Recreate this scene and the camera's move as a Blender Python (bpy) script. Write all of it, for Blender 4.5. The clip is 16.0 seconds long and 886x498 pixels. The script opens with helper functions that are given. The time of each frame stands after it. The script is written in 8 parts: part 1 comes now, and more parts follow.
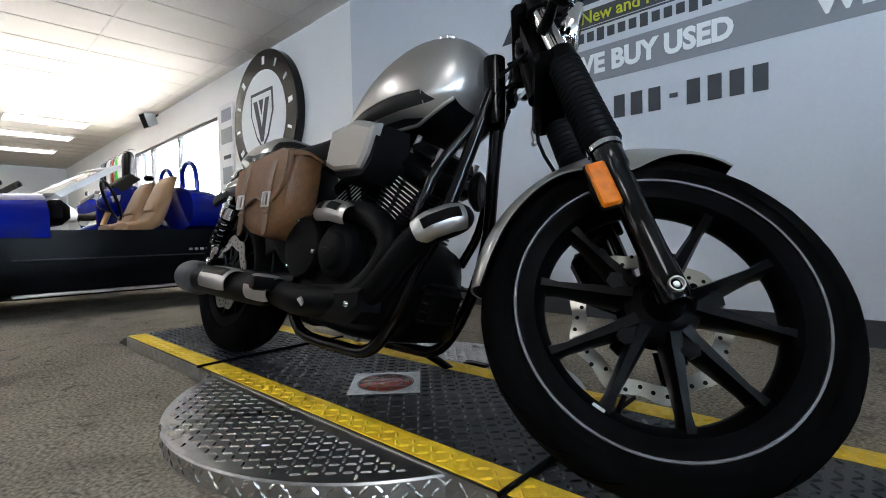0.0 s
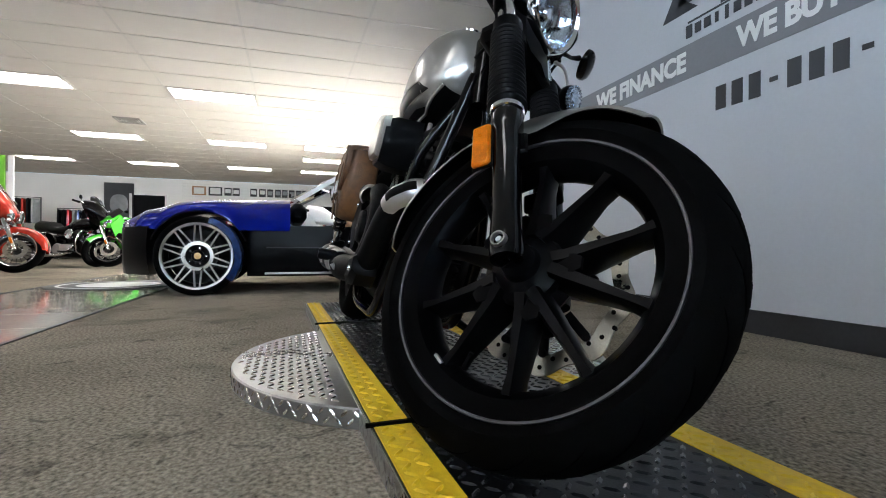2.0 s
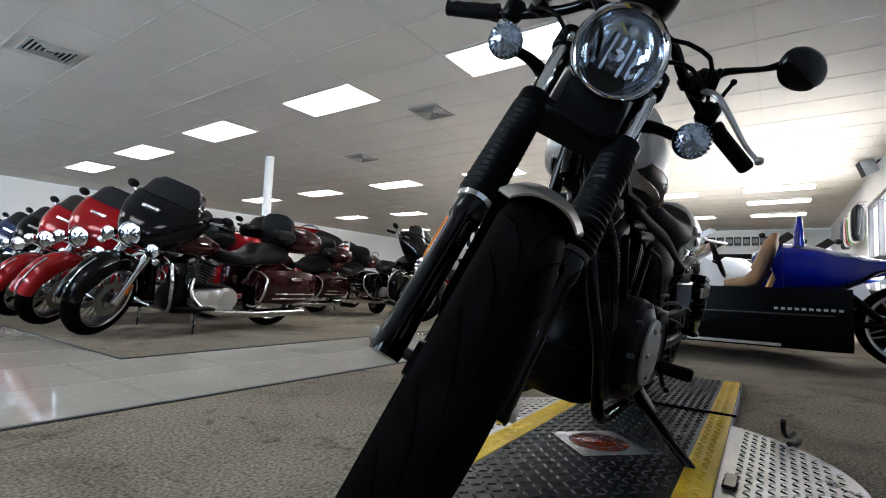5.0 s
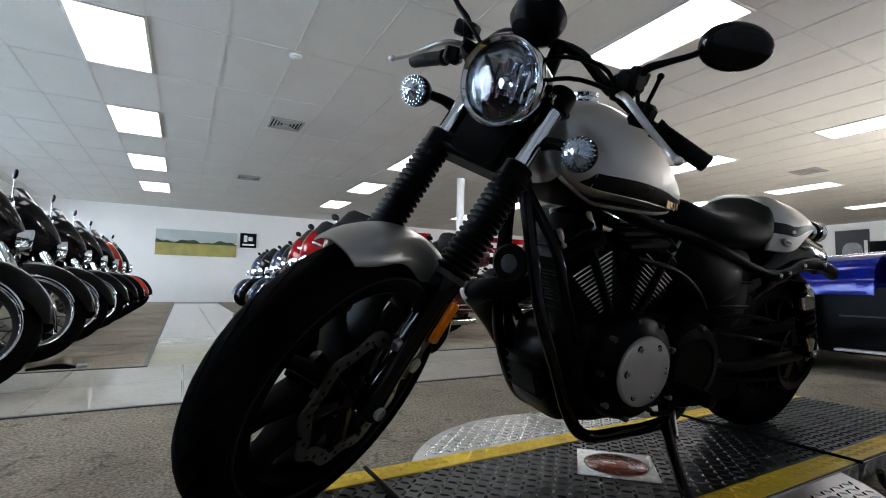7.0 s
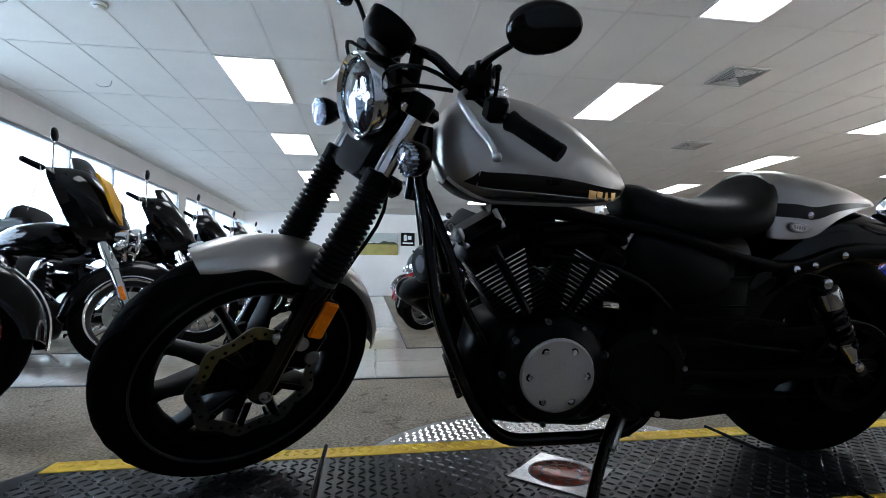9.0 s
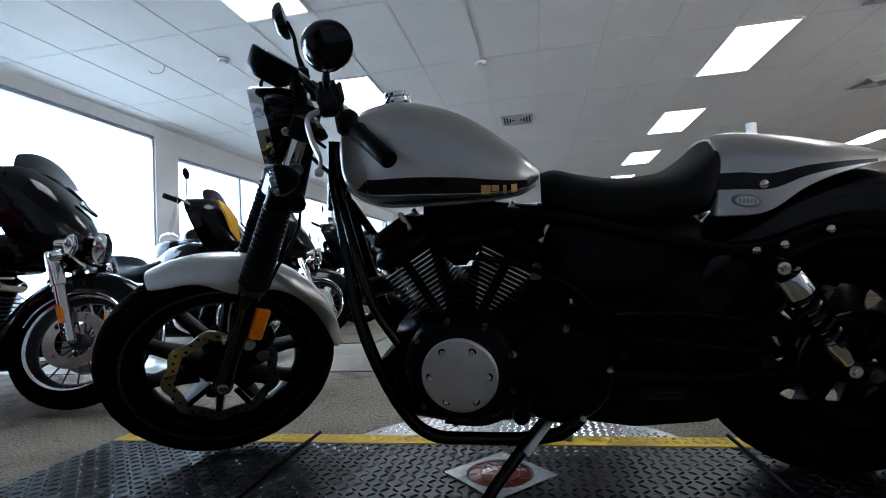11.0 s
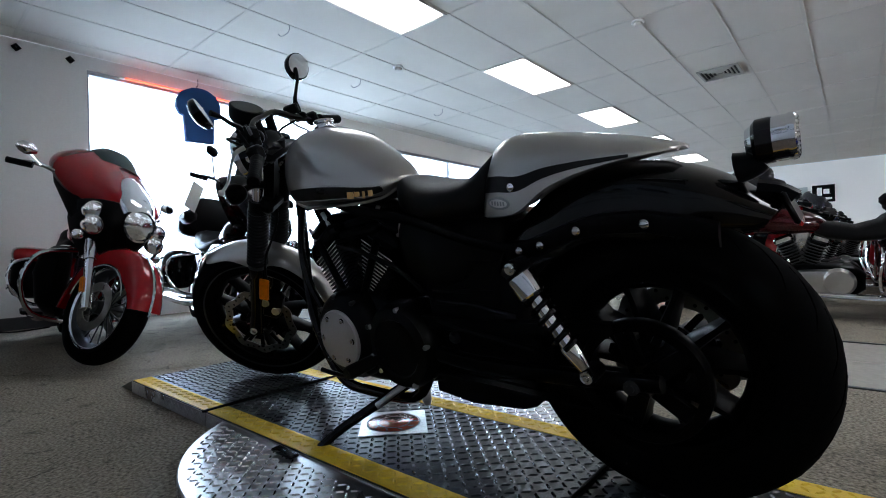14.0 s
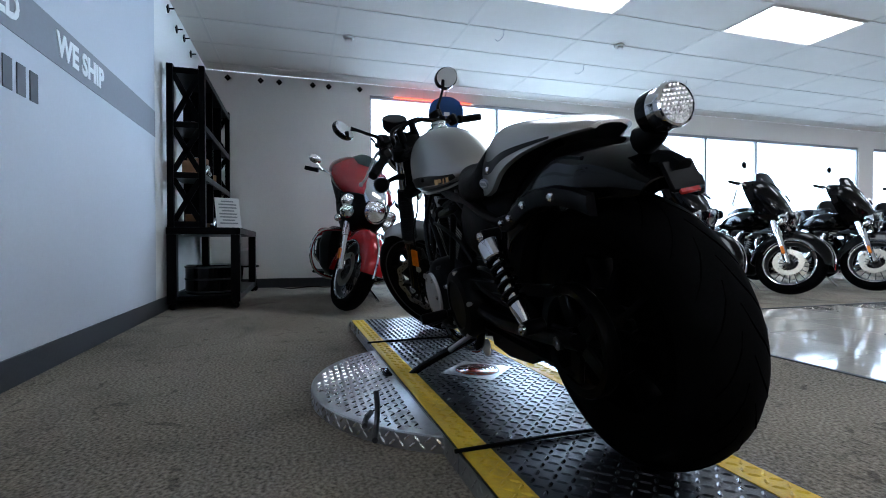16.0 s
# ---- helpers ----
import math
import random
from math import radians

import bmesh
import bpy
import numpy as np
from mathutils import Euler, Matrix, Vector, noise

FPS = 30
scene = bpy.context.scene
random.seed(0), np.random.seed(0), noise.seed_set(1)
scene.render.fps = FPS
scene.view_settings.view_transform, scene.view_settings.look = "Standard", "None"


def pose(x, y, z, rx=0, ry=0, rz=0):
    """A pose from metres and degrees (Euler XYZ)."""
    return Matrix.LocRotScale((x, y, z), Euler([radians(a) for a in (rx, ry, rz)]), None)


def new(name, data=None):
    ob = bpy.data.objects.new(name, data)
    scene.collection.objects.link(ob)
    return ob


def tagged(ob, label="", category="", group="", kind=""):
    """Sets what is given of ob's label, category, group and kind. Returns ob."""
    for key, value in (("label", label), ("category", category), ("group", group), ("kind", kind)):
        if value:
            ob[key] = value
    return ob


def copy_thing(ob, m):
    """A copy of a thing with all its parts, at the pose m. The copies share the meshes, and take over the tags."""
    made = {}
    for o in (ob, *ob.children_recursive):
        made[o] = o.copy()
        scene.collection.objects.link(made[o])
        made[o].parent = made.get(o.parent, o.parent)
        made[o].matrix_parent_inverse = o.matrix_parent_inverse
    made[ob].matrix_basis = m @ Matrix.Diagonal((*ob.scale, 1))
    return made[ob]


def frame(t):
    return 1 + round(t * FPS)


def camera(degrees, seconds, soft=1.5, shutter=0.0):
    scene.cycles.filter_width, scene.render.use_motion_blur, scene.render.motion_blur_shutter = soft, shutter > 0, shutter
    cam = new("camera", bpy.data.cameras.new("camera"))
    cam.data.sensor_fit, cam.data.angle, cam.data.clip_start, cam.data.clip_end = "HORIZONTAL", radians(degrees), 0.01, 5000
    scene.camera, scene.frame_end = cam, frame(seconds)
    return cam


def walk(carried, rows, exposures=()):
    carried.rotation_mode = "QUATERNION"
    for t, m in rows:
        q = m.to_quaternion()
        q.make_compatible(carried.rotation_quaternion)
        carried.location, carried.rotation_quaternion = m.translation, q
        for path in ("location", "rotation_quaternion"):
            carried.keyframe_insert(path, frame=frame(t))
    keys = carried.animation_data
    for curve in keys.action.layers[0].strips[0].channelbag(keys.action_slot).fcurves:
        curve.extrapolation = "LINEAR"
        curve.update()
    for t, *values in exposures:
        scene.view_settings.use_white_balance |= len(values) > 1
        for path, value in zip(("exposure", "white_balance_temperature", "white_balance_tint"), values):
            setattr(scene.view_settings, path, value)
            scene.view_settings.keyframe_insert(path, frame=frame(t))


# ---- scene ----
cam = camera(85.71, 16.0, soft=1.0)

PATH = [
    (0.0, pose(1.1178, -0.9565, 0.5123, 88.30, 1.24, 43.32)),
    (0.5, pose(1.2387, -0.8549, 0.4844, 88.26, 0.94, 49.23)),
    (1.0, pose(1.3807, -0.7187, 0.4438, 88.54, 0.50, 57.06)),
    (1.5, pose(1.4863, -0.5951, 0.4316, 89.38, 0.76, 65.36)),
    (2.0, pose(1.5579, -0.4488, 0.4086, 89.89, -0.37, 72.13)),
    (2.5, pose(1.5958, -0.2924, 0.4089, 89.54, -1.18, 79.69)),
    (3.0, pose(1.6120, -0.1308, 0.3988, 88.74, -2.45, 88.73)),
    (3.5, pose(1.6142, 0.0184, 0.4246, 89.70, -2.77, 99.02)),
    (4.0, pose(1.5854, 0.1546, 0.4455, 91.29, -2.63, 106.95)),
    (4.5, pose(1.5329, 0.2916, 0.4801, 92.63, -3.03, 115.37)),
    (5.0, pose(1.4708, 0.4310, 0.5107, 94.37, -2.35, 124.91)),
    (7.5, pose(0.9381, 1.0916, 0.5568, 94.08, -0.85, 156.40)),
    (8.0, pose(0.7717, 1.1766, 0.5595, 93.98, -0.84, 161.25)),
    (8.5, pose(0.6231, 1.2317, 0.5729, 93.85, -0.75, 166.47)),
    (11.0, pose(-0.1546, 1.2738, 0.6003, 92.62, 2.88, 191.14)),
    (11.5, pose(-0.3304, 1.2666, 0.6155, 92.07, 2.98, 194.24)),
    (12.0, pose(-0.5056, 1.2413, 0.6041, 91.69, 2.95, 197.51)),
    (12.5, pose(-0.6715, 1.2013, 0.6165, 91.36, 2.74, 201.67)),
    (13.0, pose(-0.8492, 1.1647, 0.6143, 91.03, 2.39, 207.31)),
    (13.5, pose(-1.0337, 1.1154, 0.6300, 90.85, 2.02, 214.11)),
    (14.0, pose(-1.1851, 1.0536, 0.6107, 90.38, 1.47, 220.89)),
    (14.5, pose(-1.3396, 0.9790, 0.5940, 90.07, 1.60, 228.74)),
    (15.0, pose(-1.5258, 0.8827, 0.5774, 90.08, 1.23, 237.44)),
    (15.5, pose(-1.6730, 0.7765, 0.5746, 90.31, 1.10, 245.98)),
    (16.0, pose(-1.7861, 0.6510, 0.5565, 89.32, 0.09, 253.30)),
]
EXPOSURES = [(0.0, -0.08, 6080, 10), (1.5, -0.12, 6200, 10), (3.5, -0.02, 6180, 10), (5.0, -0.15, 6000, 10), (7.5, -0.28, 6060, 10), (8.5, -0.22, 5850, 10), (11.0, -0.40, 5600, 10), (12.5, -0.35, 5600, 10), (14.5, -0.25, 5800, 10), (15.0, -0.15, 5750, 10), (16.0, -0.20, 5500, 10)]
walk(cam, PATH, EXPOSURES)


# ---- world and light ----
world = bpy.data.worlds.new("world")
scene.world = world
world.use_nodes = True
wn = world.node_tree.nodes
sky = wn.new("ShaderNodeTexSky")
sky.sky_type, sky.sun_disc = "NISHITA", False
sky.sun_elevation, sky.sun_rotation = radians(35), radians(60)
wn["Background"].inputs["Strength"].default_value = 0.22
world.node_tree.links.new(sky.outputs["Color"], wn["Background"].inputs["Color"])


# ---- materials ----
def material(name, base, rough=0.5, metal=0.0, var=0.15, scale=8.0, fine=120.0, bump=0.0, bump_scale=200.0,
             second=None, coat=0.0, spec=0.5, emit=None, emit_strength=0.0, trans=0.0, rough_var=0.08, alpha=1.0):
    """A surface with stains at a large scale, grain at a fine one, and a little relief."""
    m = bpy.data.materials.new(name)
    m.use_nodes = True
    nt = m.node_tree
    n, k = nt.nodes, nt.links
    b = n["Principled BSDF"]
    co = n.new("ShaderNodeTexCoord")
    big = n.new("ShaderNodeTexNoise")
    big.inputs["Scale"].default_value, big.inputs["Detail"].default_value = scale, 5
    small = n.new("ShaderNodeTexNoise")
    small.inputs["Scale"].default_value, small.inputs["Detail"].default_value = fine, 3
    k.new(co.outputs["Object"], big.inputs["Vector"])
    k.new(co.outputs["Object"], small.inputs["Vector"])
    add = n.new("ShaderNodeMath")
    add.operation = "MULTIPLY_ADD"
    add.inputs[1].default_value = 0.45
    half = n.new("ShaderNodeMath")
    half.operation = "MULTIPLY"
    half.inputs[1].default_value = 0.55
    k.new(big.outputs["Fac"], half.inputs[0])
    k.new(small.outputs["Fac"], add.inputs[0])
    k.new(half.outputs[0], add.inputs[2])
    ramp = n.new("ShaderNodeValToRGB")
    lo = second if second else tuple(c * (1 - var) for c in base)
    hi = base if second else tuple(min(1, c * (1 + var)) for c in base)
    ramp.color_ramp.elements[0].position, ramp.color_ramp.elements[0].color = 0.35, (*lo, 1)
    ramp.color_ramp.elements[1].position, ramp.color_ramp.elements[1].color = 0.65, (*hi, 1)
    k.new(add.outputs[0], ramp.inputs["Fac"])
    k.new(ramp.outputs["Color"], b.inputs["Base Color"])
    rr = n.new("ShaderNodeMapRange")
    rr.inputs["To Min"].default_value, rr.inputs["To Max"].default_value = max(0.02, rough - rough_var), min(1, rough + rough_var)
    k.new(big.outputs["Fac"], rr.inputs["Value"])
    k.new(rr.outputs["Result"], b.inputs["Roughness"])
    b.inputs["Metallic"].default_value = metal
    b.inputs["Specular IOR Level"].default_value = spec
    b.inputs["Coat Weight"].default_value = coat
    b.inputs["Coat Roughness"].default_value = 0.05
    b.inputs["Transmission Weight"].default_value = trans
    b.inputs["Alpha"].default_value = alpha
    if emit:
        b.inputs["Emission Color"].default_value = (*emit, 1)
        b.inputs["Emission Strength"].default_value = emit_strength
    if bump:
        t = n.new("ShaderNodeTexNoise")
        t.inputs["Scale"].default_value, t.inputs["Detail"].default_value = bump_scale, 4
        k.new(co.outputs["Object"], t.inputs["Vector"])
        bp = n.new("ShaderNodeBump")
        bp.inputs["Strength"].default_value, bp.inputs["Distance"].default_value = bump, 0.004
        k.new(t.outputs["Fac"], bp.inputs["Height"])
        k.new(bp.outputs["Normal"], b.inputs["Normal"])
    return m


def glass(name, tint=(0.9, 0.95, 1.0), rough=0.0):
    m = bpy.data.materials.new(name)
    m.use_nodes = True
    b = m.node_tree.nodes["Principled BSDF"]
    b.inputs["Base Color"].default_value = (*tint, 1)
    b.inputs["Transmission Weight"].default_value, b.inputs["Roughness"].default_value, b.inputs["IOR"].default_value = 1.0, rough, 1.45
    return m


SILVER = material("silver_paint", (0.40, 0.38, 0.357), 0.30, 0.9, 0.04, 3, 900, coat=0.5, rough_var=0.015)
BLACK = material("satin_black", (0.0012, 0.0012, 0.0015), 0.33, 0.0, spec=0.07, var=0.3, scale=6, fine=200, bump=0.05)
MATTE = material("matte_black", (0.0018, 0.0018, 0.0021), 0.50, 0.0, 0.3, 8, 300, spec=0.07, bump=0.15, bump_scale=500)
GLOSS = material("gloss_black", (0.0010, 0.0010, 0.0013), 0.10, 0.0, 0.2, 3, 100, spec=0.24, rough_var=0.03)
RIMB = material("cast_rim_black", (0.0012, 0.0012, 0.0015), 0.42, 0.0, spec=0.03, var=0.3, scale=6, fine=200, bump=0.05)
FORKB = material("polished_black_fork", (0.0012, 0.0012, 0.0016), 0.05, 0.0, 0.2, 3, 100, spec=0.32, rough_var=0.02)
RUBBER = material("tyre_rubber", (0.0026, 0.0026, 0.0028), 0.78, 0.0, 0.35, 5, 150, spec=0.02, bump=0.1, bump_scale=350)
BOOT = material("boot_rubber", (0.0018, 0.0021, 0.0028), 0.42, 0.0, 0.3, 10, 150, spec=0.08)
CHROME = material("chrome", (0.72, 0.72, 0.74), 0.1, 1.0, 0.05, 10, 300, rough_var=0.05)
ALLOY = material("brushed_alloy", (0.55, 0.54, 0.53), 0.34, 1.0, 0.1, 12, 400, bump=0.05)
SATIN = material("satin_cover", (0.45, 0.43, 0.42), 0.48, 0.7, 0.1, 14, 300, bump=0.06)
LEATHER = material("brown_leather", (0.165, 0.068, 0.020), 0.52, 0.0, 0.3, 9, 60, bump=0.35, bump_scale=260, second=(0.070, 0.032, 0.013))
STRAP = material("strap_leather", (0.11, 0.055, 0.026), 0.42, 0.0, 0.25, 14, 80, bump=0.3, bump_scale=300)
SEATV = material("seat_vinyl", (0.0028, 0.0028, 0.0032), 0.48, 0.0, 0.3, 12, 200, bump=0.25, bump_scale=420, spec=0.13)
AMBER = material("amber_reflector", (0.62, 0.15, 0.0), 0.3, 0.0, 0.25, 60, 400, spec=0.25)
DISC = material("brake_disc_steel", (0.33, 0.31, 0.265), 0.3, 1.0, 0.2, 20, 500)
GOLD = material("gold_script", (0.5, 0.3, 0.12), 0.4, 0.6, 0.1)
LUG = material("worn_lug_steel", (0.78, 0.78, 0.78), 0.2, 1.0, 0.1, 8, 90, rough_var=0.08)
LUGB = material("worn_lug_black", (0.042, 0.044, 0.049), 0.26, 0.4, 0.4, 9, 60, rough_var=0.1)
TREAD = material("tread_plate_steel", (0.46, 0.46, 0.465), 0.3, 1.0, 0.12, 4, 90, bump=0.05, rough_var=0.1)
TREADB = material("black_tread_plate", (0.006, 0.0064, 0.0072), 0.34, 0.12, 0.4, 4, 60, bump=0.12, rough_var=0.12, spec=0.4)
YELLOW = material("yellow_paint", (0.86, 0.57, 0.012), 0.5, 0.0, 0.14, 7, 70, bump=0.25, bump_scale=160, second=(0.66, 0.41, 0.012))
CARPET = material("grey_brown_carpet", (0.40, 0.347, 0.272), 0.95, 0.0, 0.3, 0.9, 95, bump=1.0, bump_scale=100, second=(0.098, 0.082, 0.062), spec=0.1)


def scuff(m, scale, lo, hi, dark):
    """Lays dark irregular scuffs and ground-in dirt over a base colour."""
    nt = m.node_tree
    b = nt.nodes["Principled BSDF"]
    old = b.inputs["Base Color"].links[0].from_socket
    co = nt.nodes.new("ShaderNodeTexCoord")
    tx = nt.nodes.new("ShaderNodeTexNoise")
    tx.inputs["Scale"].default_value, tx.inputs["Detail"].default_value, tx.inputs["Distortion"].default_value = scale, 7, 1.6
    nt.links.new(co.outputs["Object"], tx.inputs["Vector"])
    mr = nt.nodes.new("ShaderNodeMapRange")
    mr.inputs["From Min"].default_value, mr.inputs["From Max"].default_value = lo, hi
    mr.inputs["To Min"].default_value, mr.inputs["To Max"].default_value = 1.0, dark
    nt.links.new(tx.outputs["Fac"], mr.inputs["Value"])
    mx = nt.nodes.new("ShaderNodeVectorMath")
    mx.operation = "SCALE"
    nt.links.new(old, mx.inputs[0])
    nt.links.new(mr.outputs["Result"], mx.inputs["Scale"])
    nt.links.new(mx.outputs["Vector"], b.inputs["Base Color"])


for q in CARPET.node_tree.nodes:
    if q.type == "MATH":
        q.inputs[1].default_value = 0.70 if q.operation == "MULTIPLY_ADD" else 0.30
scuff(CARPET, 9.0, 0.605, 0.69, 0.55)
scuff(CARPET, 1.6, 0.52, 0.72, 0.62)
TILE = material("polished_floor_tile", (0.52, 0.475, 0.41), 0.06, 0.0, 0.08, 1.2, 40, second=(0.42, 0.385, 0.335))
GROUT = material("floor_joint", (0.36, 0.33, 0.285), 0.6)
WALLG = material("light_grey_wall", (0.55, 0.565, 0.605), 0.7, 0.0, 0.03, 1.0, 60, bump=0.04)
BAND = material("mid_grey_band", (0.235, 0.24, 0.262), 0.7, 0.0, 0.04, 2, 60)
WALLW = material("white_wall", (0.80, 0.785, 0.76), 0.8, 0.0, 0.04, 1.0, 60, bump=0.04)
BASE = material("dark_rubber_base", (0.035, 0.036, 0.04), 0.5, 0.0, 0.2, 4, 60)
LETW = material("white_letters", (0.82, 0.82, 0.82), 0.6, var=0.02)
LETB = material("dark_letters", (0.05, 0.052, 0.06), 0.6, var=0.05)
LETY = material("yellow_letters", (0.55, 0.55, 0.03), 0.6, var=0.05)
CEIL = material("ceiling_board", (0.56, 0.52, 0.462), 0.9, 0.0, 0.05, 2, 160, bump=0.3, bump_scale=180)
GRID = material("ceiling_grid_metal", (0.50, 0.465, 0.412), 0.6, 0.0, 0.04)
PANEL = material("light_diffuser", (0.9, 0.9, 0.9), 0.5, emit=(1.0, 0.97, 0.92), emit_strength=10.0, var=0.01)
WHITE = material("white_paint", (0.72, 0.71, 0.69), 0.6, 0.0, 0.04)
ALUF = material("window_frame_metal", (0.34, 0.35, 0.37), 0.45, 0.4, 0.05)
BLUEP = material("blue_car_paint", (0.0015, 0.007, 0.17), 0.07, 0.15, 0.05, 2, 300, coat=0.25, spec=0.2)
REDP = material("red_paint", (0.24, 0.003, 0.006), 0.12, 0.1, 0.06, 2, 300, coat=0.25, spec=0.3)
MAROON = material("maroon_paint", (0.026, 0.0025, 0.004), 0.12, 0.1, 0.08, 2, 300, coat=0.25, spec=0.3)
ORANGE = material("orange_red_paint", (0.38, 0.022, 0.01), 0.16, 0.2, 0.06, 2, 300, coat=1.0)
GREENP = material("green_paint", (0.05, 0.42, 0.02), 0.2, 0.1, 0.06, 2, 300, coat=1.0)
NAVY = material("navy_paint", (0.01, 0.025, 0.09), 0.16, 0.25, 0.06, 2, 300, coat=1.0)
TAN = material("tan_seat", (0.30, 0.16, 0.07), 0.55, 0.0, 0.12, 6, 200, bump=0.2)
LAMPG = glass("lamp_glass")
CLEAR = glass("clear_screen", (0.95, 0.97, 1.0))
REFLECT = material("lamp_reflector", (0.64, 0.67, 0.72), 0.12, 1.0, 0.1, 40, 200)
MIRROR = material("mirror_glass", (0.85, 0.86, 0.88), 0.02, 1.0, 0.01, rough_var=0.0)
REDL = material("red_lens", (0.35, 0.01, 0.01), 0.2, coat=0.6)
FINEDGE = material("machined_fin_edge", (0.62, 0.6, 0.57), 0.5, 0.35, 0.08, 20, 300)
RIMLINE = material("bare_rim_edge", (0.14, 0.14, 0.15), 0.36, 1.0, 0.08, 20, 300)
SMOKE = material("smoked_screen", (0.006, 0.006, 0.008), 0.08, 0.0, 0.2, spec=0.45)
YELBIKE = material("yellow_bike_paint", (0.6, 0.3, 0.01), 0.2, 0.1, 0.06, coat=0.8)
STEELB = material("dark_steel", (0.05, 0.05, 0.052), 0.45, 0.7, 0.3, 10, 200)
CARD = material("white_card", (0.7, 0.7, 0.68), 0.6, var=0.05)
VENT = material("dusty_vent_metal", (0.30, 0.285, 0.26), 0.6, 0.1, 0.1)
GREYP = material("grey_plastic", (0.25, 0.26, 0.27), 0.5)


# ---- mesh tools ----
class Mesh:
    """Collects points and faces of one part."""

    def __init__(self):
        self.v, self.f = [], []

    def put(self, v, f):
        o = len(self.v)
        self.v += [tuple(p) for p in v]
        self.f += [tuple(i + o for i in q) for q in f]
        return self

    def box(self, c, s, m=None, bev=0.0):
        """A box with its edges taken off by bev."""
        h = [max(q / 2, 1e-4) for q in s]
        b = min(bev, min(h) * 0.9)
        if b <= 0:
            v = [Vector((x * h[0], y * h[1], z * h[2])) for x in (-1, 1) for y in (-1, 1) for z in (-1, 1)]
            f = [(0, 1, 3, 2), (4, 6, 7, 5), (0, 4, 5, 1), (2, 3, 7, 6), (0, 2, 6, 4), (1, 5, 7, 3)]
        else:
            v, idx, f = [], {}, []
            for x in (-1, 1):
                for y in (-1, 1):
                    for z in (-1, 1):
                        for a in range(3):
                            p = [x * (h[0] - b), y * (h[1] - b), z * (h[2] - b)]
                            p[a] = (x, y, z)[a] * h[a]
                            idx[(x, y, z, a)] = len(v)
                            v.append(Vector(p))
            for a in range(3):
                o = [i for i in range(3) if i != a]
                for s1 in (-1, 1):
                    ring = []
                    for u, w in ((-1, -1), (1, -1), (1, 1), (-1, 1)):
                        k = [0, 0, 0]
                        k[a], k[o[0]], k[o[1]] = s1, u, w
                        ring.append(idx[(*k, a)])
                    f.append(tuple(ring))
                for u in (-1, 1):
                    for w in (-1, 1):
                        k0, k1 = [0, 0, 0], [0, 0, 0]
                        k0[o[0]] = k1[o[0]] = u
                        k0[o[1]] = k1[o[1]] = w
                        k0[a], k1[a] = -1, 1
                        f.append((idx[(*k0, o[0])], idx[(*k1, o[0])], idx[(*k1, o[1])], idx[(*k0, o[1])]))
            for x in (-1, 1):
                for y in (-1, 1):
                    for z in (-1, 1):
                        f.append(tuple(idx[(x, y, z, a)] for a in range(3)))
        t = Matrix.Translation(c) @ (m.to_4x4() if m else Matrix())
        return self.put([t @ p for p in v], f)

    def loft(self, rings, cap=True, loop=True):
        """Skins rings of equal length; a ring closes on itself where loop is set."""
        n = len(rings[0])
        o = len(self.v)
        for r in rings:
            self.v += [tuple(p) for p in r]
        for i in range(len(rings) - 1):
            for j in range(n if loop else n - 1):
                a, b = o + i * n + j, o + i * n + (j + 1) % n
                self.f.append((a, b, b + n, a + n))
        if cap and loop:
            self.f.append(tuple(o + j for j in range(n))[::-1])
            self.f.append(tuple(o + (len(rings) - 1) * n + j for j in range(n)))
        return self

    def cyl(self, p0, p1, r0, r1=None, n=16, bev=0.0):
        """A rod between two points."""
        p0, p1 = Vector(p0), Vector(p1)
        r1 = r0 if r1 is None else r1
        d = p1 - p0
        ln = d.length
        q = d.to_track_quat("Z", "Y")
        prof = [(r0, 0), (r1, ln)]
        if bev:
            prof = [(r0 - bev, 0), (r0, bev), (r1, ln - bev), (r1 - bev, ln)]
        return self.loft([[p0 + q @ Vector((r * math.cos(2 * math.pi * k / n), r * math.sin(2 * math.pi * k / n), z)) for k in range(n)] for r, z in prof])

    def lathe(self, c, axis, prof, n=32, cap=False):
        """Turns a profile of (radius, height) round an axis through c."""
        c, q = Vector(c), Vector(axis).normalized().to_track_quat("Z", "Y")
        return self.loft([[c + q @ Vector((max(r, 1e-4) * math.cos(2 * math.pi * k / n), max(r, 1e-4) * math.sin(2 * math.pi * k / n), z)) for k in range(n)] for r, z in prof], cap=cap)

    def tube(self, pts, r, n=10, smooth=4, flat=1.0):
        """A pipe along a smooth curve through pts; r is a radius or one for each point."""
        pts = [Vector(p) for p in pts]
        rs = list(r) if hasattr(r, "__len__") else [r] * len(pts)
        P, R = [], []
        for i in range(len(pts) - 1):
            a, b, c, d = pts[max(i - 1, 0)], pts[i], pts[i + 1], pts[min(i + 2, len(pts) - 1)]
            for s in range(smooth):
                t = s / smooth
                P.append(0.5 * ((2 * b) + (c - a) * t + (2 * a - 5 * b + 4 * c - d) * t * t + (3 * b - a - 3 * c + d) * t ** 3))
                R.append(rs[i] + (rs[i + 1] - rs[i]) * t)
        P.append(pts[-1])
        R.append(rs[-1])
        tan = [(P[min(i + 1, len(P) - 1)] - P[max(i - 1, 0)]).normalized() for i in range(len(P))]
        side = tan[0].orthogonal().normalized()
        rings = []
        for p, t, rad in zip(P, tan, R):
            side = (side - t * side.dot(t)).normalized()
            up = t.cross(side)
            rings.append([p + rad * (math.cos(2 * math.pi * k / n) * side + flat * math.sin(2 * math.pi * k / n) * up) for k in range(n)])
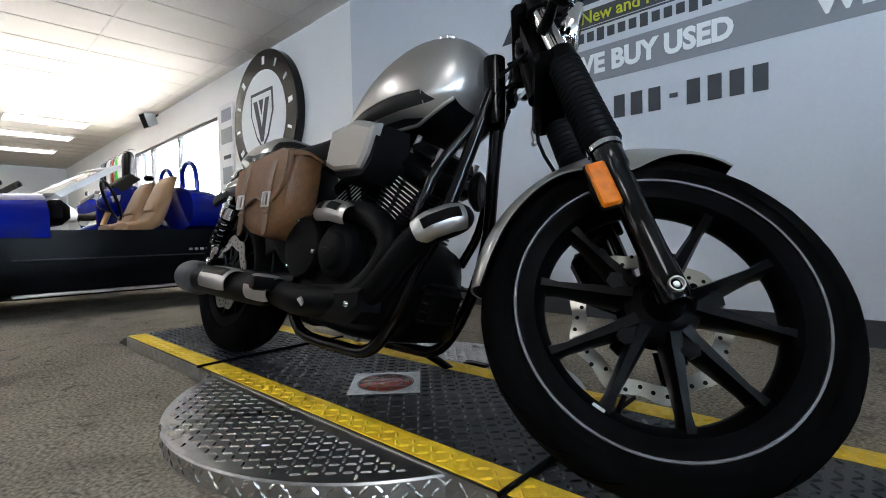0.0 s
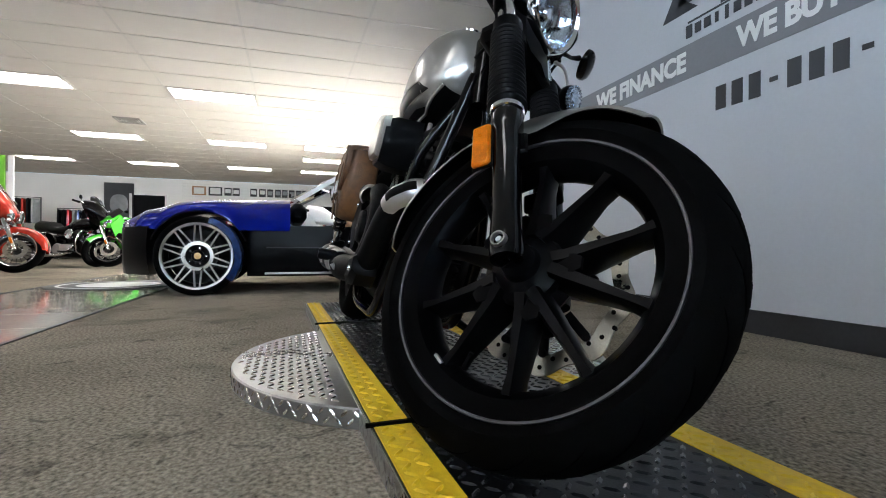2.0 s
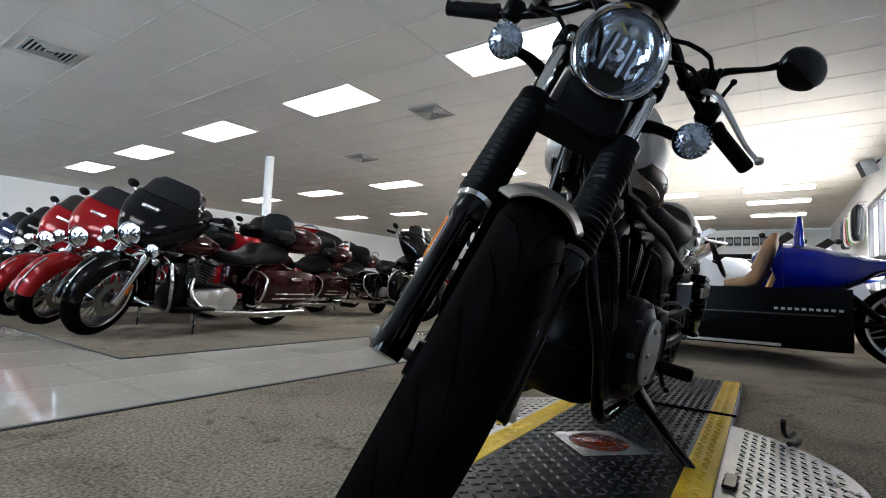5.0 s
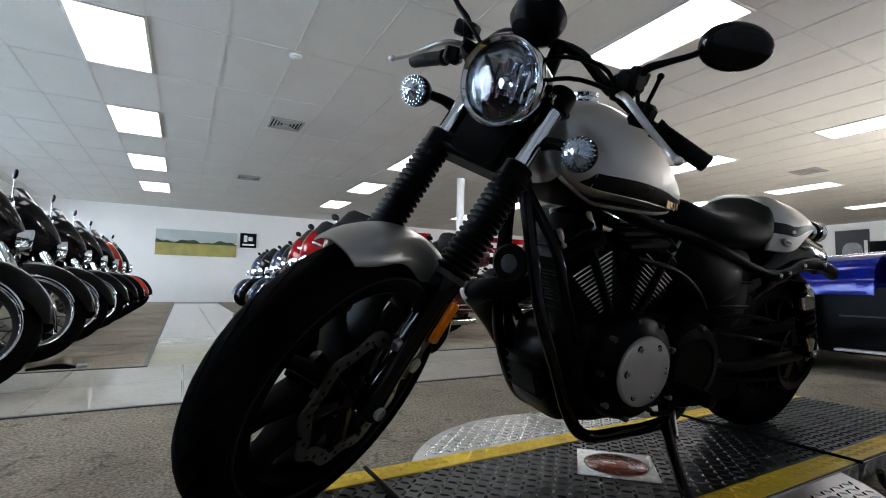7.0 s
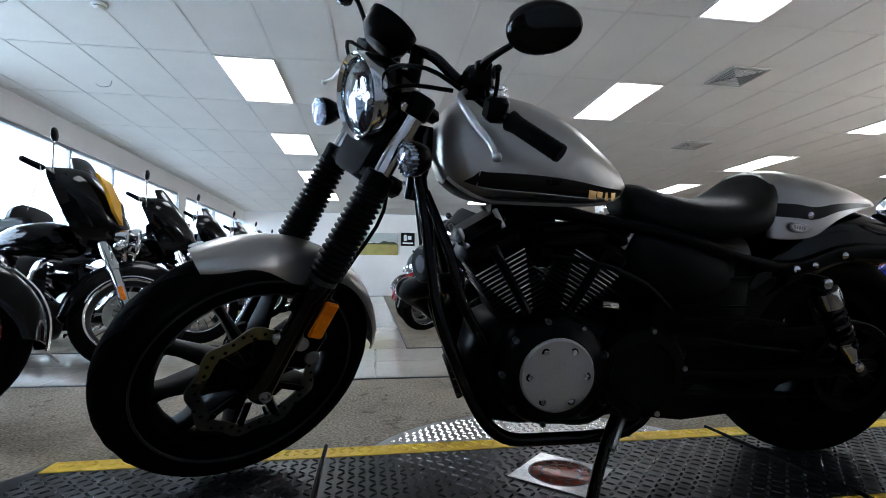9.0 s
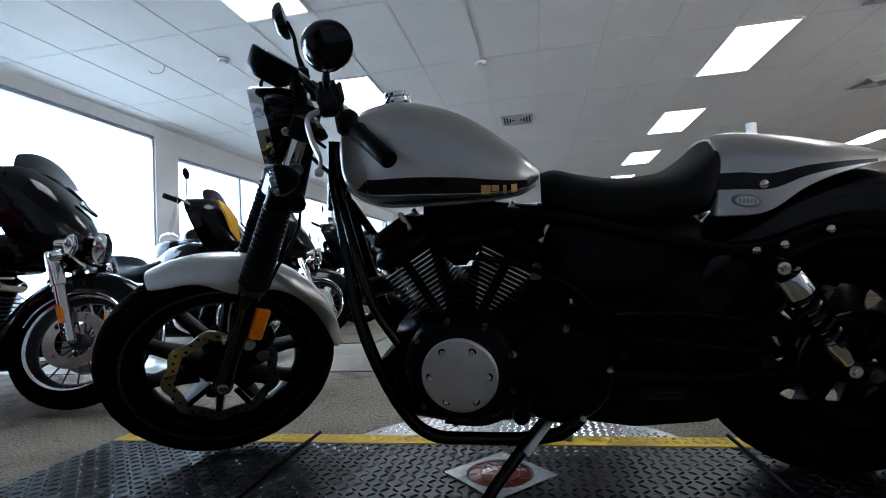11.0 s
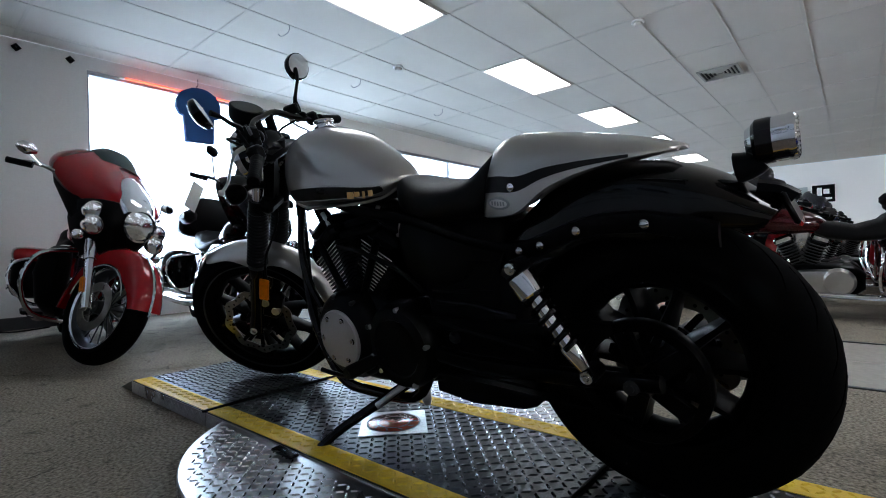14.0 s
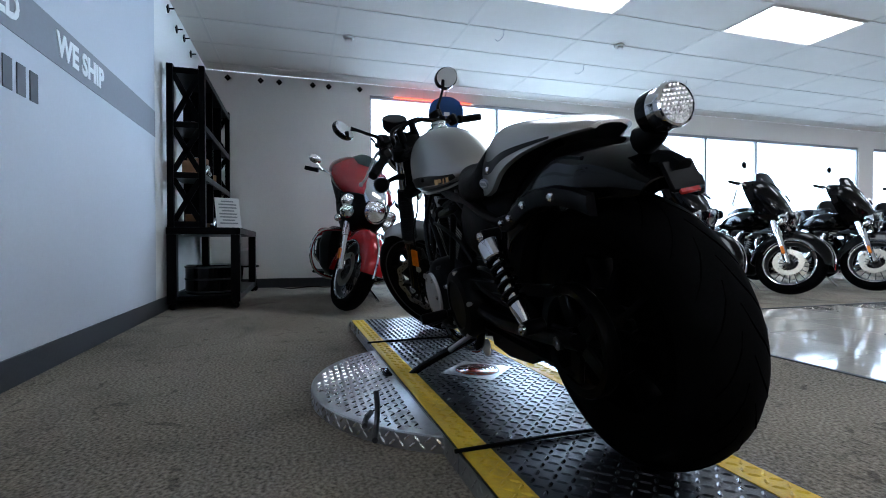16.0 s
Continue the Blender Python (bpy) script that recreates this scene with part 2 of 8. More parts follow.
        return self.loft(rings)

    def ball(self, c, r, n=12, s=(1, 1, 1)):
        c = Vector(c)
        rings = [[c + Vector((r * s[0] * math.sin(a) * math.cos(b), r * s[1] * math.sin(a) * math.sin(b), r * s[2] * math.cos(a))) for b in [2 * math.pi * k / n for k in range(n)]]
                 for a in [math.pi * (i + 0.02) / (n // 2 + 0.04) for i in range(n // 2 + 1)]]
        return self.loft(rings)

    def plate(self, outline, thick, m):
        """A flat plate: an outline in its own x and y, thick along z, laid by the matrix m."""
        n = len(outline)
        a = [m @ Vector((x, y, -thick / 2)) for x, y in outline]
        b = [m @ Vector((x, y, thick / 2)) for x, y in outline]
        return self.loft([a, b])

    def move(self, m):
        self.v = [tuple(m @ Vector(p)) for p in self.v]
        return self

    def data(self, name, mat, sharp=38):
        me = bpy.data.meshes.new(name)
        me.from_pydata(self.v, [], self.f)
        me.materials.append(mat)
        b = bmesh.new()
        b.from_mesh(me)
        bmesh.ops.recalc_face_normals(b, faces=b.faces)
        b.to_mesh(me)
        b.free()
        me.shade_smooth()
        me.set_sharp_from_angle(angle=radians(sharp))
        return me


def section(table, x):
    """Values of a table of sections at x, eased smoothly from row to row."""
    rows = sorted(table)
    n = len(rows)
    i = max(0, min(n - 2, sum(1 for r in rows[1:] if r[0] < x)))
    a, b = rows[i], rows[i + 1]
    h = b[0] - a[0]
    t = max(0.0, min(1.0, (x - a[0]) / h))
    out = []
    for c in range(1, len(a)):
        d = (b[c] - a[c]) / h
        m0 = d if i == 0 else 0.5 * (d + (a[c] - rows[i - 1][c]) / (a[0] - rows[i - 1][0]))
        m1 = d if i == n - 2 else 0.5 * (d + (rows[i + 2][c] - b[c]) / (rows[i + 2][0] - b[0]))
        out.append((2 * t ** 3 - 3 * t * t + 1) * a[c] + (t ** 3 - 2 * t * t + t) * h * m0 + (3 * t * t - 2 * t ** 3) * b[c] + (t ** 3 - t * t) * h * m1)
    return out


def part(name, ms, mat, parent=None, label="", sharp=38):
    """Links a Mesh as one object under its thing or part."""
    ob = new(name, ms.data(name, mat, sharp))
    ob.parent = parent
    if label:
        ob["label"] = label
    return ob


def thing(name, label, category, m=None, group="", kind=""):
    ob = new(name)
    ob.empty_display_size = 0.1
    ob.matrix_basis = m if m else Matrix()
    return tagged(ob, label, category, group, kind)


def solid(name, ms, mat, label="", category="", kind="", group="", sharp=38):
    return tagged(part(name, ms, mat, None, "", sharp), label, category, group, kind)


def writing(name, words, size, m, mat, parent, bold=0.0, wide=1.0):
    """Flat raised letters in the built-in font, turned into a mesh."""
    cu = bpy.data.curves.new(name, "FONT")
    cu.body, cu.size, cu.extrude, cu.offset = words, size, 0.0015, bold
    cu.align_x, cu.align_y, cu.resolution_u = "CENTER", "CENTER", 3
    ob = bpy.data.objects.new(name, cu)
    scene.collection.objects.link(ob)
    bpy.context.view_layer.update()
    me = bpy.data.meshes.new_from_object(ob)
    bpy.data.objects.remove(ob)
    me.name = name
    me.transform(Matrix.Diagonal((wide, 1, 1, 1)))
    me.materials.clear()
    me.materials.append(mat)
    out = new(name, me)
    out.matrix_basis = m
    out.parent = parent
    return out


def X3(c, x, y=None):
    """A matrix whose x axis and rough y axis are given, at c."""
    x = Vector(x).normalized()
    y = Vector(y if y else (0, 0, 1))
    z = x.cross(y).normalized()
    y = z.cross(x)
    return Matrix.Translation(c) @ Matrix((x, y, z)).transposed().to_4x4()

# ---- the room ----
WY, EX, CZ = 1.73, 4.63, 2.68
XW, YS = -16.6, -14.6
PH = 0.055
TN, TF, TC0, TC1 = -1.57, -2.75, 0.20, 1.28

ms = Mesh().box(((XW + 6) / 2, (YS + 3) / 2, -0.06), (6 - XW + 30, 3 - YS + 40, 0.10))
solid("ground", ms, material("outside_paving", (0.42, 0.41, 0.39), 0.9, scale=0.6), kind="structure", label="pale paving outside the shop windows", category="ground")


def carpet(name, x0, y0, x1, y1, z=0.0):
    ms = Mesh().box(((x0 + x1) / 2, (y0 + y1) / 2, z - 0.02), (x1 - x0, y1 - y0, 0.04))
    return solid(name, ms, CARPET, "short-pile grey-brown carpet with dark flecks", "carpet", "structure")


carpet("floor_carpet_1", -6.2, TN, EX, WY)
carpet("floor_carpet_2", XW, YS, TC0, TF)
carpet("floor_carpet_3", TC1, YS, EX, TF)
carpet("floor_carpet_4", XW, TN, -6.2, WY)

tile_floor = solid("floor", Mesh().box(((XW + EX) / 2, (YS + WY) / 2, -0.025), (EX - XW, WY - YS, 0.03)), GROUT, "polished beige tile walkway between carpets", "floor", "structure")
tile_mesh = Mesh().box((0, 0, 0), (0.532, 0.532, 0.016), bev=0.002).data("tile", TILE)
for i in range(20):
    for j in range(2):
        o = new("tile", tile_mesh)
        o.location = (EX - 0.3 - i * 0.594, TN - 0.296 - j * 0.588, -0.0085)
        o.scale = (1.108, 1.097, 1)
        o.parent = tile_floor
for j in range(18):
    for i in range(2):
        o = new("tile", tile_mesh)
        o.location = (TC0 + 0.27 + i * 0.54, TF - 0.296 - j * 0.594, -0.0085)
        o.scale = (1.007, 1.108, 1)
        o.parent = tile_floor

for lo, hi in (((-6.2, TN - 0.012), (EX, TN + 0.012)), ((-6.2, TF - 0.012), (TC0 - 0.012, TF + 0.012)), ((TC1 + 0.012, TF - 0.012), (EX, TF + 0.012)), ((TC0 - 0.012, YS), (TC0 + 0.012, TF + 0.012)), ((TC1 - 0.012, YS), (TC1 + 0.012, TF + 0.012))):
    part("edging_strip", Mesh().box(((lo[0] + hi[0]) / 2, (lo[1] + hi[1]) / 2, 0.002), (hi[0] - lo[0], hi[1] - lo[1], 0.008), None, 0.002), BASE, tile_floor, "dark edging strip")


def slab(name, lo, hi, mat, label="", category="", parent=None):
    c = [(a + b) / 2 for a, b in zip(lo, hi)]
    s = [b - a for a, b in zip(lo, hi)]
    return solid(name, Mesh().box(c, s), mat, label, category, "structure")


# the long wall with the painted sign, and the windows further along
slab("wall_north_grey", (-2.53, WY, 0), (2.44, WY + 0.15, CZ), WALLG, "smooth light grey painted wall with lettering", "wall")
slab("wall_north_white", (2.44, WY + 0.002, 0), (EX + 0.15, WY + 0.15, CZ), WALLW, "plain white painted wall", "wall")
slab("wall_north_white_2", (-5.6, WY + 0.002, 0), (-2.53, WY + 0.15, CZ), WALLW, "plain white painted wall behind the round sign", "wall")
slab("wall_north_sill", (-9.6, WY + 0.002, 0), (-5.6, WY + 0.15, 0.45), WALLW, "low white wall under the side windows", "wall")
slab("wall_north_head", (-9.6, WY + 0.002, 2.2), (-5.6, WY + 0.15, CZ), WALLW, "white wall over the side windows", "wall")
slab("wall_north_white_3", (XW, WY + 0.002, 0), (-9.6, WY + 0.15, CZ), WALLW, "plain white painted wall", "wall")
slab("baseboard_north", (-5.6, WY - 0.012, 0), (EX, WY, 0.115), BASE, "black rubber wall base", "baseboard")
slab("painted_band", (-2.53, WY - 0.003, 1.39), (2.44, WY, 1.588), BAND, "mid grey painted stripe along the wall", "trim")

# the end wall with the shop windows
slab("wall_east_white", (EX, -0.255, 0), (EX + 0.15, WY, CZ), WALLW, "plain white painted wall", "wall")
slab("wall_east_sill", (EX, YS, 0), (EX + 0.15, -0.255, 0.28), WALLW, "low white wall under the shop windows", "wall")
slab("wall_east_head", (EX, -4.06, 2.545), (EX + 0.15, -0.255, CZ), WALLW, "narrow white strip over the shop window", "wall")
slab("wall_east_head_2", (EX, YS, 2.36), (EX + 0.15, -4.06, CZ), WALLW, "white wall over the shop windows", "wall")
slab("wall_east_pier", (EX, -4.46, 0.28), (EX + 0.15, -4.06, 2.36), WALLW, "white pier between shop windows", "wall")
slab("wall_east_pier_2", (EX, -9.9, 0.28), (EX + 0.15, -9.5, 2.36), WALLW, "white pier between shop windows", "wall")
slab("baseboard_east", (EX - 0.012, -0.255, 0), (EX, WY - 0.012, 0.115), BASE, "black rubber wall base", "baseboard")
slab("wall_west", (XW - 0.15, YS, 0), (XW, WY, CZ), WALLW, "distant white showroom wall", "wall")
slab("wall_south", (XW, YS - 0.15, 0), (EX, YS, CZ), WALLW, "distant white showroom wall", "wall")


def shop_window(name, axis, at, a0, a1, z0, z1, bars, label, fmat=ALUF):
    """A glazed opening: a frame, upright bars and one pane between each pair."""
    w = thing(name, label, "window", kind="structure")
    def bx(u0, u1, v0, v1, d0, d1):
        if axis == "x":
            return Mesh().box((at + (d0 + d1) / 2, (u0 + u1) / 2, (v0 + v1) / 2), (d1 - d0, u1 - u0, v1 - v0), bev=0.004)
        return Mesh().box(((u0 + u1) / 2, at + (d0 + d1) / 2, (v0 + v1) / 2), (u1 - u0, d1 - d0, v1 - v0), bev=0.004)
    fr = 0.045
    part("window_frame", bx(a0, a1, z0, z0 + fr, 0.02, 0.10), fmat, w)
    part("window_frame", bx(a0, a1, z1 - fr, z1, 0.02, 0.10), fmat, w)
    cuts = [a0] + list(bars) + [a1]
    for c in cuts:
        lo, hi = max(a0, c - fr / 2), min(a1, c + fr / 2)
        part("mullion", bx(lo, hi, z0 + fr, z1 - fr, 0.02, 0.10), fmat, w)
    for c, d in zip(cuts[:-1], cuts[1:]):
        p = part("pane", bx(c + fr / 2, d - fr / 2, z0 + fr, z1 - fr, 0.055, 0.061), CLEAR, w)
        p.visible_shadow = False
    return w


shop_window("window_1", "x", EX, -4.06, -0.255, 0.28, 2.545, [-2.10], "large clear shop window with a metal frame")
shop_window("window_2", "x", EX, -9.5, -4.46, 0.28, 2.36, [-7.0, -5.9], "row of clear shop windows with metal frames")
shop_window("window_3", "x", EX, -13.9, -9.9, 0.28, 2.36, [-11.9], "clear shop window with a metal frame")
shop_window("window_4", "y", WY, -9.6, -5.6, 0.45, 2.2, [-8.6, -7.2], "side windows with dark metal frames", STEELB)

# daylight through the openings
def daylight(name, loc, turn, w, h, power, colour=(0.68, 0.86, 1.0)):
    la = bpy.data.lights.new(name, "AREA")
    la.shape, la.size, la.size_y, la.energy, la.color = "RECTANGLE", w, h, power, colour
    ob = new(name, la)
    ob.matrix_basis = Matrix.Translation(loc) @ Euler([radians(a) for a in turn]).to_matrix().to_4x4()
    return ob


daylight("window_daylight_1", (EX + 0.2, -2.15, 1.45), (0, 90, 0), 2.2, 3.9, 290)
daylight("window_daylight_2", (EX + 0.2, -7.1, 1.35), (0, 90, 0), 2.0, 4.8, 190)
daylight("window_daylight_3", (EX + 0.2, -11.9, 1.35), (0, 90, 0), 2.0, 4.0, 90)
daylight("window_daylight_4", (-7.6, WY + 0.2, 1.35), (-90, 0, 0), 3.9, 1.7, 880, (1.0, 0.95, 0.86))

# bright overcast distance outside
ms = Mesh().box((EX + 9, -5, 4), (0.1, 60, 12))
back = solid("backdrop_east", ms, material("bright_sky_haze", (0.8, 0.85, 0.9), 0.9, emit=(0.85, 0.93, 1.0), emit_strength=7.0, var=0.02), "pale bright overcast daylight beyond the windows", "backdrop", "structure")
ms = Mesh().box((-5, WY + 9, 4), (60, 0.1, 12))
solid("backdrop_north", ms, back.data.materials[0], "pale bright overcast daylight beyond the windows", "backdrop", "structure")

# ceiling: boards in a metal grid, with light panels let in
GX, GY = 0.583, 1.23
LX = [1.75 - GX * i for i in (0, 7, 14, 20, 26)]
LY = [0.915 - 2 * GY * i for i in range(6)]
slab("ceiling_slab", (XW, YS, CZ + 0.05), (EX + 0.15, WY + 0.15, CZ + 0.12), WHITE, "", "")
holes = [(x, y) for x in LX for y in LY[1:]]
ms = Mesh()
nx0, nx1 = int((XW - LX[0]) / GX) - 1, int((EX - LX[0]) / GX) + 1
ny0, ny1 = int((YS - LY[0]) / GY) - 1, int((WY - LY[0]) / GY) + 1
for i in range(nx0, nx1 + 1):
    for j in range(ny0, ny1 + 1):
        x, y = LX[0] + i * GX, LY[0] + j * GY
        if any(abs(x - a) < 0.3 and abs(y - b) < 0.6 for a, b in holes):
            continue
        x0, x1, y0, y1 = max(XW, x - GX / 2 + .012), min(EX, x + GX / 2 - .012), max(YS, y - GY / 2 + .012), min(WY, y + GY / 2 - .012)
        if x1 - x0 > 0.03 and y1 - y0 > 0.03:
            ms.box(((x0 + x1) / 2, (y0 + y1) / 2, CZ + 0.014), (x1 - x0, y1 - y0, 0.018))
solid("ceiling", ms, CEIL, "suspended ceiling of off-white mineral boards", "ceiling", "structure")
ms = Mesh()
for i in range(nx0, nx1 + 2):
    x = LX[0] + (i - 0.5) * GX
    if XW < x < EX:
        ms.box((x, (YS + WY) / 2, CZ + 0.008), (0.024, WY - YS, 0.016))
for j in range(ny0, ny1 + 2):
    y = LY[0] + (j - 0.5) * GY
    if YS < y < WY:
        ms.box(((XW + EX) / 2, y, CZ + 0.009), (EX - XW, 0.024, 0.014))
solid("ceiling_grid", ms, GRID, "white metal grid holding the ceiling boards", "ceiling grid", "structure")


def ceiling_light():
    t = thing("ceiling_light", "flush rectangular fluorescent panel, switched on", "ceiling light", group="ceiling lights")
    fr = Mesh()
    for s in (-1, 1):
        fr.box((s * 0.277, 0, 0), (0.024, 1.20, 0.03), bev=0.004)
        fr.box((0, s * 0.588, 0), (0.53, 0.024, 0.03), bev=0.004)
    part("frame", fr, GRID, t)
    part("diffuser", Mesh().box((0, 0, 0.004), (0.53, 1.152, 0.012), bev=0.003), PANEL, t)
    return t


first = ceiling_light()
first.matrix_basis = pose(LX[0], LY[1], CZ + 0.006)
for x in LX:
    for y in LY:
        if (x, y) != (LX[0], LY[1]) and y != LY[0]:
            copy_thing(first, pose(x, y, CZ + 0.006))
for x in (-9.75, -11.3, -13.35):
    copy_thing(first, pose(x, 0.46, CZ - 0.014))

# ---- display turntable under the motorcycle ----
PY0, PY1 = -0.306, 0.302
PYC = (PY0 + PY1) / 2


def lugs(ms, spots, z, length=0.030, wide=0.0085, high=0.0022):
    """Raised tread bars, turned by turns to either side."""
    for x, y, a in spots:
        c, s = math.cos(a), math.sin(a)
        L, W = length / 2, wide / 2
        pts = [(-L, 0, 0), (-L * .5, -W, 0), (L * .5, -W, 0), (L, 0, 0), (L * .5, W, 0), (-L * .5, W, 0), (-L * .55, 0, high), (L * .55, 0, high)]
        v = [(x + p * c - q * s, y + p * s + q * c, z + r) for p, q, r in pts]
        ms.put(v, [(0, 1, 6), (1, 2, 7, 6), (2, 3, 7), (3, 4, 7), (4, 5, 6, 7), (5, 0, 6)])


def lug_grid(x0, x1, y0, y1, step, ok=lambda x, y: True):
    out, i, x = [], 0, x0 + step / 2
    while x < x1:
        j, y = 0, y0 + step / 2
        while y < y1:
            if ok(x, y):
                out.append((x, y, radians(45 if (i + j) % 2 else -45)))
            y += step
            j += 1
        x += step
        i += 1
    return out


turntable = thing("turntable", "round silver tread-plate turntable disc lying on the carpet", "turntable")
DC, DR = (-0.05, 0.0), 0.615
ms = Mesh().lathe((*DC, 0), (0, 0, 1), [(0.02, 0.0), (DR - 0.004, 0.0), (DR, 0.004), (DR, PH - 0.010), (DR - 0.004, PH - 0.006), (0.02, PH - 0.006)], 96)
part("disc", ms, TREAD, turntable)
ms = Mesh()
lugs(ms, lug_grid(-0.7, 0.7, -0.7, 0.7, 0.0245, lambda x, y: math.hypot(x - DC[0], y - DC[1]) < DR - 0.025 and not PY0 - 0.015 < y < PY1 + 0.015), PH - 0.0062, 0.0255, 0.0075, 0.003)
tagged(part("tread_bar", ms, LUG, turntable, "", 8), kind="stuff")
ms = Mesh()
nn = 128
for k in range(nn):
    for j in range(2):
        a = 2 * math.pi * (k + j * .5) / nn
        z = 0.016 + 0.019 * j
        t = radians(45 if (k + j) % 2 else -45)
        r0 = DR + 0.0002
        u = Vector((-math.sin(a), math.cos(a), 0))
        w = Vector((math.cos(a), math.sin(a), 0))
        c = Vector((DC[0], DC[1], z)) + w * r0
        d = u * math.cos(t) + Vector((0, 0, 1)) * math.sin(t)
        e = w.cross(d)
        L, W = 0.013, 0.0035
        v = [c - d * L, c - d * L * .5 - e * W, c + d * L * .5 - e * W, c + d * L, c + d * L * .5 + e * W, c - d * L * .5 + e * W, c - d * L * .5 + w * .002, c + d * L * .5 + w * .002]
        ms.put(v, [(0, 1, 6), (1, 2, 7, 6), (2, 3, 7), (3, 4, 7), (4, 5, 6, 7), (5, 0, 6)])
tagged(part("rim_bar", ms, LUG, turntable, "", 8), kind="stuff")

platform = thing("display_platform", "long black tread-plate platform with yellow edge stripes", "platform", pose(0, 0, 0, 0, 0, 1.3))
XF, XB, XJF, XJB = 1.36, -1.58, 0.615, -0.70


def deck(x0, x1, tip0, tip1):
    """One section of the deck; an end tip slopes down to the floor."""
    pts = [(x0, PH), (x1, PH), (x1 + tip1, 0.004), (x0 - tip0, 0.004)]
    ms = Mesh().loft([[(x, y, z) for x, z in pts] for y in (PY0, PY1)])
    return ms


for nm, a, b, t0, t1 in (("front_section", XJF + 0.004, XF, 0, 0.15), ("middle_section", XJB + 0.004, XJF - 0.004, 0, 0), ("rear_section", XB, XJB - 0.004, 0.15, 0)):
    sec = part(nm, deck(a, b, t0, t1), TREADB, platform)
    ms = Mesh()
    lugs(ms, lug_grid(a + 0.004, b - 0.004, PY0 + 0.082, PY1 - 0.082, 0.0275), PH, 0.028, 0.0085, 0.003)
    tagged(part("tread_bar", ms, LUGB, sec, "", 8), kind="stuff")
    for y in (PY0 + 0.041, PY1 - 0.041):
        ms = Mesh().box(((a + b) / 2, y, PH + 0.001), (b - a - 0.004, 0.076, 0.003), bev=0.001)
        lugs(ms, lug_grid(a + 0.008, b - 0.008, y - 0.034, y + 0.034, 0.0275), PH + 0.0025, 0.028, 0.0085, 0.003)
        part("edge_stripe", ms, YELLOW, sec, "worn yellow painted tread plate stripe", 8)
    # bright side plates with their own tread bars
    for s, y in ((-1, PY0), (1, PY1)):
        ms = Mesh().box(((a + b) / 2, y + s * 0.0015, PH / 2), (b - a, 0.003, PH - 0.006))
        x, j = a + 0.02, 0
        while x < b - 0.02:
            for q in range(2):
                c = Vector((x + q * .016, y + s * 0.003, 0.018 + 0.019 * q))
                d = Vector((math.cos(0.785 * (1 if (j + q) % 2 else -1)), 0, math.sin(0.785 * (1 if (j + q) % 2 else -1))))
                e, w = Vector((-d.z, 0, d.x)), Vector((0, s, 0))
                L, W = 0.013, 0.0035
                v = [c - d * L, c - d * L * .5 - e * W, c + d * L * .5 - e * W, c + d * L, c + d * L * .5 + e * W, c - d * L * .5 + e * W, c - d * L * .5 + w * .002, c + d * L * .5 + w * .002]
                ms.put(v, [(0, 1, 6), (1, 2, 7, 6), (2, 3, 7), (3, 4, 7), (4, 5, 6, 7), (5, 0, 6)])
            x += 0.032
            j += 1
        part("side_plate", ms, TREAD, sec, "bright bare tread plate edge")
for x in (XJF, XJB):
    ms = Mesh().tube([(x, PY0 - 0.012, PH + 0.004), (x + 0.004, PYC, PH + 0.007), (x, PY1 + 0.012, PH + 0.004)], 0.0055, 8)
    part("joint_rod", ms, MATTE, platform)
# bent steel pins at the disc edge
for x, y, a in ((-0.40, 0.455, 0.3), (-0.49, 0.452, 0.9)):
    ms = Mesh().tube([(x - 0.10 if a > .5 else x, y + 0.02, PH + 0.005), (x, y, PH + 0.012), (x + 0.05, y - 0.01, PH + 0.04), (x + 0.075, y - 0.01, PH + 0.075)] if a > .5 else
                     [(x - 0.09, y + 0.03, PH + 0.006), (x - 0.04, y + 0.02, PH + 0.006), (x, y, PH + 0.01)], 0.008, 8)
    part("locking_pin", ms, STEELB, turntable)

sticker = thing("floor_sticker", "square glossy sticker with a round red emblem on the deck", "sticker", pose(-0.027, -0.016, PH + 0.003, 0, 0, 46))
part("sheet", Mesh().box((0, 0, 0), (0.212, 0.212, 0.0012)), material("sticker_white", (0.62, 0.62, 0.6), 0.18, 0.3, 0.25, 60, 200), sticker)
ms = Mesh().lathe((0, 0, 0.0009), (0, 0, 1), [(0.0, 0.0005), (0.082, 0.0005), (0.083, 0)], 40)
part("emblem", ms, material("emblem_red", (0.45, 0.03, 0.02), 0.2, 0.1, 0.6, 70, 260, second=(0.10, 0.06, 0.02)), sticker)
ms = Mesh()
for r0, r1 in ((0.084, 0.088), (0.05, 0.054)):
    ms.lathe((0, 0, 0.0012), (0, 0, 1), [(r0, 0), (r0, 0.0007), (r1, 0.0007), (r1, 0)], 40)
for k in range(10):
    a = k * 0.628
    ms.box((0.068 * math.cos(a), 0.068 * math.sin(a), 0.0015), (0.018, 0.006, 0.0008), Euler((0, 0, a + 0.5)).to_matrix())
part("emblem_mark", ms, LETB, sticker)

# ---- the motorcycle ----
bike = thing("motorcycle", "silver and black cruiser motorcycle leaning on its side stand, handlebar turned", "motorcycle", pose(0, -0.115, PH, -11.0, 0, 0) @ Matrix.Scale(1.03, 4))
RAKE, STEER = radians(29), radians(35.8)
FA, RA = Vector((0.762, 0, 0.304)), Vector((-0.826, -0.020, 0.303))
AXU = Vector((-math.sin(RAKE), 0, math.cos(RAKE)))
STM = Matrix.Translation((0.772, 0.021, 0.306)) @ Matrix.Rotation(STEER, 4, Vector((-0.548, 0.05, 0.835))) @ Matrix.Scale(1.025, 4) @ Matrix.Translation(-FA)


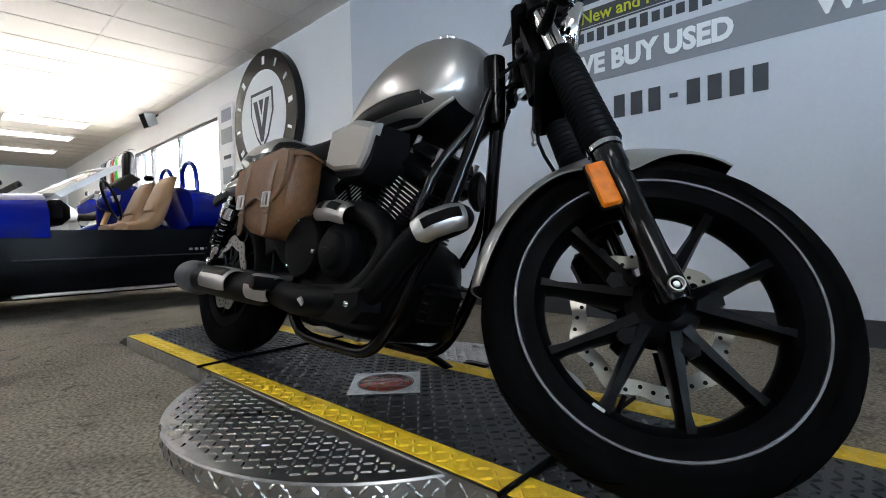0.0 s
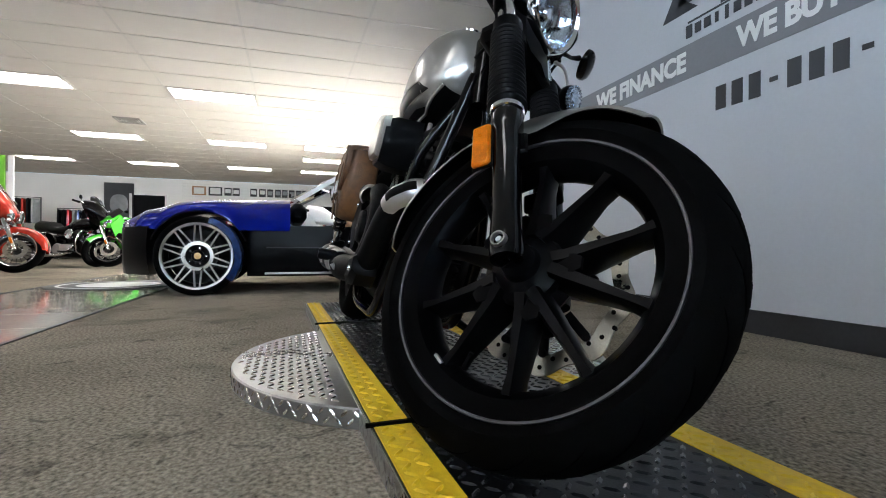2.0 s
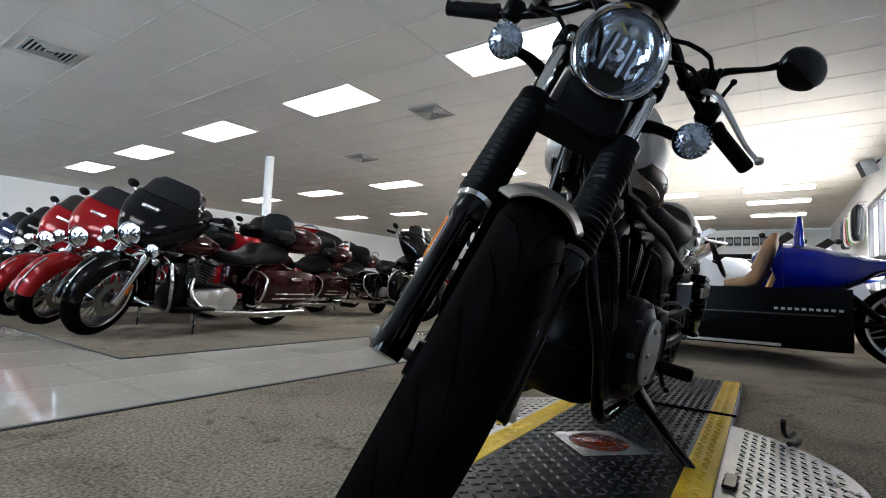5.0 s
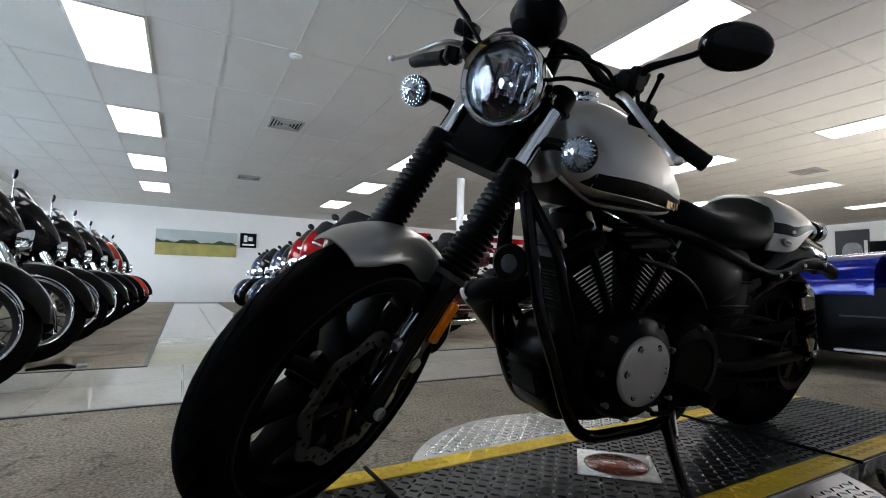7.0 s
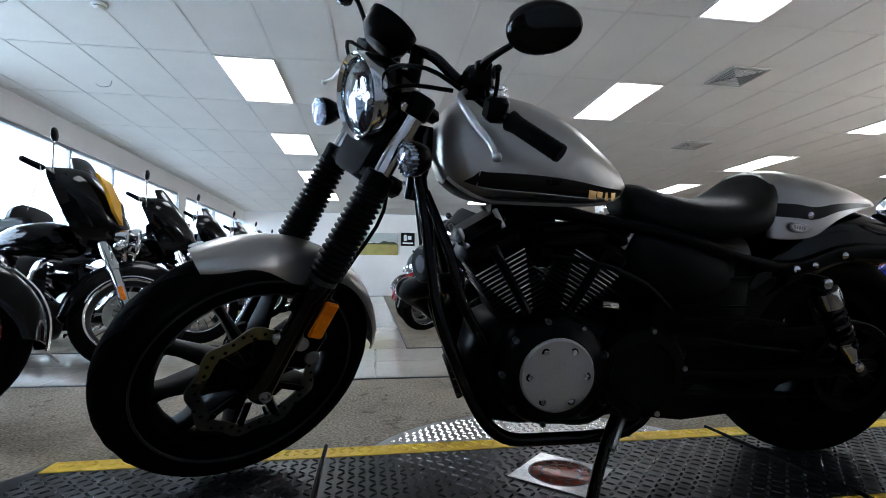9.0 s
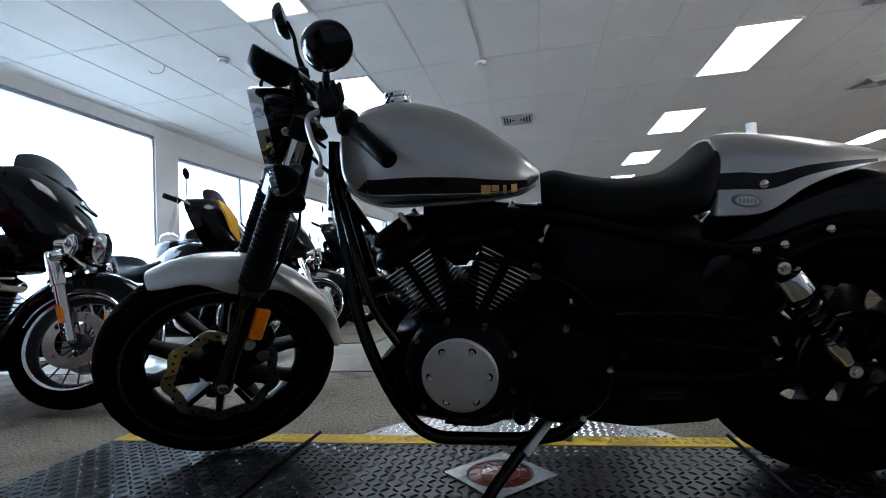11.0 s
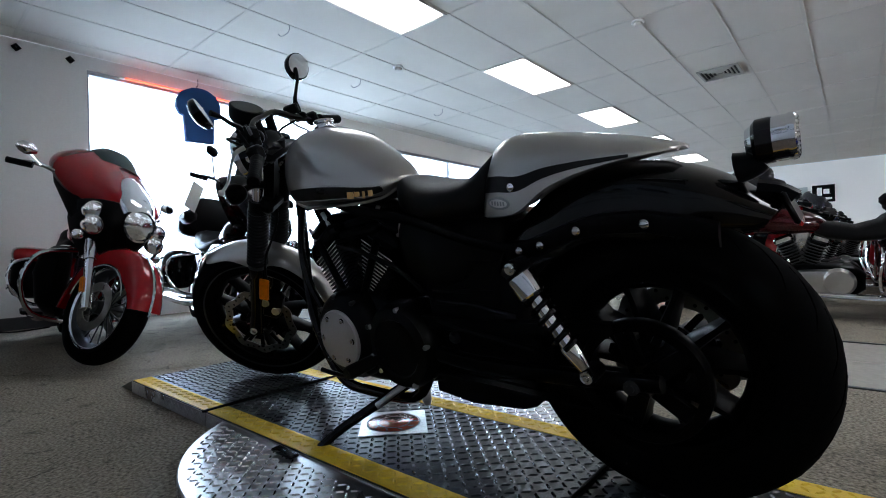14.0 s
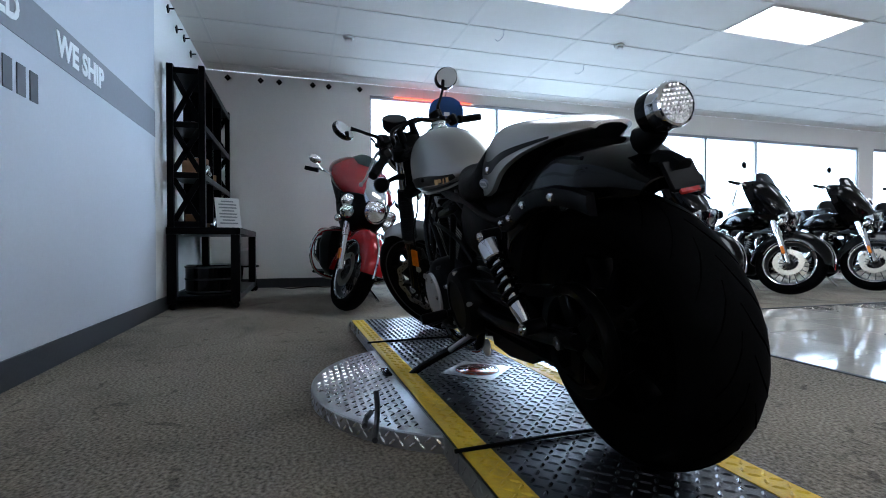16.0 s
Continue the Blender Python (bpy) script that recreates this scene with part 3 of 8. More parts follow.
def bpart(name, ms, mat, parent=None, label="", steer=False, sharp=38):
    if steer:
        ms.move(STM)
    return part(name, ms, mat, parent or bike, label, sharp)


def wheel_parts(c, R, w, rim_r, steer, name):
    """Tyre, cast rim with paired spokes, hub; the tread carries curved grooves."""
    ax = (0, 1, 0)
    h = w / 2
    prof = [(rim_r - 0.012, -h * .62), (rim_r + 0.004, -h * .80), (rim_r + 0.026, -h * .97), (R - 0.045, -h), (R - 0.022, -h * .86), (R - 0.008, -h * .55), (R - 0.001, -h * .2),
            (R, 0), (R - 0.001, h * .2), (R - 0.008, h * .55), (R - 0.022, h * .86), (R - 0.045, h), (rim_r + 0.026, h * .97), (rim_r + 0.004, h * .80), (rim_r - 0.012, h * .62)]
    whl = bpart(name, Mesh().lathe(c, ax, [(rim_r - 0.03, -h * .7), (rim_r - 0.006, -h * .74), (rim_r + 0.003, -h * .78), (rim_r, -h * .66), (rim_r - 0.034, -h * .42), (rim_r - 0.040, 0), (rim_r - 0.034, h * .42),
                                               (rim_r, h * .66), (rim_r + 0.003, h * .78), (rim_r - 0.006, h * .74), (rim_r - 0.03, h * .7), (rim_r - 0.046, h * .36), (rim_r - 0.050, 0), (rim_r - 0.046, -h * .36), (rim_r - 0.03, -h * .7)], 72), RIMB, None, "black cast alloy rim", steer)
    tyre = bpart("tyre", Mesh().lathe(c, ax, prof, 96), RUBBER, whl, "black tyre with curved tread grooves", steer, 60)
    for s in (-1, 1) if steer else ():
        bpart("rim_line", Mesh().lathe(c, ax, [(rim_r + 0.0005, s * h * .77), (rim_r + 0.0012, s * (h * .80 + .0035)), (rim_r + 0.0052, s * (h * .80 + .0042)), (rim_r + 0.0062, s * h * .80)], 96), STEELB if s > 0 else RIMLINE, whl, "thin polished line round the rim", steer)
    # grooves: thin strips on the surface, their shade painted in near-black
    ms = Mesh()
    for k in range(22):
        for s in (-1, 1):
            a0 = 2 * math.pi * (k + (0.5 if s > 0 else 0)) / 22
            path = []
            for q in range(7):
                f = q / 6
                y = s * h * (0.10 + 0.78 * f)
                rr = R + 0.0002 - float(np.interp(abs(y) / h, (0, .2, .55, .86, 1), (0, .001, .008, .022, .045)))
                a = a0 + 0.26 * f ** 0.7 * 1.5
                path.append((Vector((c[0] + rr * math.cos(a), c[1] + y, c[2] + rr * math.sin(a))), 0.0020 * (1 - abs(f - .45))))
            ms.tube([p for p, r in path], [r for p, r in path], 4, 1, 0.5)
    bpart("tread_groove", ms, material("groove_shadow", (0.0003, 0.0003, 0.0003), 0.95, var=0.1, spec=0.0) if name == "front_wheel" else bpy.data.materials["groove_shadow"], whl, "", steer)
    # hub
    bpart("hub", Mesh().lathe(c, ax, [(0.012, -h * 1.15), (0.03, -h * 1.15), (0.034, -h * .9), (0.062, -h * .62), (0.066, -h * .4), (0.05, 0), (0.066, h * .4), (0.062, h * .62), (0.034, h * .9), (0.03, h * 1.15), (0.012, h * 1.15)], 40), BLACK, whl, "", steer)
    # five pairs of spokes
    for k in range(5):
        for s in (-1, 1):
            a = 2 * math.pi * k / 5 + 0.32 + s * 0.17
            b = 2 * math.pi * k / 5 + 0.32 + s * 0.31
            p0 = Vector((c[0] + 0.052 * math.cos(a), c[1], c[2] + 0.052 * math.sin(a)))
            p1 = Vector((c[0] + (rim_r - 0.038) * math.cos(b), c[1], c[2] + (rim_r - 0.038) * math.sin(b)))
            d = (p1 - p0).normalized()
            n = Vector((0, 1, 0)).cross(d)
            rings = []
            for f, wd, th in ((0, 0.017, h * .95), (0.15, 0.015, h * .8), (0.8, 0.0095, h * .52), (1.0, 0.014, h * .55)):
                p = p0.lerp(p1, f)
                rings.append([p + n * u * wd + Vector((0, 1, 0)) * v * th for u, v in ((-1, -.5), (-.55, -1), (.55, -1), (1, -.5), (1, .5), (.55, 1), (-.55, 1), (-1, .5))])
            bpart("spoke", Mesh().loft(rings), BLACK, whl, "", steer)
    for k in range(5):
        a = 2 * math.pi * k / 5 + 0.32
        d, n = Vector((math.cos(a), 0, math.sin(a))), Vector((-math.sin(a), 0, math.cos(a)))
        for s in (-1, 1):
            o = Vector(c) + Vector((0, s * h * .60, 0))
            ring = [o + d * r + n * q for r, q in ((0.050, -.012), (0.050, .012), (0.085, .016), (0.098, .010), (0.098, -.010), (0.085, -.016))]
            bpart("hub_web", Mesh().loft([ring, [p + Vector((0, s * .010, 0)) for p in ring]]), BLACK, whl, "", steer)
    if steer:
        aw = 4.35
        bpart("wheel_weight", Mesh().box((c[0] + (rim_r - .036) * math.cos(aw), c[1] - h * .5, c[2] + (rim_r - .036) * math.sin(aw)), (0.006, 0.016, 0.022), Euler((0, -aw, 0)).to_matrix(), .001), ALLOY, whl, "small bright wheel weight", steer)
    # valve
    bpart("valve", Mesh().cyl((c[0] + 0.2 * math.cos(4.5), c[1], c[2] + 0.2 * math.sin(4.5)), (c[0] + 0.165 * math.cos(4.5), c[1] - 0.01, c[2] + 0.165 * math.sin(4.5)), 0.005, 0.004, 8), MATTE, whl, "", steer)
    return whl


def wave_disc(c, y, r0, r1, steer, whl):
    """A brake disc with a waved edge, round openings and a carrier."""
    n = 96
    outer = [[(c[0] + (r1 + 0.0065 * math.sin(9 * a)) * math.cos(a), y + t, c[2] + (r1 + 0.0065 * math.sin(9 * a)) * math.sin(a)) for a in [2 * math.pi * k / n for k in range(n)]] for t in (-.0022, .0022)]
    inner = [[(c[0] + (r0 + 0.003 * math.sin(9 * a)) * math.cos(a), y + t, c[2] + (r0 + 0.003 * math.sin(9 * a)) * math.sin(a)) for a in [2 * math.pi * k / n for k in range(n)]] for t in (.0022, -.0022)]
    disc = bpart("brake_disc", Mesh().loft([*outer, *inner, outer[0]], cap=False), DISC, None, "steel wave brake disc", steer)
    for k in range(36):
        a = 2 * math.pi * k / 36
        r = r0 + (r1 - r0) * (0.28 + 0.22 * (k % 3))
        ms = Mesh().cyl((c[0] + r * math.cos(a), y - .0026, c[2] + r * math.sin(a)), (c[0] + r * math.cos(a), y + .0026, c[2] + r * math.sin(a)), 0.0042, n=8)
        bpart("disc_hole", ms, MATTE, disc, "", steer)
    for k in range(9):
        ms = Mesh()
        a = 2 * math.pi * k / 9 + 0.2
        ms.cyl((c[0] + (r0 - .002) * math.cos(a), y - .006, c[2] + (r0 - .002) * math.sin(a)), (c[0] + (r0 - .002) * math.cos(a), y + .006, c[2] + (r0 - .002) * math.sin(a)), 0.0075, n=12)
        ms.box((c[0] + (r0 - .03) * math.cos(a), y, c[2] + (r0 - .03) * math.sin(a)), (0.055, 0.005, 0.016), Euler((0, -a, 0)).to_matrix())
        bpart("disc_carrier", ms, BLACK, disc, "", steer)


fw = wheel_parts(FA, 0.313, 0.104, 0.245, True, "front_wheel")
wave_disc(FA, 0.068, 0.116, 0.146, True, fw)
rw = wheel_parts(RA, 0.308, 0.155, 0.208, False, "rear_wheel")
wave_disc(RA, -0.088, 0.10, 0.142, False, rw)


# --- fork and steering, built straight and then turned ---
def leg(y, s):
    return FA + AXU * s + Vector((0, y, 0))


for sy in (-1, 1):
    y = sy * 0.098
    fork = bpart("fork_leg", Mesh().lathe(leg(y, -0.02), AXU, [(0.005, 0), (0.026, 0.0), (0.028, 0.01), (0.027, 0.05), (0.025, 0.09), (0.0255, 0.26), (0.030, 0.268), (0.031, 0.305), (0.028, 0.315), (0.02, 0.316)], 24), FORKB, None, "gloss black lower fork tube", True)
    bpart("axle_bolt", Mesh().lathe(FA + Vector((0.0, sy * 0.094, 0.002)), (0, sy, 0), [(0.0, 0.034), (0.005, 0.034), (0.006, 0.030), (0.0095, 0.030), (0.0105, 0.038), (0.0125, 0.038), (0.0135, 0.03), (0.0135, 0.0)], 12), ALLOY, fork, "bright axle nut", True)
    prof = [(0.030, 0.0)]
    nb = 17
    for k in range(nb):
        t = 0.012 + k * 0.0132
        r = 0.0385 - 0.004 * k / nb
        prof += [(r - 0.0065, t), (r, t + 0.004), (r, t + 0.008), (r - 0.0065, t + 0.0125)]
    prof += [(0.029, 0.012 + nb * 0.0132 + 0.004)]
    bpart("fork_boot", Mesh().lathe(leg(y, 0.292), AXU, prof, 28), BOOT, fork, "ribbed black rubber fork boot", True, 80)
    bpart("boot_clamp", Mesh().lathe(leg(y, 0.288), AXU, [(0.031, 0), (0.0335, 0.001), (0.0335, 0.011), (0.031, 0.012)], 24), CHROME if sy < 0 else STEELB, fork, "", True)
    bpart("upper_tube", Mesh().cyl(leg(y, 0.52), leg(y, 0.735), 0.0205, n=20), CHROME, fork, "", True)
    # reflector on a small bracket behind the leg
    q = leg(y * 1.16, 0.203) + Vector((-0.036, sy * 0.010, -0.012))
    rm = Matrix.Rotation(-RAKE, 3, "Y")
    bpart("reflector_backing", Mesh().box(q - Vector((0, sy * 0.006, 0)), (0.040, 0.008, 0.098), rm, 0.003), MATTE, fork, "", True)
    bpart("reflector", Mesh().box(q, (0.036, 0.012, 0.092), rm, 0.004), AMBER, fork, "orange plastic side reflector", True)
    # fender stay
    bpart("fender_stay", Mesh().box(leg(y * 0.86, 0.215) + Vector((-0.01, 0, 0)), (0.085, 0.012, 0.045), rm, 0.004), BLACK, fork, "", True)

bpart("front_axle", Mesh().cyl(FA + Vector((0, -0.11, 0)), FA + Vector((0, 0.11, 0)), 0.0095, n=14), STEELB, None, "", True)
cal = bpart("brake_caliper", Mesh().box(FA + Vector((-0.105, 0.075, 0.075)), (0.075, 0.055, 0.115), Matrix.Rotation(radians(-35), 3, "Y"), 0.014), BLACK, None, "black front brake caliper", True)
ms = Mesh()
for dz in (-0.022, 0.024):
    ms.lathe(FA + Vector((-0.105 + dz * .5, 0.09, 0.075 + dz)), (0, 1, 0), [(0.0, 0.018), (0.015, 0.018), (0.017, 0.012), (0.017, 0)], 16)
bpart("caliper_piston", ms, ALLOY, cal, "", True)
bpart("caliper_bolt", Mesh().box(FA + Vector((-0.045, 0.092, 0.125)), (0.026, 0.018, 0.022), None, 0.004), ALLOY, cal, "", True)


def fender_front(R, h, a0, a1, thick):
    """A thin blade that follows the tyre."""
    rings = []
    a0, a1 = radians(a0), radians(a1)
    for k in range(33):
        f = k / 32
        a = a0 + (a1 - a0) * f
        taper = min(1.0, 0.72 + 1.6 * f ** 0.7) if f < 0.5 else min(1.0, 0.55 + 1.6 * (1 - f) ** 0.6)
        # the sides come down to the legs in the middle
        drop = 0.045 * math.exp(-((f - 0.34) / 0.13) ** 2)
        ring = []
        for j in range(13):
            u = -1 + 2 * j / 12
            yy = u * h * taper
            sag = 0.030 * abs(u) ** 2.4 * taper + drop * max(0, abs(u) - .55) / .45
            r = R + 0.006 - sag
            ring.append(Vector((FA.x + r * math.cos(a), yy, FA.z + r * math.sin(a))))
        back = []
        for j in reversed(range(13)):
            p = ring[j]
            d = Vector((p.x - FA.x, 0, p.z - FA.z)).normalized()
            back.append(p - d * thick)
        rings.append(ring + back)
    return Mesh().loft(rings)


ff = bpart("front_fender", fender_front(0.330, 0.068, 73, 187, 0.004), SILVER, None, "silver metallic front fender", True, 60)
# thin black sheet added inside the blade to darken its underside
bpart("fender_lining", fender_front(0.3255, 0.0676, 73.2, 186.8, 0.0015), MATTE, ff, "black underside", True, 60)

# clamps, headlight, indicators
lt, ut = FA + AXU * 0.535, FA + AXU * 0.712
ms = Mesh().box(lt + Vector((-0.02, 0, 0)), (0.085, 0.25, 0.045), rm, 0.014)
for sy in (-1, 1):
    ms.cyl(leg(sy * .098, 0.51), leg(sy * .098, 0.56), 0.033, n=20, bev=0.004)
bpart("lower_clamp", ms, BLACK, None, "", True)
ms = Mesh().box(ut + Vector((-0.02, 0, 0)), (0.085, 0.23, 0.03), rm, 0.012)
for sy in (-1, 1):
    ms.cyl(leg(sy * .098, 0.695), leg(sy * .098, 0.745), 0.029, n=20, bev=0.004)
bpart("upper_clamp", ms, BLACK, None, "", True)
bpart("steering_stem", Mesh().cyl(lt + Vector((-0.045, 0, -0.02)), ut + Vector((-0.045, 0, 0.03)), 0.024, n=16), BLACK, None, "", True)

bpart("headlight_bracket", Mesh().loft([[lt.lerp(ut, f) + Vector((dx, y, 0)) for dx, y in ((-.05, -.075), (.0, -w), (.032, -w * .8), (.04, 0), (.032, w * .8), (.0, w), (-.05, .075))] for f, w in ((.04, .050), (.12, .072), (.5, .074), (.9, .066))]), BLACK, None, "black bracket behind the headlight", True, 40)
HL = Vector((0.500, 0, 0.935))
hd = Vector((1, 0, 0.02)).normalized()
lamp = bpart("headlight", Mesh().lathe(HL, -hd, [(0.086, 0.0), (0.090, 0.012), (0.089, 0.03), (0.084, 0.065), (0.07, 0.105), (0.045, 0.13), (0.0, 0.14)], 40), GLOSS, None, "round headlight in a gloss black shell", True)
bpart("bezel", Mesh().lathe(HL, hd, [(0.0875, 0.010), (0.089, 0.012), (0.0915, 0.007), (0.0928, -0.006), (0.0915, -0.016)], 48), CHROME, lamp, "chrome trim ring", True)
bpart("inner_ring", Mesh().lathe(HL, hd, [(0.079, -0.004), (0.0795, 0.006), (0.082, 0.0085), (0.0850, 0.0125), (0.0876, 0.0105), (0.0878, -0.004)], 48), CHROME, lamp, "second chrome ring", True)
bpart("reflector_bowl", Mesh().lathe(HL - hd * 0.05, hd, [(0.016, 0.0), (0.040, 0.006), (0.062, 0.020), (0.078, 0.045), (0.079, 0.052)], 40), REFLECT, lamp, "faceted mirror bowl", True)
ms = Mesh()
for k in range(7):
    x = -0.054 + k * 0.018
    hh = math.sqrt(max(0.0, 0.068 ** 2 - x * x))
    ms.box(HL - hd * 0.034 + Vector((-0.006 * (k % 2), x, 0)), (0.004, 0.009, hh * 1.3), None, 0.0018)
bpart("reflector_ribs", ms, REFLECT, lamp, "", True)
bpart("bulb_cap", Mesh().lathe(HL - hd * 0.052, hd, [(0.017, 0), (0.017, 0.03), (0.012, 0.036), (0.0, 0.038)], 20), CHROME, lamp, "", True)
gl = bpart("lens", Mesh().lathe(HL, hd, [(0.0795, -0.002), (0.07, 0.006), (0.045, 0.012), (0.0, 0.015), (0.0, 0.011), (0.045, 0.008), (0.07, 0.002), (0.079, -0.006)], 40), LAMPG, lamp, "clear glass lens", True)
gl.visible_shadow = False
for sy in (-1, 1):
    bpart("headlight_ear", Mesh().box(HL + Vector((-0.075, sy * 0.092, -0.004)), (0.05, 0.012, 0.04), None, 0.005), BLACK, lamp, "", True)
    bpart("headlight_bolt", Mesh().cyl(HL + Vector((-0.05, sy * 0.088, 0)), HL + Vector((-0.05, sy * 0.104, 0)), 0.010, n=12, bev=0.002), CHROME, lamp, "", True)
    S = Vector((0.497, sy * 0.205, 0.858))
    ind = bpart("turn_signal", Mesh().lathe(S, (-1, 0, 0), [(0.033, 0.0), (0.035, 0.006), (0.033, 0.018), (0.024, 0.038), (0.010, 0.048), (0, 0.05)], 28), BLACK, None, "round front indicator with a clear lens", True)
    bpart("stalk", Mesh().tube([S + Vector((-0.028, 0, 0)), S + Vector((-0.04, -sy * .06, 0.0)), Vector((0.445, sy * 0.105, 0.845))], [0.010, 0.012, 0.016], 10), BLACK, ind, "", True)
    ms = Mesh().lathe(S, (1, 0, 0), [(0.031, -0.002), (0.030, 0.006), (0.022, 0.013), (0.0, 0.016)], 28)
    for k in range(22):
        a = 2 * math.pi * k / 22
        ms.box(S + Vector((0.004, 0.0315 * math.cos(a), 0.0315 * math.sin(a))), (0.012, 0.004, 0.004), Euler((a, 0, 0)).to_matrix(), 0.001)
    for u in range(-3, 4):
        hh = math.sqrt(0.026 ** 2 - (u * .007) ** 2)
        ms.box(S + Vector((0.012 - abs(u) * .0012, u * 0.007, 0)), (0.004, 0.0022, hh * 2))
        ms.box(S + Vector((0.012 - abs(u) * .0012, 0, u * 0.007)), (0.004, hh * 2, 0.0022))
    bpart("lens", ms, material("indicator_lens", (0.34, 0.38, 0.45), 0.12, 0.75, 0.5, 90, 300, coat=0.6) if sy < 0 else bpy.data.materials["indicator_lens"], ind, "clear ribbed lens", True)

# handlebar
bar = bpart("handlebar", Mesh().tube([(0.295, 0.375, 0.918), (0.325, 0.25, 0.955), (0.36, 0.15, 1.00), (0.385, 0.09, 1.035), (0.39, 0, 1.04), (0.385, -0.09, 1.035), (0.36, -0.15, 1.00), (0.325, -0.25, 0.955), (0.295, -0.375, 0.918)], 0.0115, 12), GLOSS, None, "black drag-style handlebar", True)
for sy in (-1, 1):
    bpart("riser", Mesh().tube([ut + Vector((-0.01, sy * .045, 0.0)), (0.392, sy * 0.045, 1.04)], [0.017, 0.016], 12), BLACK, bar, "", True)
    a, b = Vector((0.290, sy * 0.395, 0.913)), Vector((0.319, sy * 0.275, 0.948))
    d = (b - a)
    prof = [(0.0, 0), (0.017, 0.0), (0.0185, 0.006)] + [q for k in range(9) for q in ((0.0172, 0.014 + k * .011), (0.0180, 0.017 + k * .011), (0.0180, 0.022 + k * .011))] + [(0.0205, 0.121), (0.0205, 0.127), (0.0, 0.128)]
    bpart("grip", Mesh().lathe(a, d, prof, 20), MATTE, bar, "ribbed black rubber grip", True)
    c = Vector((0.331, sy * 0.245, 0.962))
    sw = bpart("switch_box", Mesh().box(c, (0.045, 0.045, 0.05), Euler((0, 0, sy * -0.3)).to_matrix(), 0.01), BLACK, bar, "", True)
    perch = Vector((0.352, sy * 0.195, 0.985))
    bpart("lever_perch", Mesh().box(perch, (0.05, 0.035, 0.03), Euler((0, 0, sy * -0.4)).to_matrix(), 0.008), BLACK, bar, "", True)
    bpart("lever", Mesh().tube([perch + Vector((0.03, sy * .005, 0)), (0.408, sy * 0.225, 0.978), (0.412, sy * 0.28, 0.945), (0.408, sy * 0.325, 0.920), (0.418, sy * 0.355, 0.905)], [0.010, 0.0085, 0.0075, 0.0065, 0.006], 10, flat=0.6), ALLOY, bar, "polished hand lever", True)
    bpart("lever_ball", Mesh().ball((0.419, sy * 0.360, 0.904), 0.0095, 10), ALLOY, bar, "", True)
    ms = Mesh()
    for q in (-0.006, 0.012):
        ms.tube([c + Vector((0.01, sy * -.01 + q, .02)), c + Vector((0.012, q * 2 - sy * .02, 0.05)), c + Vector((0.018, q * 3 - sy * .03, 0.075))], 0.0045, 7)
        ms.ball(c + Vector((0.018, q * 3 - sy * .03, 0.077)), 0.0075, 8)
    if sy > 0:
        bpart("cable_adjuster", ms, MATTE, bar, "", True)
    else:
        bpart("fluid_reservoir", Mesh().box(perch + Vector((0.02, -0.005, 0.035)), (0.055, 0.05, 0.035), Euler((0, 0, .2)).to_matrix(), 0.006), BLACK, bar, "", True)
    if sy > 0:
        ctl = bpart("clutch_perch", Mesh().box((0.350, 0.20, 1.012), (0.055, 0.05, 0.05), Euler((0.2, 0.1, -0.3)).to_matrix(), 0.012), MATTE, bar, "black clutch perch and switches", True)
        for q in range(4):
            bpart("switch", Mesh().box((0.330 + 0.012 * q, 0.222 - 0.004 * q, 1.028 + 0.004 * (q % 2)), (0.009, 0.012, 0.026), None, 0.003), BLACK if q % 2 else STEELB, bar, "", True)
        bpart("perch_clamp", Mesh().lathe((0.348, 0.168, 0.999), (0.25, -0.8, 0.45), [(0.0, -.012), (.020, -.012), (.022, -.008), (.022, .008), (.020, .012), (0.0, .012)], 16), BLACK, bar, "", True)
    # mirrors
    m0, m1 = Vector((0.352, sy * 0.205, 0.995)), Vector((0.350, sy * (0.335 if sy > 0 else 0.372), 1.106 if sy > 0 else 1.142))
    mir = bpart("mirror", Mesh().tube([m0, m0 + Vector((0.003, sy * .012, .045)), m0 + Vector((0.004, sy * .05, .072)), m0.lerp(m1, .66) + Vector((0, 0, .022)), m1 + Vector((0.01, -sy * .02, .005))], [0.010, 0.009, 0.0065, 0.006, 0.009], 8), BLACK, None, "oval black mirror on a stalk", True)
    mm = Matrix.Translation(m1 + Vector((0.012, sy * 0.012, 0.01))) @ Euler((radians(sy * 12), radians(8), radians(30 if sy > 0 else -8))).to_matrix().to_4x4()
    mm = mm @ Matrix.Scale(1.0 if sy > 0 else 1.22, 4)
    shell, face = [], []
    nn = 28
    for rr, xx in ((1.0, -0.004), (1.02, 0.004), (0.96, 0.012), (0.76, 0.020), (0.40, 0.025), (0.02, 0.027)):
        shell.append([mm @ Vector((xx, sy * (0.063 * rr * math.cos(t) + 0.006 * math.cos(2 * t) * rr), 0.041 * rr * math.sin(t) * (1 + 0.12 * math.cos(t)))) for t in [2 * math.pi * k / nn for k in range(nn)]])
    bpart("housing", Mesh().loft(shell), GLOSS, mir, "", True, 60)
    ring = [mm @ Vector((-0.0045, sy * (0.059 * math.cos(t) + 0.006 * math.cos(2 * t)), 0.037 * math.sin(t) * (1 + 0.12 * math.cos(t)))) for t in [2 * math.pi * k / nn for k in range(nn)]]
    ring2 = [p + mm.to_3x3() @ Vector((-0.0015, 0, 0)) for p in ring]
    bpart("mirror_glass", Mesh().loft([ring, ring2]), MIRROR, mir, "mirror glass", True)

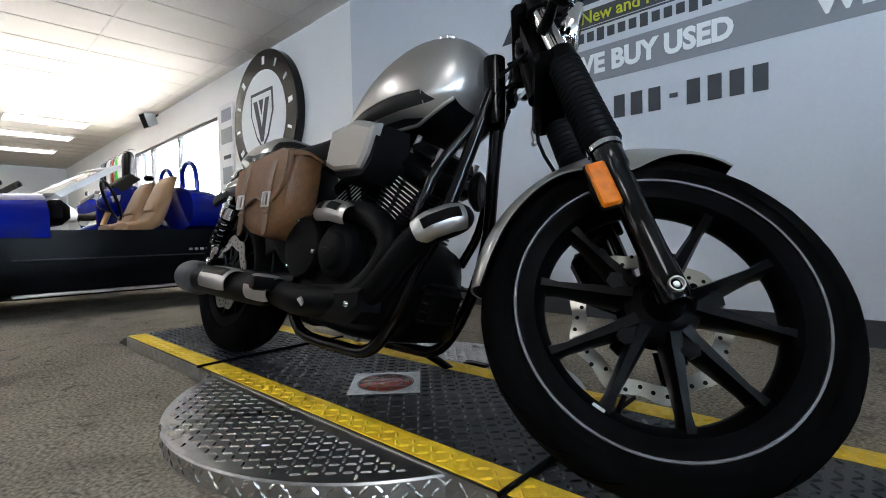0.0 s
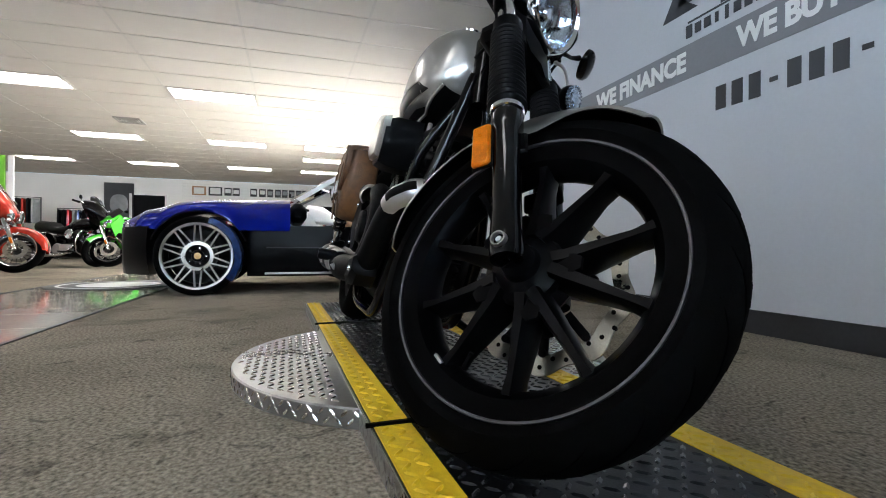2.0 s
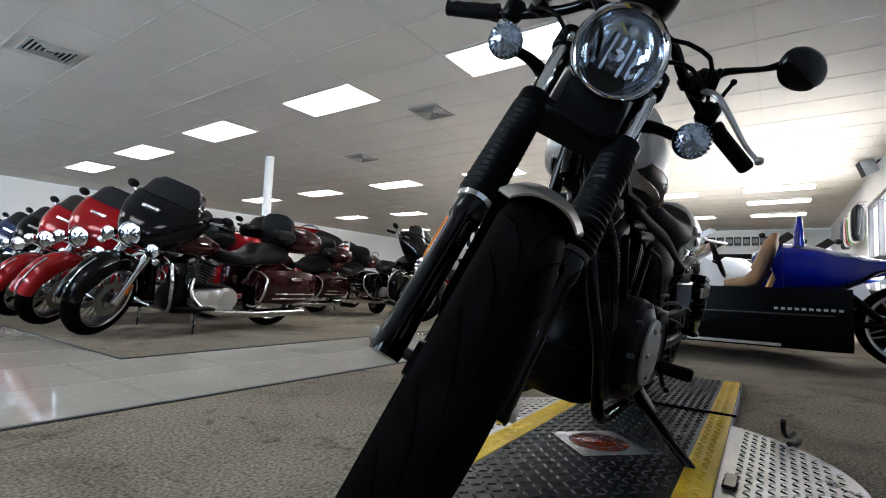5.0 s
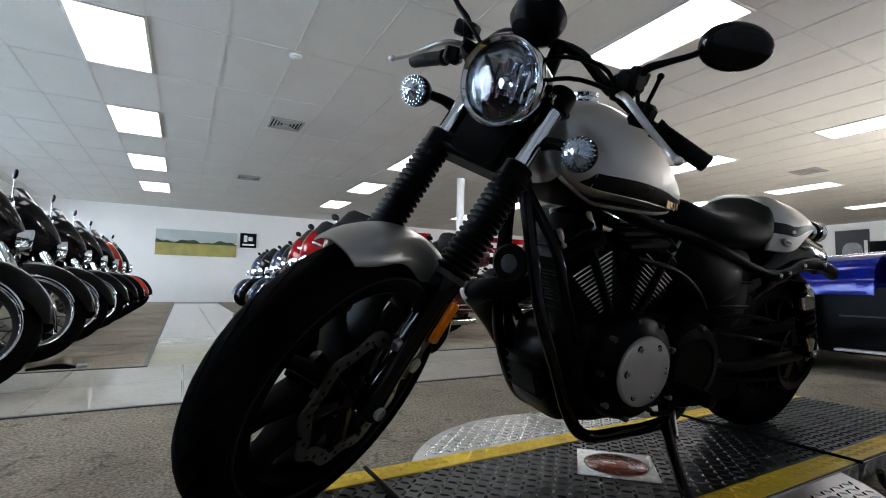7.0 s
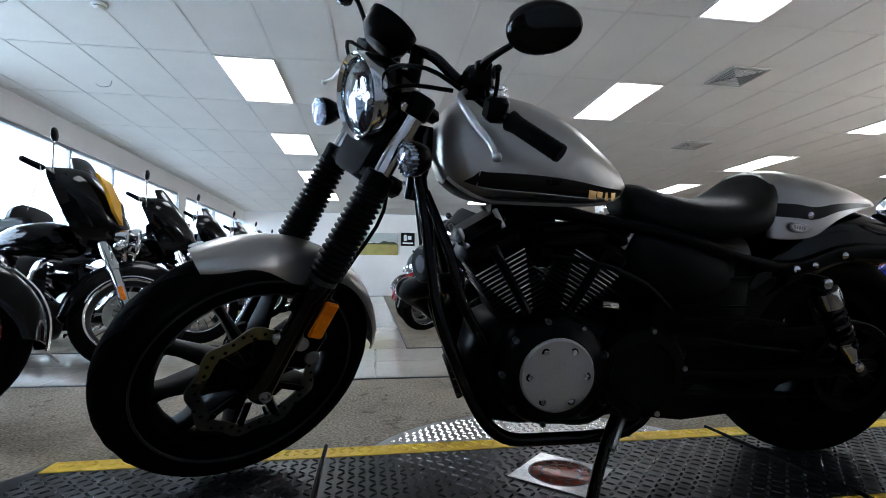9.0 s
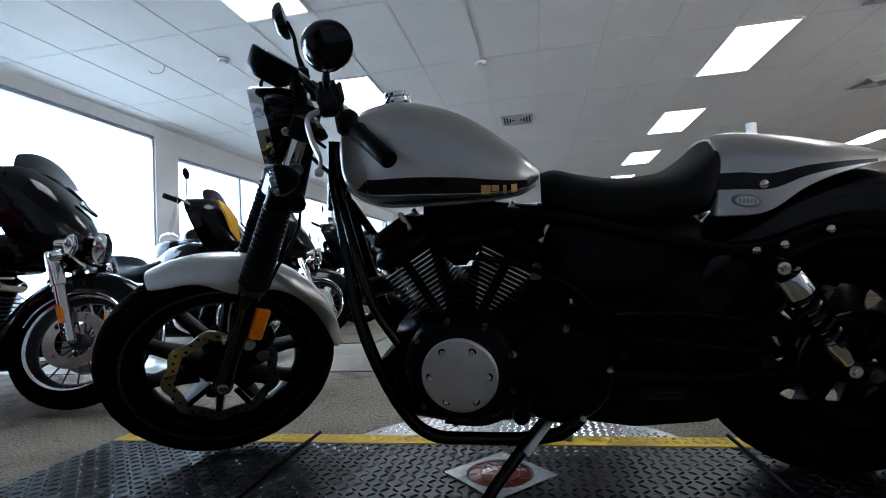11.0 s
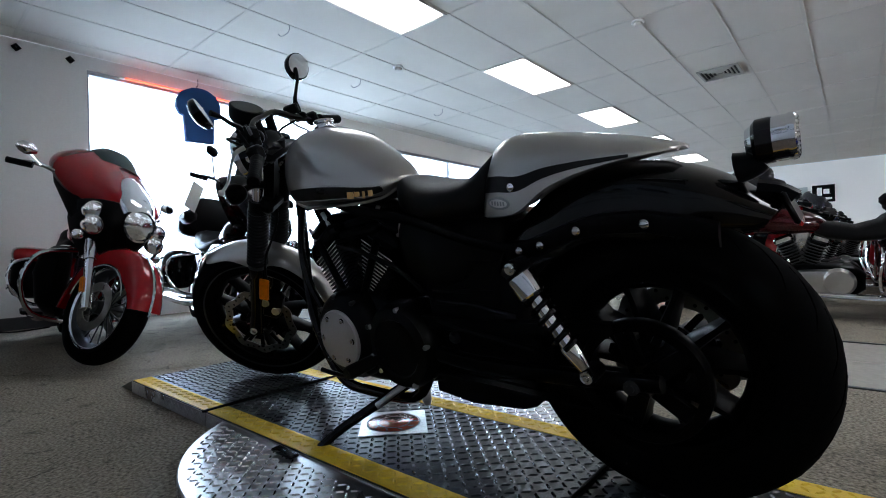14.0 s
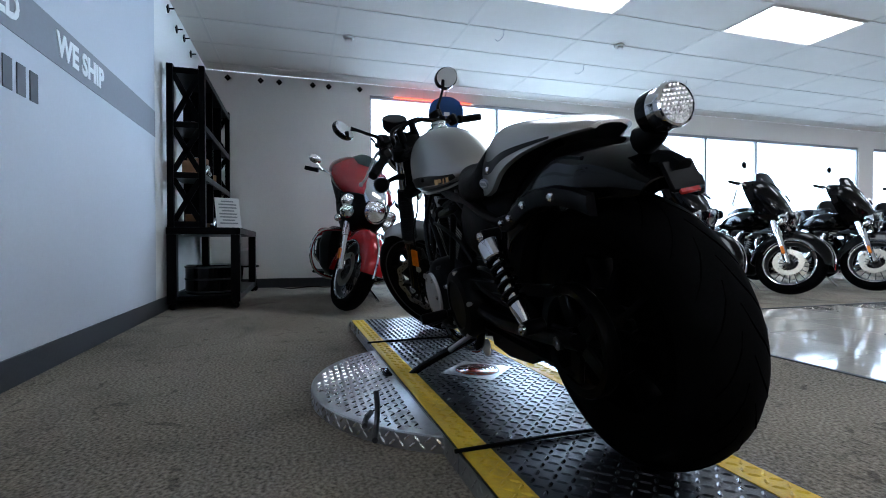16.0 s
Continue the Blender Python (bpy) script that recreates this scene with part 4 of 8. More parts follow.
# gauge and cables
gg = Vector((0.435, 0, 1.075))
gd = Vector((-0.75, 0, 1)).normalized()
gau = bpart("gauge", Mesh().lathe(gg, gd, [(0.0, -0.05), (0.035, -0.048), (0.052, -0.03), (0.056, 0.0), (0.056, 0.012), (0.05, 0.014)], 32), BLACK, None, "round black instrument", True)
bpart("gauge_glass", Mesh().lathe(gg, gd, [(0.0, 0.0135), (0.050, 0.0135), (0.051, 0.010)], 32), GLOSS, gau, "", True)
for sy, pts in ((1, [(0.40, .19, .985), (0.47, .12, .98), (0.46, .04, .93), (0.38, .03, .82), (0.33, .02, .75)]), (1, [(0.37, .2, .98), (0.45, .16, 1.02), (0.47, .05, .99), (0.36, .01, .86)]),
                (-1, [(0.37, -.2, 1.0), (0.46, -.15, 1.03), (0.48, -.05, .96), (0.40, -.02, .84)]), (-1, [(0.36, -.21, .98), (0.44, -.14, .96), (0.43, -.06, .88), (0.36, -.03, .78)]),
                (1, [(0.44, .03, .84), (0.47, .085, .70), (0.57, .11, .58), (0.63, .095, .46), (0.66, .08, .40)])):
    bpart("cable", Mesh().tube(pts, 0.0045, 8), MATTE, None, "", True)


# --- frame ---
fr = bpart("frame", Mesh().tube([(0.345, 0, 0.90), (0.36, 0, 0.80), (0.375, 0, 0.72)], [0.028, 0.027, 0.022], 16), GLOSS, None, "gloss black tubular frame")
for sy in (-1, 1):
    bpart("down_tube", Mesh().tube([(0.362, sy * 0.02, 0.80), (0.335, sy * 0.055, 0.62), (0.31, sy * 0.09, 0.46), (0.265, sy * 0.115, 0.33), (0.205, sy * 0.12, 0.205), (0.14, sy * 0.12, 0.142), (0.04, sy * 0.12, 0.132), (-0.18, sy * 0.125, 0.15), (-0.27, sy * 0.125, 0.26)], 0.0165, 12), GLOSS, fr)
    bpart("inner_tube", Mesh().tube([(0.345, sy * 0.03, 0.74), (0.29, sy * 0.10, 0.60), (0.255, sy * 0.118, 0.48), (0.20, sy * 0.12, 0.385)], 0.013, 10), GLOSS, fr)
    bpart("seat_rail", Mesh().tube([(0.30, sy * 0.05, 0.80), (0.0, sy * 0.07, 0.70), (-0.25, sy * 0.10, 0.66), (-0.45, sy * 0.118, 0.60), (-0.58, sy * 0.125, 0.575)], [0.02, 0.02, 0.018, 0.016, 0.014], 10, flat=0.8), MATTE, fr)
    bpart("fender_strut", Mesh().loft([[Vector((x, sy * y, z + d)) for y, d in ((.116, -.022), (.133, -.018), (.137, 0), (.133, .018), (.116, .022))] for x, z in ((-.56, .572), (-.61, .573), (-.66, .588), (-.72, .610), (-.78, .621), (-.86, .620), (-.93, .606), (-.98, .59))]), BLACK, fr, "black fender strut", sharp=60)
    bpart("swingarm", Mesh().tube([(-0.24, sy * 0.115, 0.30), (-0.45, sy * 0.13, 0.29), (-0.70, sy * 0.135, 0.30), (-0.87, sy * 0.135, 0.312)], [0.03, 0.027, 0.025, 0.022], 12, flat=0.75), BLACK, fr)
    for x, z in ((-0.652, 0.585), (-0.735, 0.612), (-0.865, 0.618), (-0.60, 0.575)):
        bpart("frame_bolt", Mesh().lathe((x, sy * 0.137, z), (0, sy, 0), [(0.0, 0.010), (0.006, 0.0095), (0.0095, 0.006), (0.010, 0.0)], 14), CHROME, fr, "bright domed bolt")
    bpart("axle_nut", Mesh().lathe((RA.x + 0.008, sy * 0.148, 0.305), (0, sy, 0), [(0.0, 0.014), (0.007, 0.014), (0.008, 0.010), (0.015, 0.010), (0.016, 0.0)], 12), STEELB, fr)
    # shock absorber
    t, b = Vector((-0.618, sy * 0.196, 0.552)), Vector((-0.752, sy * 0.186, 0.335))
    d = b - t
    L = d.length
    sh = bpart("shock_absorber", Mesh().cyl(t + d * .06, b - d * .05, 0.010, n=14), STEELB, None, "rear shock with chrome caps and a black coil")
    bpart("upper_cap", Mesh().lathe(t + d * .07, d, [(0.01, 0), (0.029, 0.002), (0.031, 0.01), (0.031, 0.047), (0.027, 0.052), (0.012, 0.053)], 24), CHROME, sh)
    bpart("lower_cap", Mesh().lathe(b - d * .05, -d, [(0.006, 0), (0.014, 0.002), (0.018, 0.025), (0.021, 0.05), (0.019, 0.058), (0.01, 0.06)], 24), CHROME, sh)
    q = d.to_track_quat("Z", "Y")
    coil = [t + d * (.24 + .50 * k / 72) + q @ Vector((0.0235 * math.cos(2 * math.pi * 5.5 * k / 72), 0.0235 * math.sin(2 * math.pi * 5.5 * k / 72), 0)) for k in range(73)]
    bpart("coil_spring", Mesh().tube(coil, 0.0058, 7, 1), GLOSS, sh)
    bpart("damper_rod", Mesh().cyl(t + d * .22, b - d * .2, 0.0165, n=14), CHROME, sh)
    for p in (t, b):
        bpart("mount_eye", Mesh().cyl(p - Vector((0, sy * .04, 0)), p + Vector((0, sy * .012, 0)), 0.017, n=16, bev=0.003), BLACK, sh)
        bpart("mount_bolt", Mesh().lathe(p + Vector((0, sy * .012, 0)), (0, sy, 0), [(0.0, 0.012), (0.005, 0.012), (0.007, 0.008), (0.0125, 0.007), (0.013, 0.0)], 12), CHROME, sh)

# horn on the left down tube
hn = bpart("horn", Mesh().lathe((0.34, -0.005, 0.557), (0.9, 0.45, 0), [(0.0, -0.02), (0.03, -0.018), (0.048, -0.004), (0.05, 0.004), (0.044, 0.010), (0.0, 0.008)], 28), BLACK, None, "round black horn")
bpart("horn_badge", Mesh().lathe((0.34, -0.005, 0.557), (0.9, 0.45, 0), [(0.0, 0.013), (0.022, 0.012), (0.025, 0.006)], 24), STEELB, hn)
hn2 = bpart("front_cover", Mesh().box((0.243, 0, 0.27), (0.05, 0.14, 0.11), Matrix.Rotation(radians(20), 3, "Y"), 0.02), MATTE, None, "ribbed black box between the down tubes")
for k in range(5):
    bpart("cooling_rib", Mesh().box((0.272 - k * 0.006, 0, 0.315 - k * 0.022), (0.014, 0.14, 0.006), Matrix.Rotation(radians(20), 3, "Y"), 0.002), MATTE, hn2)


# --- tank ---
TX = [(-0.178, 0.752, 0.772, 0.045), (-0.15, 0.728, 0.806, 0.082), (-0.09, 0.713, 0.858, 0.112), (-0.01, 0.708, 0.915, 0.135), (0.07, 0.708, 0.950, 0.146), (0.15, 0.709, 0.968, 0.148), (0.22, 0.716, 0.964, 0.138), (0.275, 0.742, 0.945, 0.112), (0.305, 0.775, 0.918, 0.078), (0.318, 0.81, 0.89, 0.04)]


def tank_point(x, a, off=0.0):
    lo, hi, w = section(TX, x)
    zc = lo + (hi - lo) * 0.36
    c, s = math.cos(a), math.sin(a)
    e = 0.72
    y = w * abs(c) ** e * (1 if c > 0 else -1)
    z = zc + (hi - zc if s > 0 else zc - lo) * abs(s) ** (0.95 if s > 0 else 0.62) * (1 if s > 0 else -1)
    n = Vector((0, c, s)).normalized()
    return Vector((x, y, z)) + n * off


def smooth_x(n):
    xs = [TX[0][0] + (TX[-1][0] - TX[0][0]) * 0.5 * (1 - math.cos(math.pi * k / n)) for k in range(n + 1)]
    return xs


NT = 64
ms = Mesh().loft([[tank_point(x, 2 * math.pi * k / NT) for k in range(NT)] for x in smooth_x(54)])
tank = bpart("fuel_tank", ms, SILVER, None, "silver metallic teardrop fuel tank", sharp=80)
for sy in (-1, 1):
    def side(a):
        return a if sy > 0 else math.pi - a
    a0, a1 = radians(-34), radians(-2)
    rows = []
    for x in [-0.150 + 0.405 * k / 24 for k in range(25)]:
        f = (x + 0.150) / 0.405
        lo, hi = a0 + radians(6) * f, a1 - radians(4) * f
        if f > 0.93:
            hi = lo + (hi - lo) * (1 - f) / 0.07 * .9 + 0.02
        rows.append([tank_point(x, side(lo + (hi - lo) * j / 6), 0.0012) for j in range(7)])
    bpart("tank_stripe", Mesh().loft(rows, loop=False), material("stripe_charcoal", (0.007, 0.0065, 0.0065), 0.3, 0.0, spec=0.2) if sy < 0 else bpy.data.materials["stripe_charcoal"], tank, "charcoal stripe")
    # thin silver seam along the bottom edge
    bpart("tank_seam", Mesh().tube([tank_point(-0.165 + 0.455 * k / 20, side(radians(-60 + (0 if k < 16 else 4 * (k - 15)))), 0.004) for k in range(21)], 0.0048, 8, 2), SILVER, tank, "raised silver bead")
    # dark strip painting the shaded gap above the bead
    bpart("tank_shadow_gap", Mesh().loft([[tank_point(-0.150 + 0.405 * k / 24, side(radians(-58 + 14 * j / 3 * min(1, (24.3 - k) / 6, (k + .3) / 3))), 0.0012) for j in range(4)] for k in range(25)], loop=False), bpy.data.materials["stripe_charcoal"], tank, "painted shadow line over the bead")
    rim = [tank_point(x, side(a0 + radians(6) * ((x + .150) / .405)), 0.002) for x in [-0.148 + 0.375 * k / 18 for k in range(19)]] + [tank_point(x, side(a1 - radians(4) * ((x + .150) / .405)), 0.002) for x in [0.222 - 0.370 * k / 18 for k in range(19)]]
    bpart("pinstripe", Mesh().tube(rim + rim[:1], 0.0014, 5, 1), SILVER, tank, "thin silver pinstripe")
    # script mark as a plain shape
    ms = Mesh()
    for k, (w, h) in enumerate(((0.022, 0.031), (0.017, 0.019), (0.008, 0.033), (0.014, 0.026))):
        p = tank_point(-0.056 - k * 0.021, side(radians(-17)), 0.0022)
        q = tank_point(-0.056 - k * 0.021 - w * .5, side(radians(-17)), 0.0022)
        mt = X3(p, (q - p) * (-sy), (0.15, 0, 1))
        ms.box((0, 0, 0), (w, h, 0.0015), None)
        n0 = len(ms.v) - 8
        ms.v[n0:] = [tuple(mt @ Vector(v)) for v in ms.v[n0:]]
    bpart("tank_script", ms, GOLD, tank, "small gold script mark")
# black underside inside the bead
rows = []
for k in range(33):
    x = -0.160 + 0.452 * k / 32
    e = radians(-62 + max(0.0, 4 * ((x + 0.165) / 0.455 * 20 - 15)))
    rows.append([tank_point(x, e + (-math.pi - 2 * e) * j / 14, 0.0040) for j in range(15)])
bpart("tank_floor", Mesh().loft(rows, loop=False), MATTE, tank, "black underside of the tank", sharp=60)
capz = tank_point(0.165, math.pi / 2)
cp = bpart("fuel_cap", Mesh().lathe(capz - Vector((0, 0, 0.004)), (0.03, 0, 1), [(0.034, 0), (0.036, 0.006), (0.036, 0.010), (0.028, 0.012), (0.027, 0.018), (0.033, 0.021), (0.034, 0.028), (0.030, 0.032), (0.0, 0.033)], 32), CHROME, None, "chrome fuel cap")


# --- seat, cowl and rear fender ---
def ring_shape(x, z0, z1, w, e=0.6, n=28):
    zc = z0 + (z1 - z0) * .45
    out = []
    for k in range(n):
        a = 2 * math.pi * k / n
        c, s = math.cos(a), math.sin(a)
        out.append(Vector((x, w * abs(c) ** e * (1 if c > 0 else -1), zc + ((z1 - zc) if s > 0 else (zc - z0)) * abs(s) ** e * (1 if s > 0 else -1))))
    return out


seat_sec = [(-0.17, 0.70, 0.772, 0.055), (-0.20, 0.67, 0.778, 0.085), (-0.26, 0.65, 0.762, 0.115), (-0.33, 0.64, 0.748, 0.140), (-0.41, 0.64, 0.745, 0.150), (-0.47, 0.645, 0.755, 0.150), (-0.515, 0.65, 0.785, 0.142), (-0.545, 0.66, 0.812, 0.120), (-0.56, 0.68, 0.812, 0.10)]
bpart("seat", Mesh().loft([ring_shape(x, *section(seat_sec, x), .7) for x in [-0.17 - 0.39 * k / 36 for k in range(37)]]), SEATV, None, "black vinyl solo seat", sharp=80)
for sy in (-1, 1):
    bpart("side_panel", Mesh().loft([ring_shape(x, a, b, w, .8, 20) for x, a, b, w in ((-0.16, 0.50, 0.70, 0.07), (-0.22, 0.46, 0.69, 0.115), (-0.33, 0.44, 0.67, 0.13), (-0.42, 0.46, 0.66, 0.125), (-0.47, 0.50, 0.64, 0.10))]), MATTE, None, "black side panel under the seat", sharp=70) if sy > 0 else None

# tail cowl: silver over a charcoal band over a silver lower lip
CW = [(-0.545, 0.655, 0.818, 0.122), (-0.57, 0.654, 0.826, 0.140), (-0.62, 0.662, 0.822, 0.146), (-0.68, 0.70, 0.812, 0.142), (-0.74, 0.722, 0.798, 0.128), (-0.81, 0.735, 0.780, 0.102), (-0.87, 0.740, 0.762, 0.07), (-0.905, 0.741, 0.749, 0.035)]


def cowl_point(x, v, sy, off=0.0):
    """v runs from 0 at the lower lip to 1 on the crown."""
    lo, hi, w = section(CW, x)
    a = v * math.pi / 2
    y = (w + 0.012 * (1 - v)) * max(0.0, math.cos(a)) ** 0.55
    z = lo + (hi - lo) * math.sin(a) ** 0.9
    n = Vector((0, math.cos(a), math.sin(a)))
    return Vector((x + (0.028 * (1 - v) if x > -0.56 else 0), sy * (y + off * n.y), z + off * n.z))


xs = [-0.545 - 0.36 * k / 26 for k in range(27)]
rows = []
for x in xs:
    row = [cowl_point(x, j / 14, -1) for j in range(15)] + [cowl_point(x, j / 14, 1) for j in range(13, -1, -1)]
    inner = [p * 1.0 + Vector((0, -0.012 * (1 if p.y > 0 else -1), -0.004)) for p in reversed(row)]
    rows.append(row + inner)
cowl = bpart("tail_cowl", Mesh().loft(rows), SILVER, None, "silver tail cowl with a charcoal band", sharp=60)
for sy in (-1, 1):
    rows = []
    for x in xs[:22]:
        f = (-0.545 - x) / 0.36
        lo, hi = 0.185 - 0.21 * f, 0.325 - 0.27 * f
        rows.append([cowl_point(x, lo + (hi - lo) * j / 5, sy, 0.0015) for j in range(6)])
    bpart("cowl_band", Mesh().loft(rows, loop=False), bpy.data.materials["stripe_charcoal"], cowl, "charcoal stripe")
    p = cowl_point(-0.575, 0.085, sy, 0.003)
    oval = lambda a, b, d: [p + Vector((a * math.cos(q), sy * d, b * math.sin(q) + .14 * a * math.cos(q))) for q in [2 * math.pi * k / 24 for k in range(24)]]
    bd = bpart("badge", Mesh().loft([oval(.027, .0135, -.004), oval(.027, .0135, .003), oval(.025, .0115, .004)]), GREYP, cowl, "small oval metal badge")
    bpart("badge_face", Mesh().loft([oval(.022, .0092, .003), oval(.0215, .0088, .0048)]), ALLOY, cowl)
    for k in range(5):
        bpart("badge_mark", Mesh().box(p + Vector((-.014 + .007 * k, sy * .0052, .001 * k - .002)), (.004, .0012, .009), None, .0003), GREYP, cowl)
    p = cowl_point(-0.607, 0.19, sy, 0.002)
    bpart("cowl_bolt", Mesh().lathe(p, (0, sy, 0), [(0.0, 0.006), (0.006, 0.005), (0.009, 0.002), (0.0095, -0.004)], 14), CHROME, cowl)

# rear fender
rows = []
for k in range(41):
    f = k / 40
    a = radians(34 + 92 * f)
    R = 0.412 + 0.028 * math.sin(math.pi * min(1, f * 1.05)) - 0.020 * f
    w = 0.120 * min(1, 0.55 + 2.2 * (1 - f)) * min(1, .88 + f)
    deep = 0.135 * min(1, 0.25 + 2.4 * (1 - f)) * min(1, 0.55 + 1.6 * f)
    ring = []
    for j in range(23):
        t = -math.pi / 2 + math.pi * j / 22
        y = w * abs(math.sin(t)) ** .72 * (1 if t > 0 else -1)
        r = R - deep * (1 - max(0.0, math.cos(t)) ** .62)
        ring.append(Vector((RA.x + r * math.cos(a), y, RA.z + r * math.sin(a))))
    back = [p - Vector((math.cos(a), 0, math.sin(a))) * 0.004 - Vector((0, 0.004 * (1 if p.y > 0 else -1), 0)) for p in reversed(ring)]
    rows.append(ring + back)
rf = bpart("rear_fender", Mesh().loft(rows), GLOSS, None, "gloss black rear fender", sharp=60)
# tail lamp
tl = Vector((-1.005, 0, 0.728))
td = Vector((-1, 0, 0.06)).normalized()
lampr = bpart("tail_lamp", Mesh().lathe(tl, td, [(0.0, -0.036), (0.026, -0.032), (0.036, -0.016), (0.0385, 0.0), (0.0385, 0.028), (0.0405, 0.033), (0.0385, 0.040), (0.035, 0.042)], 36), CHROME, None, "round tail lamp in a chrome shell")
bpart("lamp_band", Mesh().lathe(tl, td, [(0.033, -0.022), (0.0398, -0.016), (0.0398, 0.004), (0.0388, 0.008)], 36), GLOSS, lampr)
ms = Mesh().lathe(tl, td, [(0.0, 0.039), (0.035, 0.039), (0.036, 0.035)], 32)
for i in range(-4, 5):
    for j in range(-4, 5):
        y, z = i * 0.0080 + (0.0040 if j % 2 else 0), j * 0.0076
        if math.hypot(y, z) < 0.0325:
            ms.ball(tl + td * 0.040 + Vector((0, y, z)), 0.0035, 6)
bpart("led_lens", ms, material("led_lens", (0.66, 0.64, 0.62), 0.12, 0.4, 0.35, 90, 300, coat=0.6), lampr, "clear lens with a field of diodes")
bpart("lamp_bracket", Mesh().tube([tl + Vector((0.01, 0, -0.03)), (-0.98, 0, 0.69), (-0.955, 0, 0.685)], [0.02, 0.024, 0.03], 10), BLACK, lampr)
plate_holder = bpart("plate_bracket", Mesh().box((-1.068, 0, 0.615), (0.010, 0.07, 0.06), Matrix.Rotation(radians(22), 3, "Y"), 0.004), BLACK, None, "black number-plate bracket")
bpart("bracket_arm", Mesh().tube([(-1.07, 0, 0.625), (-1.05, 0, 0.64), (-1.02, 0, 0.645)], [0.02, 0.018, 0.022], 8), BLACK, plate_holder)
bpart("rear_reflector", Mesh().box((-1.080, 0, 0.590), (0.006, 0.045, 0.016), Matrix.Rotation(radians(22), 3, "Y"), 0.003), REDL, plate_holder)


# --- engine ---
eng = bpart("engine", Mesh().loft([ring_shape(x, a, b, w, .5, 24) for x, a, b, w in ((0.235, 0.22, 0.34, 0.07), (0.21, 0.17, 0.42, 0.12), (0.10, 0.155, 0.47, 0.135), (-0.02, 0.155, 0.47, 0.135), (-0.16, 0.17, 0.43, 0.13), (-0.27, 0.19, 0.42, 0.115), (-0.30, 0.23, 0.38, 0.08))]), BLACK, None, "black air-cooled V-twin engine", sharp=60)
for base, tilt, nm in ((Vector((0.075, 0, 0.425)), radians(30), "front_cylinder"), (Vector((0.005, 0, 0.425)), radians(-30), "rear_cylinder")):
    up = Vector((math.sin(tilt), 0, math.cos(tilt)))
    mrot = Matrix.Rotation(tilt, 3, "Y")
    cyl = bpart(nm, Mesh().cyl(base, base + up * 0.20, 0.058, n=28), BLACK, None, "black finned cylinder")
    for k in range(13):
        sz = 0.142 + 0.004 * math.sin(k)
        bpart("fin", Mesh().box(base + up * (0.035 + k * 0.0118), (sz, 0.188, 0.0042), mrot, 0.0018), MATTE if k % 1 else BLACK, cyl)
    # bright machined fin edges, longer towards the top
    for k in range(13):
        ln = 0.010 + 0.0041 * k
        for sy in (-1, 1):
            for q in (-1, 1):
                bpart("fin_edge", Mesh().box(base + up * (0.0362 + k * 0.0118) + mrot @ Vector((q * (0.009 + ln / 2), sy * 0.0942, 0)), (ln, 0.0016, 0.0030), mrot), FINEDGE, cyl)
    head = bpart("cylinder_head", Mesh().box(base + up * 0.215, (0.15, 0.19, 0.055), mrot, 0.018), BLACK, cyl)
    bpart("rocker_cover", Mesh().box(base + up * 0.262, (0.135, 0.165, 0.05), mrot, 0.022), BLACK, cyl, "satin black rocker cover")
    for sy in (-1, 1):
        for q in (-0.05, 0.05):
            bpart("head_bolt", Mesh().cyl(base + up * 0.245 + mrot @ Vector((q, sy * .07, 0)), base + up * 0.295 + mrot @ Vector((q, sy * .07, 0)), 0.007, n=8, bev=0.001), ALLOY, cyl)
    bpart("pushrod_tube", Mesh().cyl(base + up * 0.02 + mrot @ Vector((0, 0.105, 0)), base + up * 0.22 + mrot @ Vector((0, 0.10, 0)), 0.012, n=12), BLACK, cyl)
bpart("intake", Mesh().box((0.04, 0.0, 0.61), (0.09, 0.15, 0.10), None, 0.03), MATTE, eng)
for z, y in ((0.635, .085), (0.665, .06)):
    bpart("cover_plate", Mesh().box((-0.02, y, z), (0.17, 0.05, 0.03), Matrix.Rotation(radians(5), 3, "Y"), 0.01), MATTE, eng)
# left covers
lc = bpart("left_case", Mesh().lathe((0.04, 0.10, 0.325), (0, 1, 0), [(0.142, 0.0), (0.140, 0.045), (0.130, 0.065), (0.118, 0.072), (0.100, 0.078), (0.095, 0.084), (0.0, 0.086)], 48), BLACK, None, "black round generator case")
for k in range(9):
    a = 2 * math.pi * k / 9
    bpart("case_bolt", Mesh().lathe((0.04 + 0.128 * math.cos(a), 0.165, 0.325 + 0.128 * math.sin(a)), (0, 1, 0), [(0.0, 0.012), (0.006, 0.012), (0.0075, 0.008), (0.0075, -0.005)], 8), STEELB, lc)
cv = bpart("left_cover", Mesh().lathe((0.04, 0.182, 0.327), (0, 1, 0), [(0.090, 0.0), (0.090, 0.008), (0.086, 0.013), (0.06, 0.0155), (0.0, 0.0165)], 48), SATIN, None, "satin silver round engine cover")
for k in range(6):
    a = 2 * math.pi * k / 6 + 1.05
    p = Vector((0.04 + 0.068 * math.cos(a), 0.196, 0.327 + 0.068 * math.sin(a)))
    bpart("recess", Mesh().lathe(p, (0, 1, 0), [(0.0, 0.0006), (0.010, 0.0006), (0.0115, -0.003)], 14), MATTE, cv)
    bpart("cover_bolt", Mesh().lathe(p, (0, 1, 0), [(0.0, 0.0035), (0.0035, 0.0045), (0.0065, 0.0035), (0.007, -0.002)], 12), CHROME, cv)
pc = bpart("drive_cover", Mesh().lathe((-0.185, 0.10, 0.315), (0, 1, 0), [(0.125, 0.0), (0.123, 0.05), (0.112, 0.068), (0.085, 0.074), (0.08, 0.068), (0.0, 0.066)], 40), BLACK, None, "black drive belt cover")
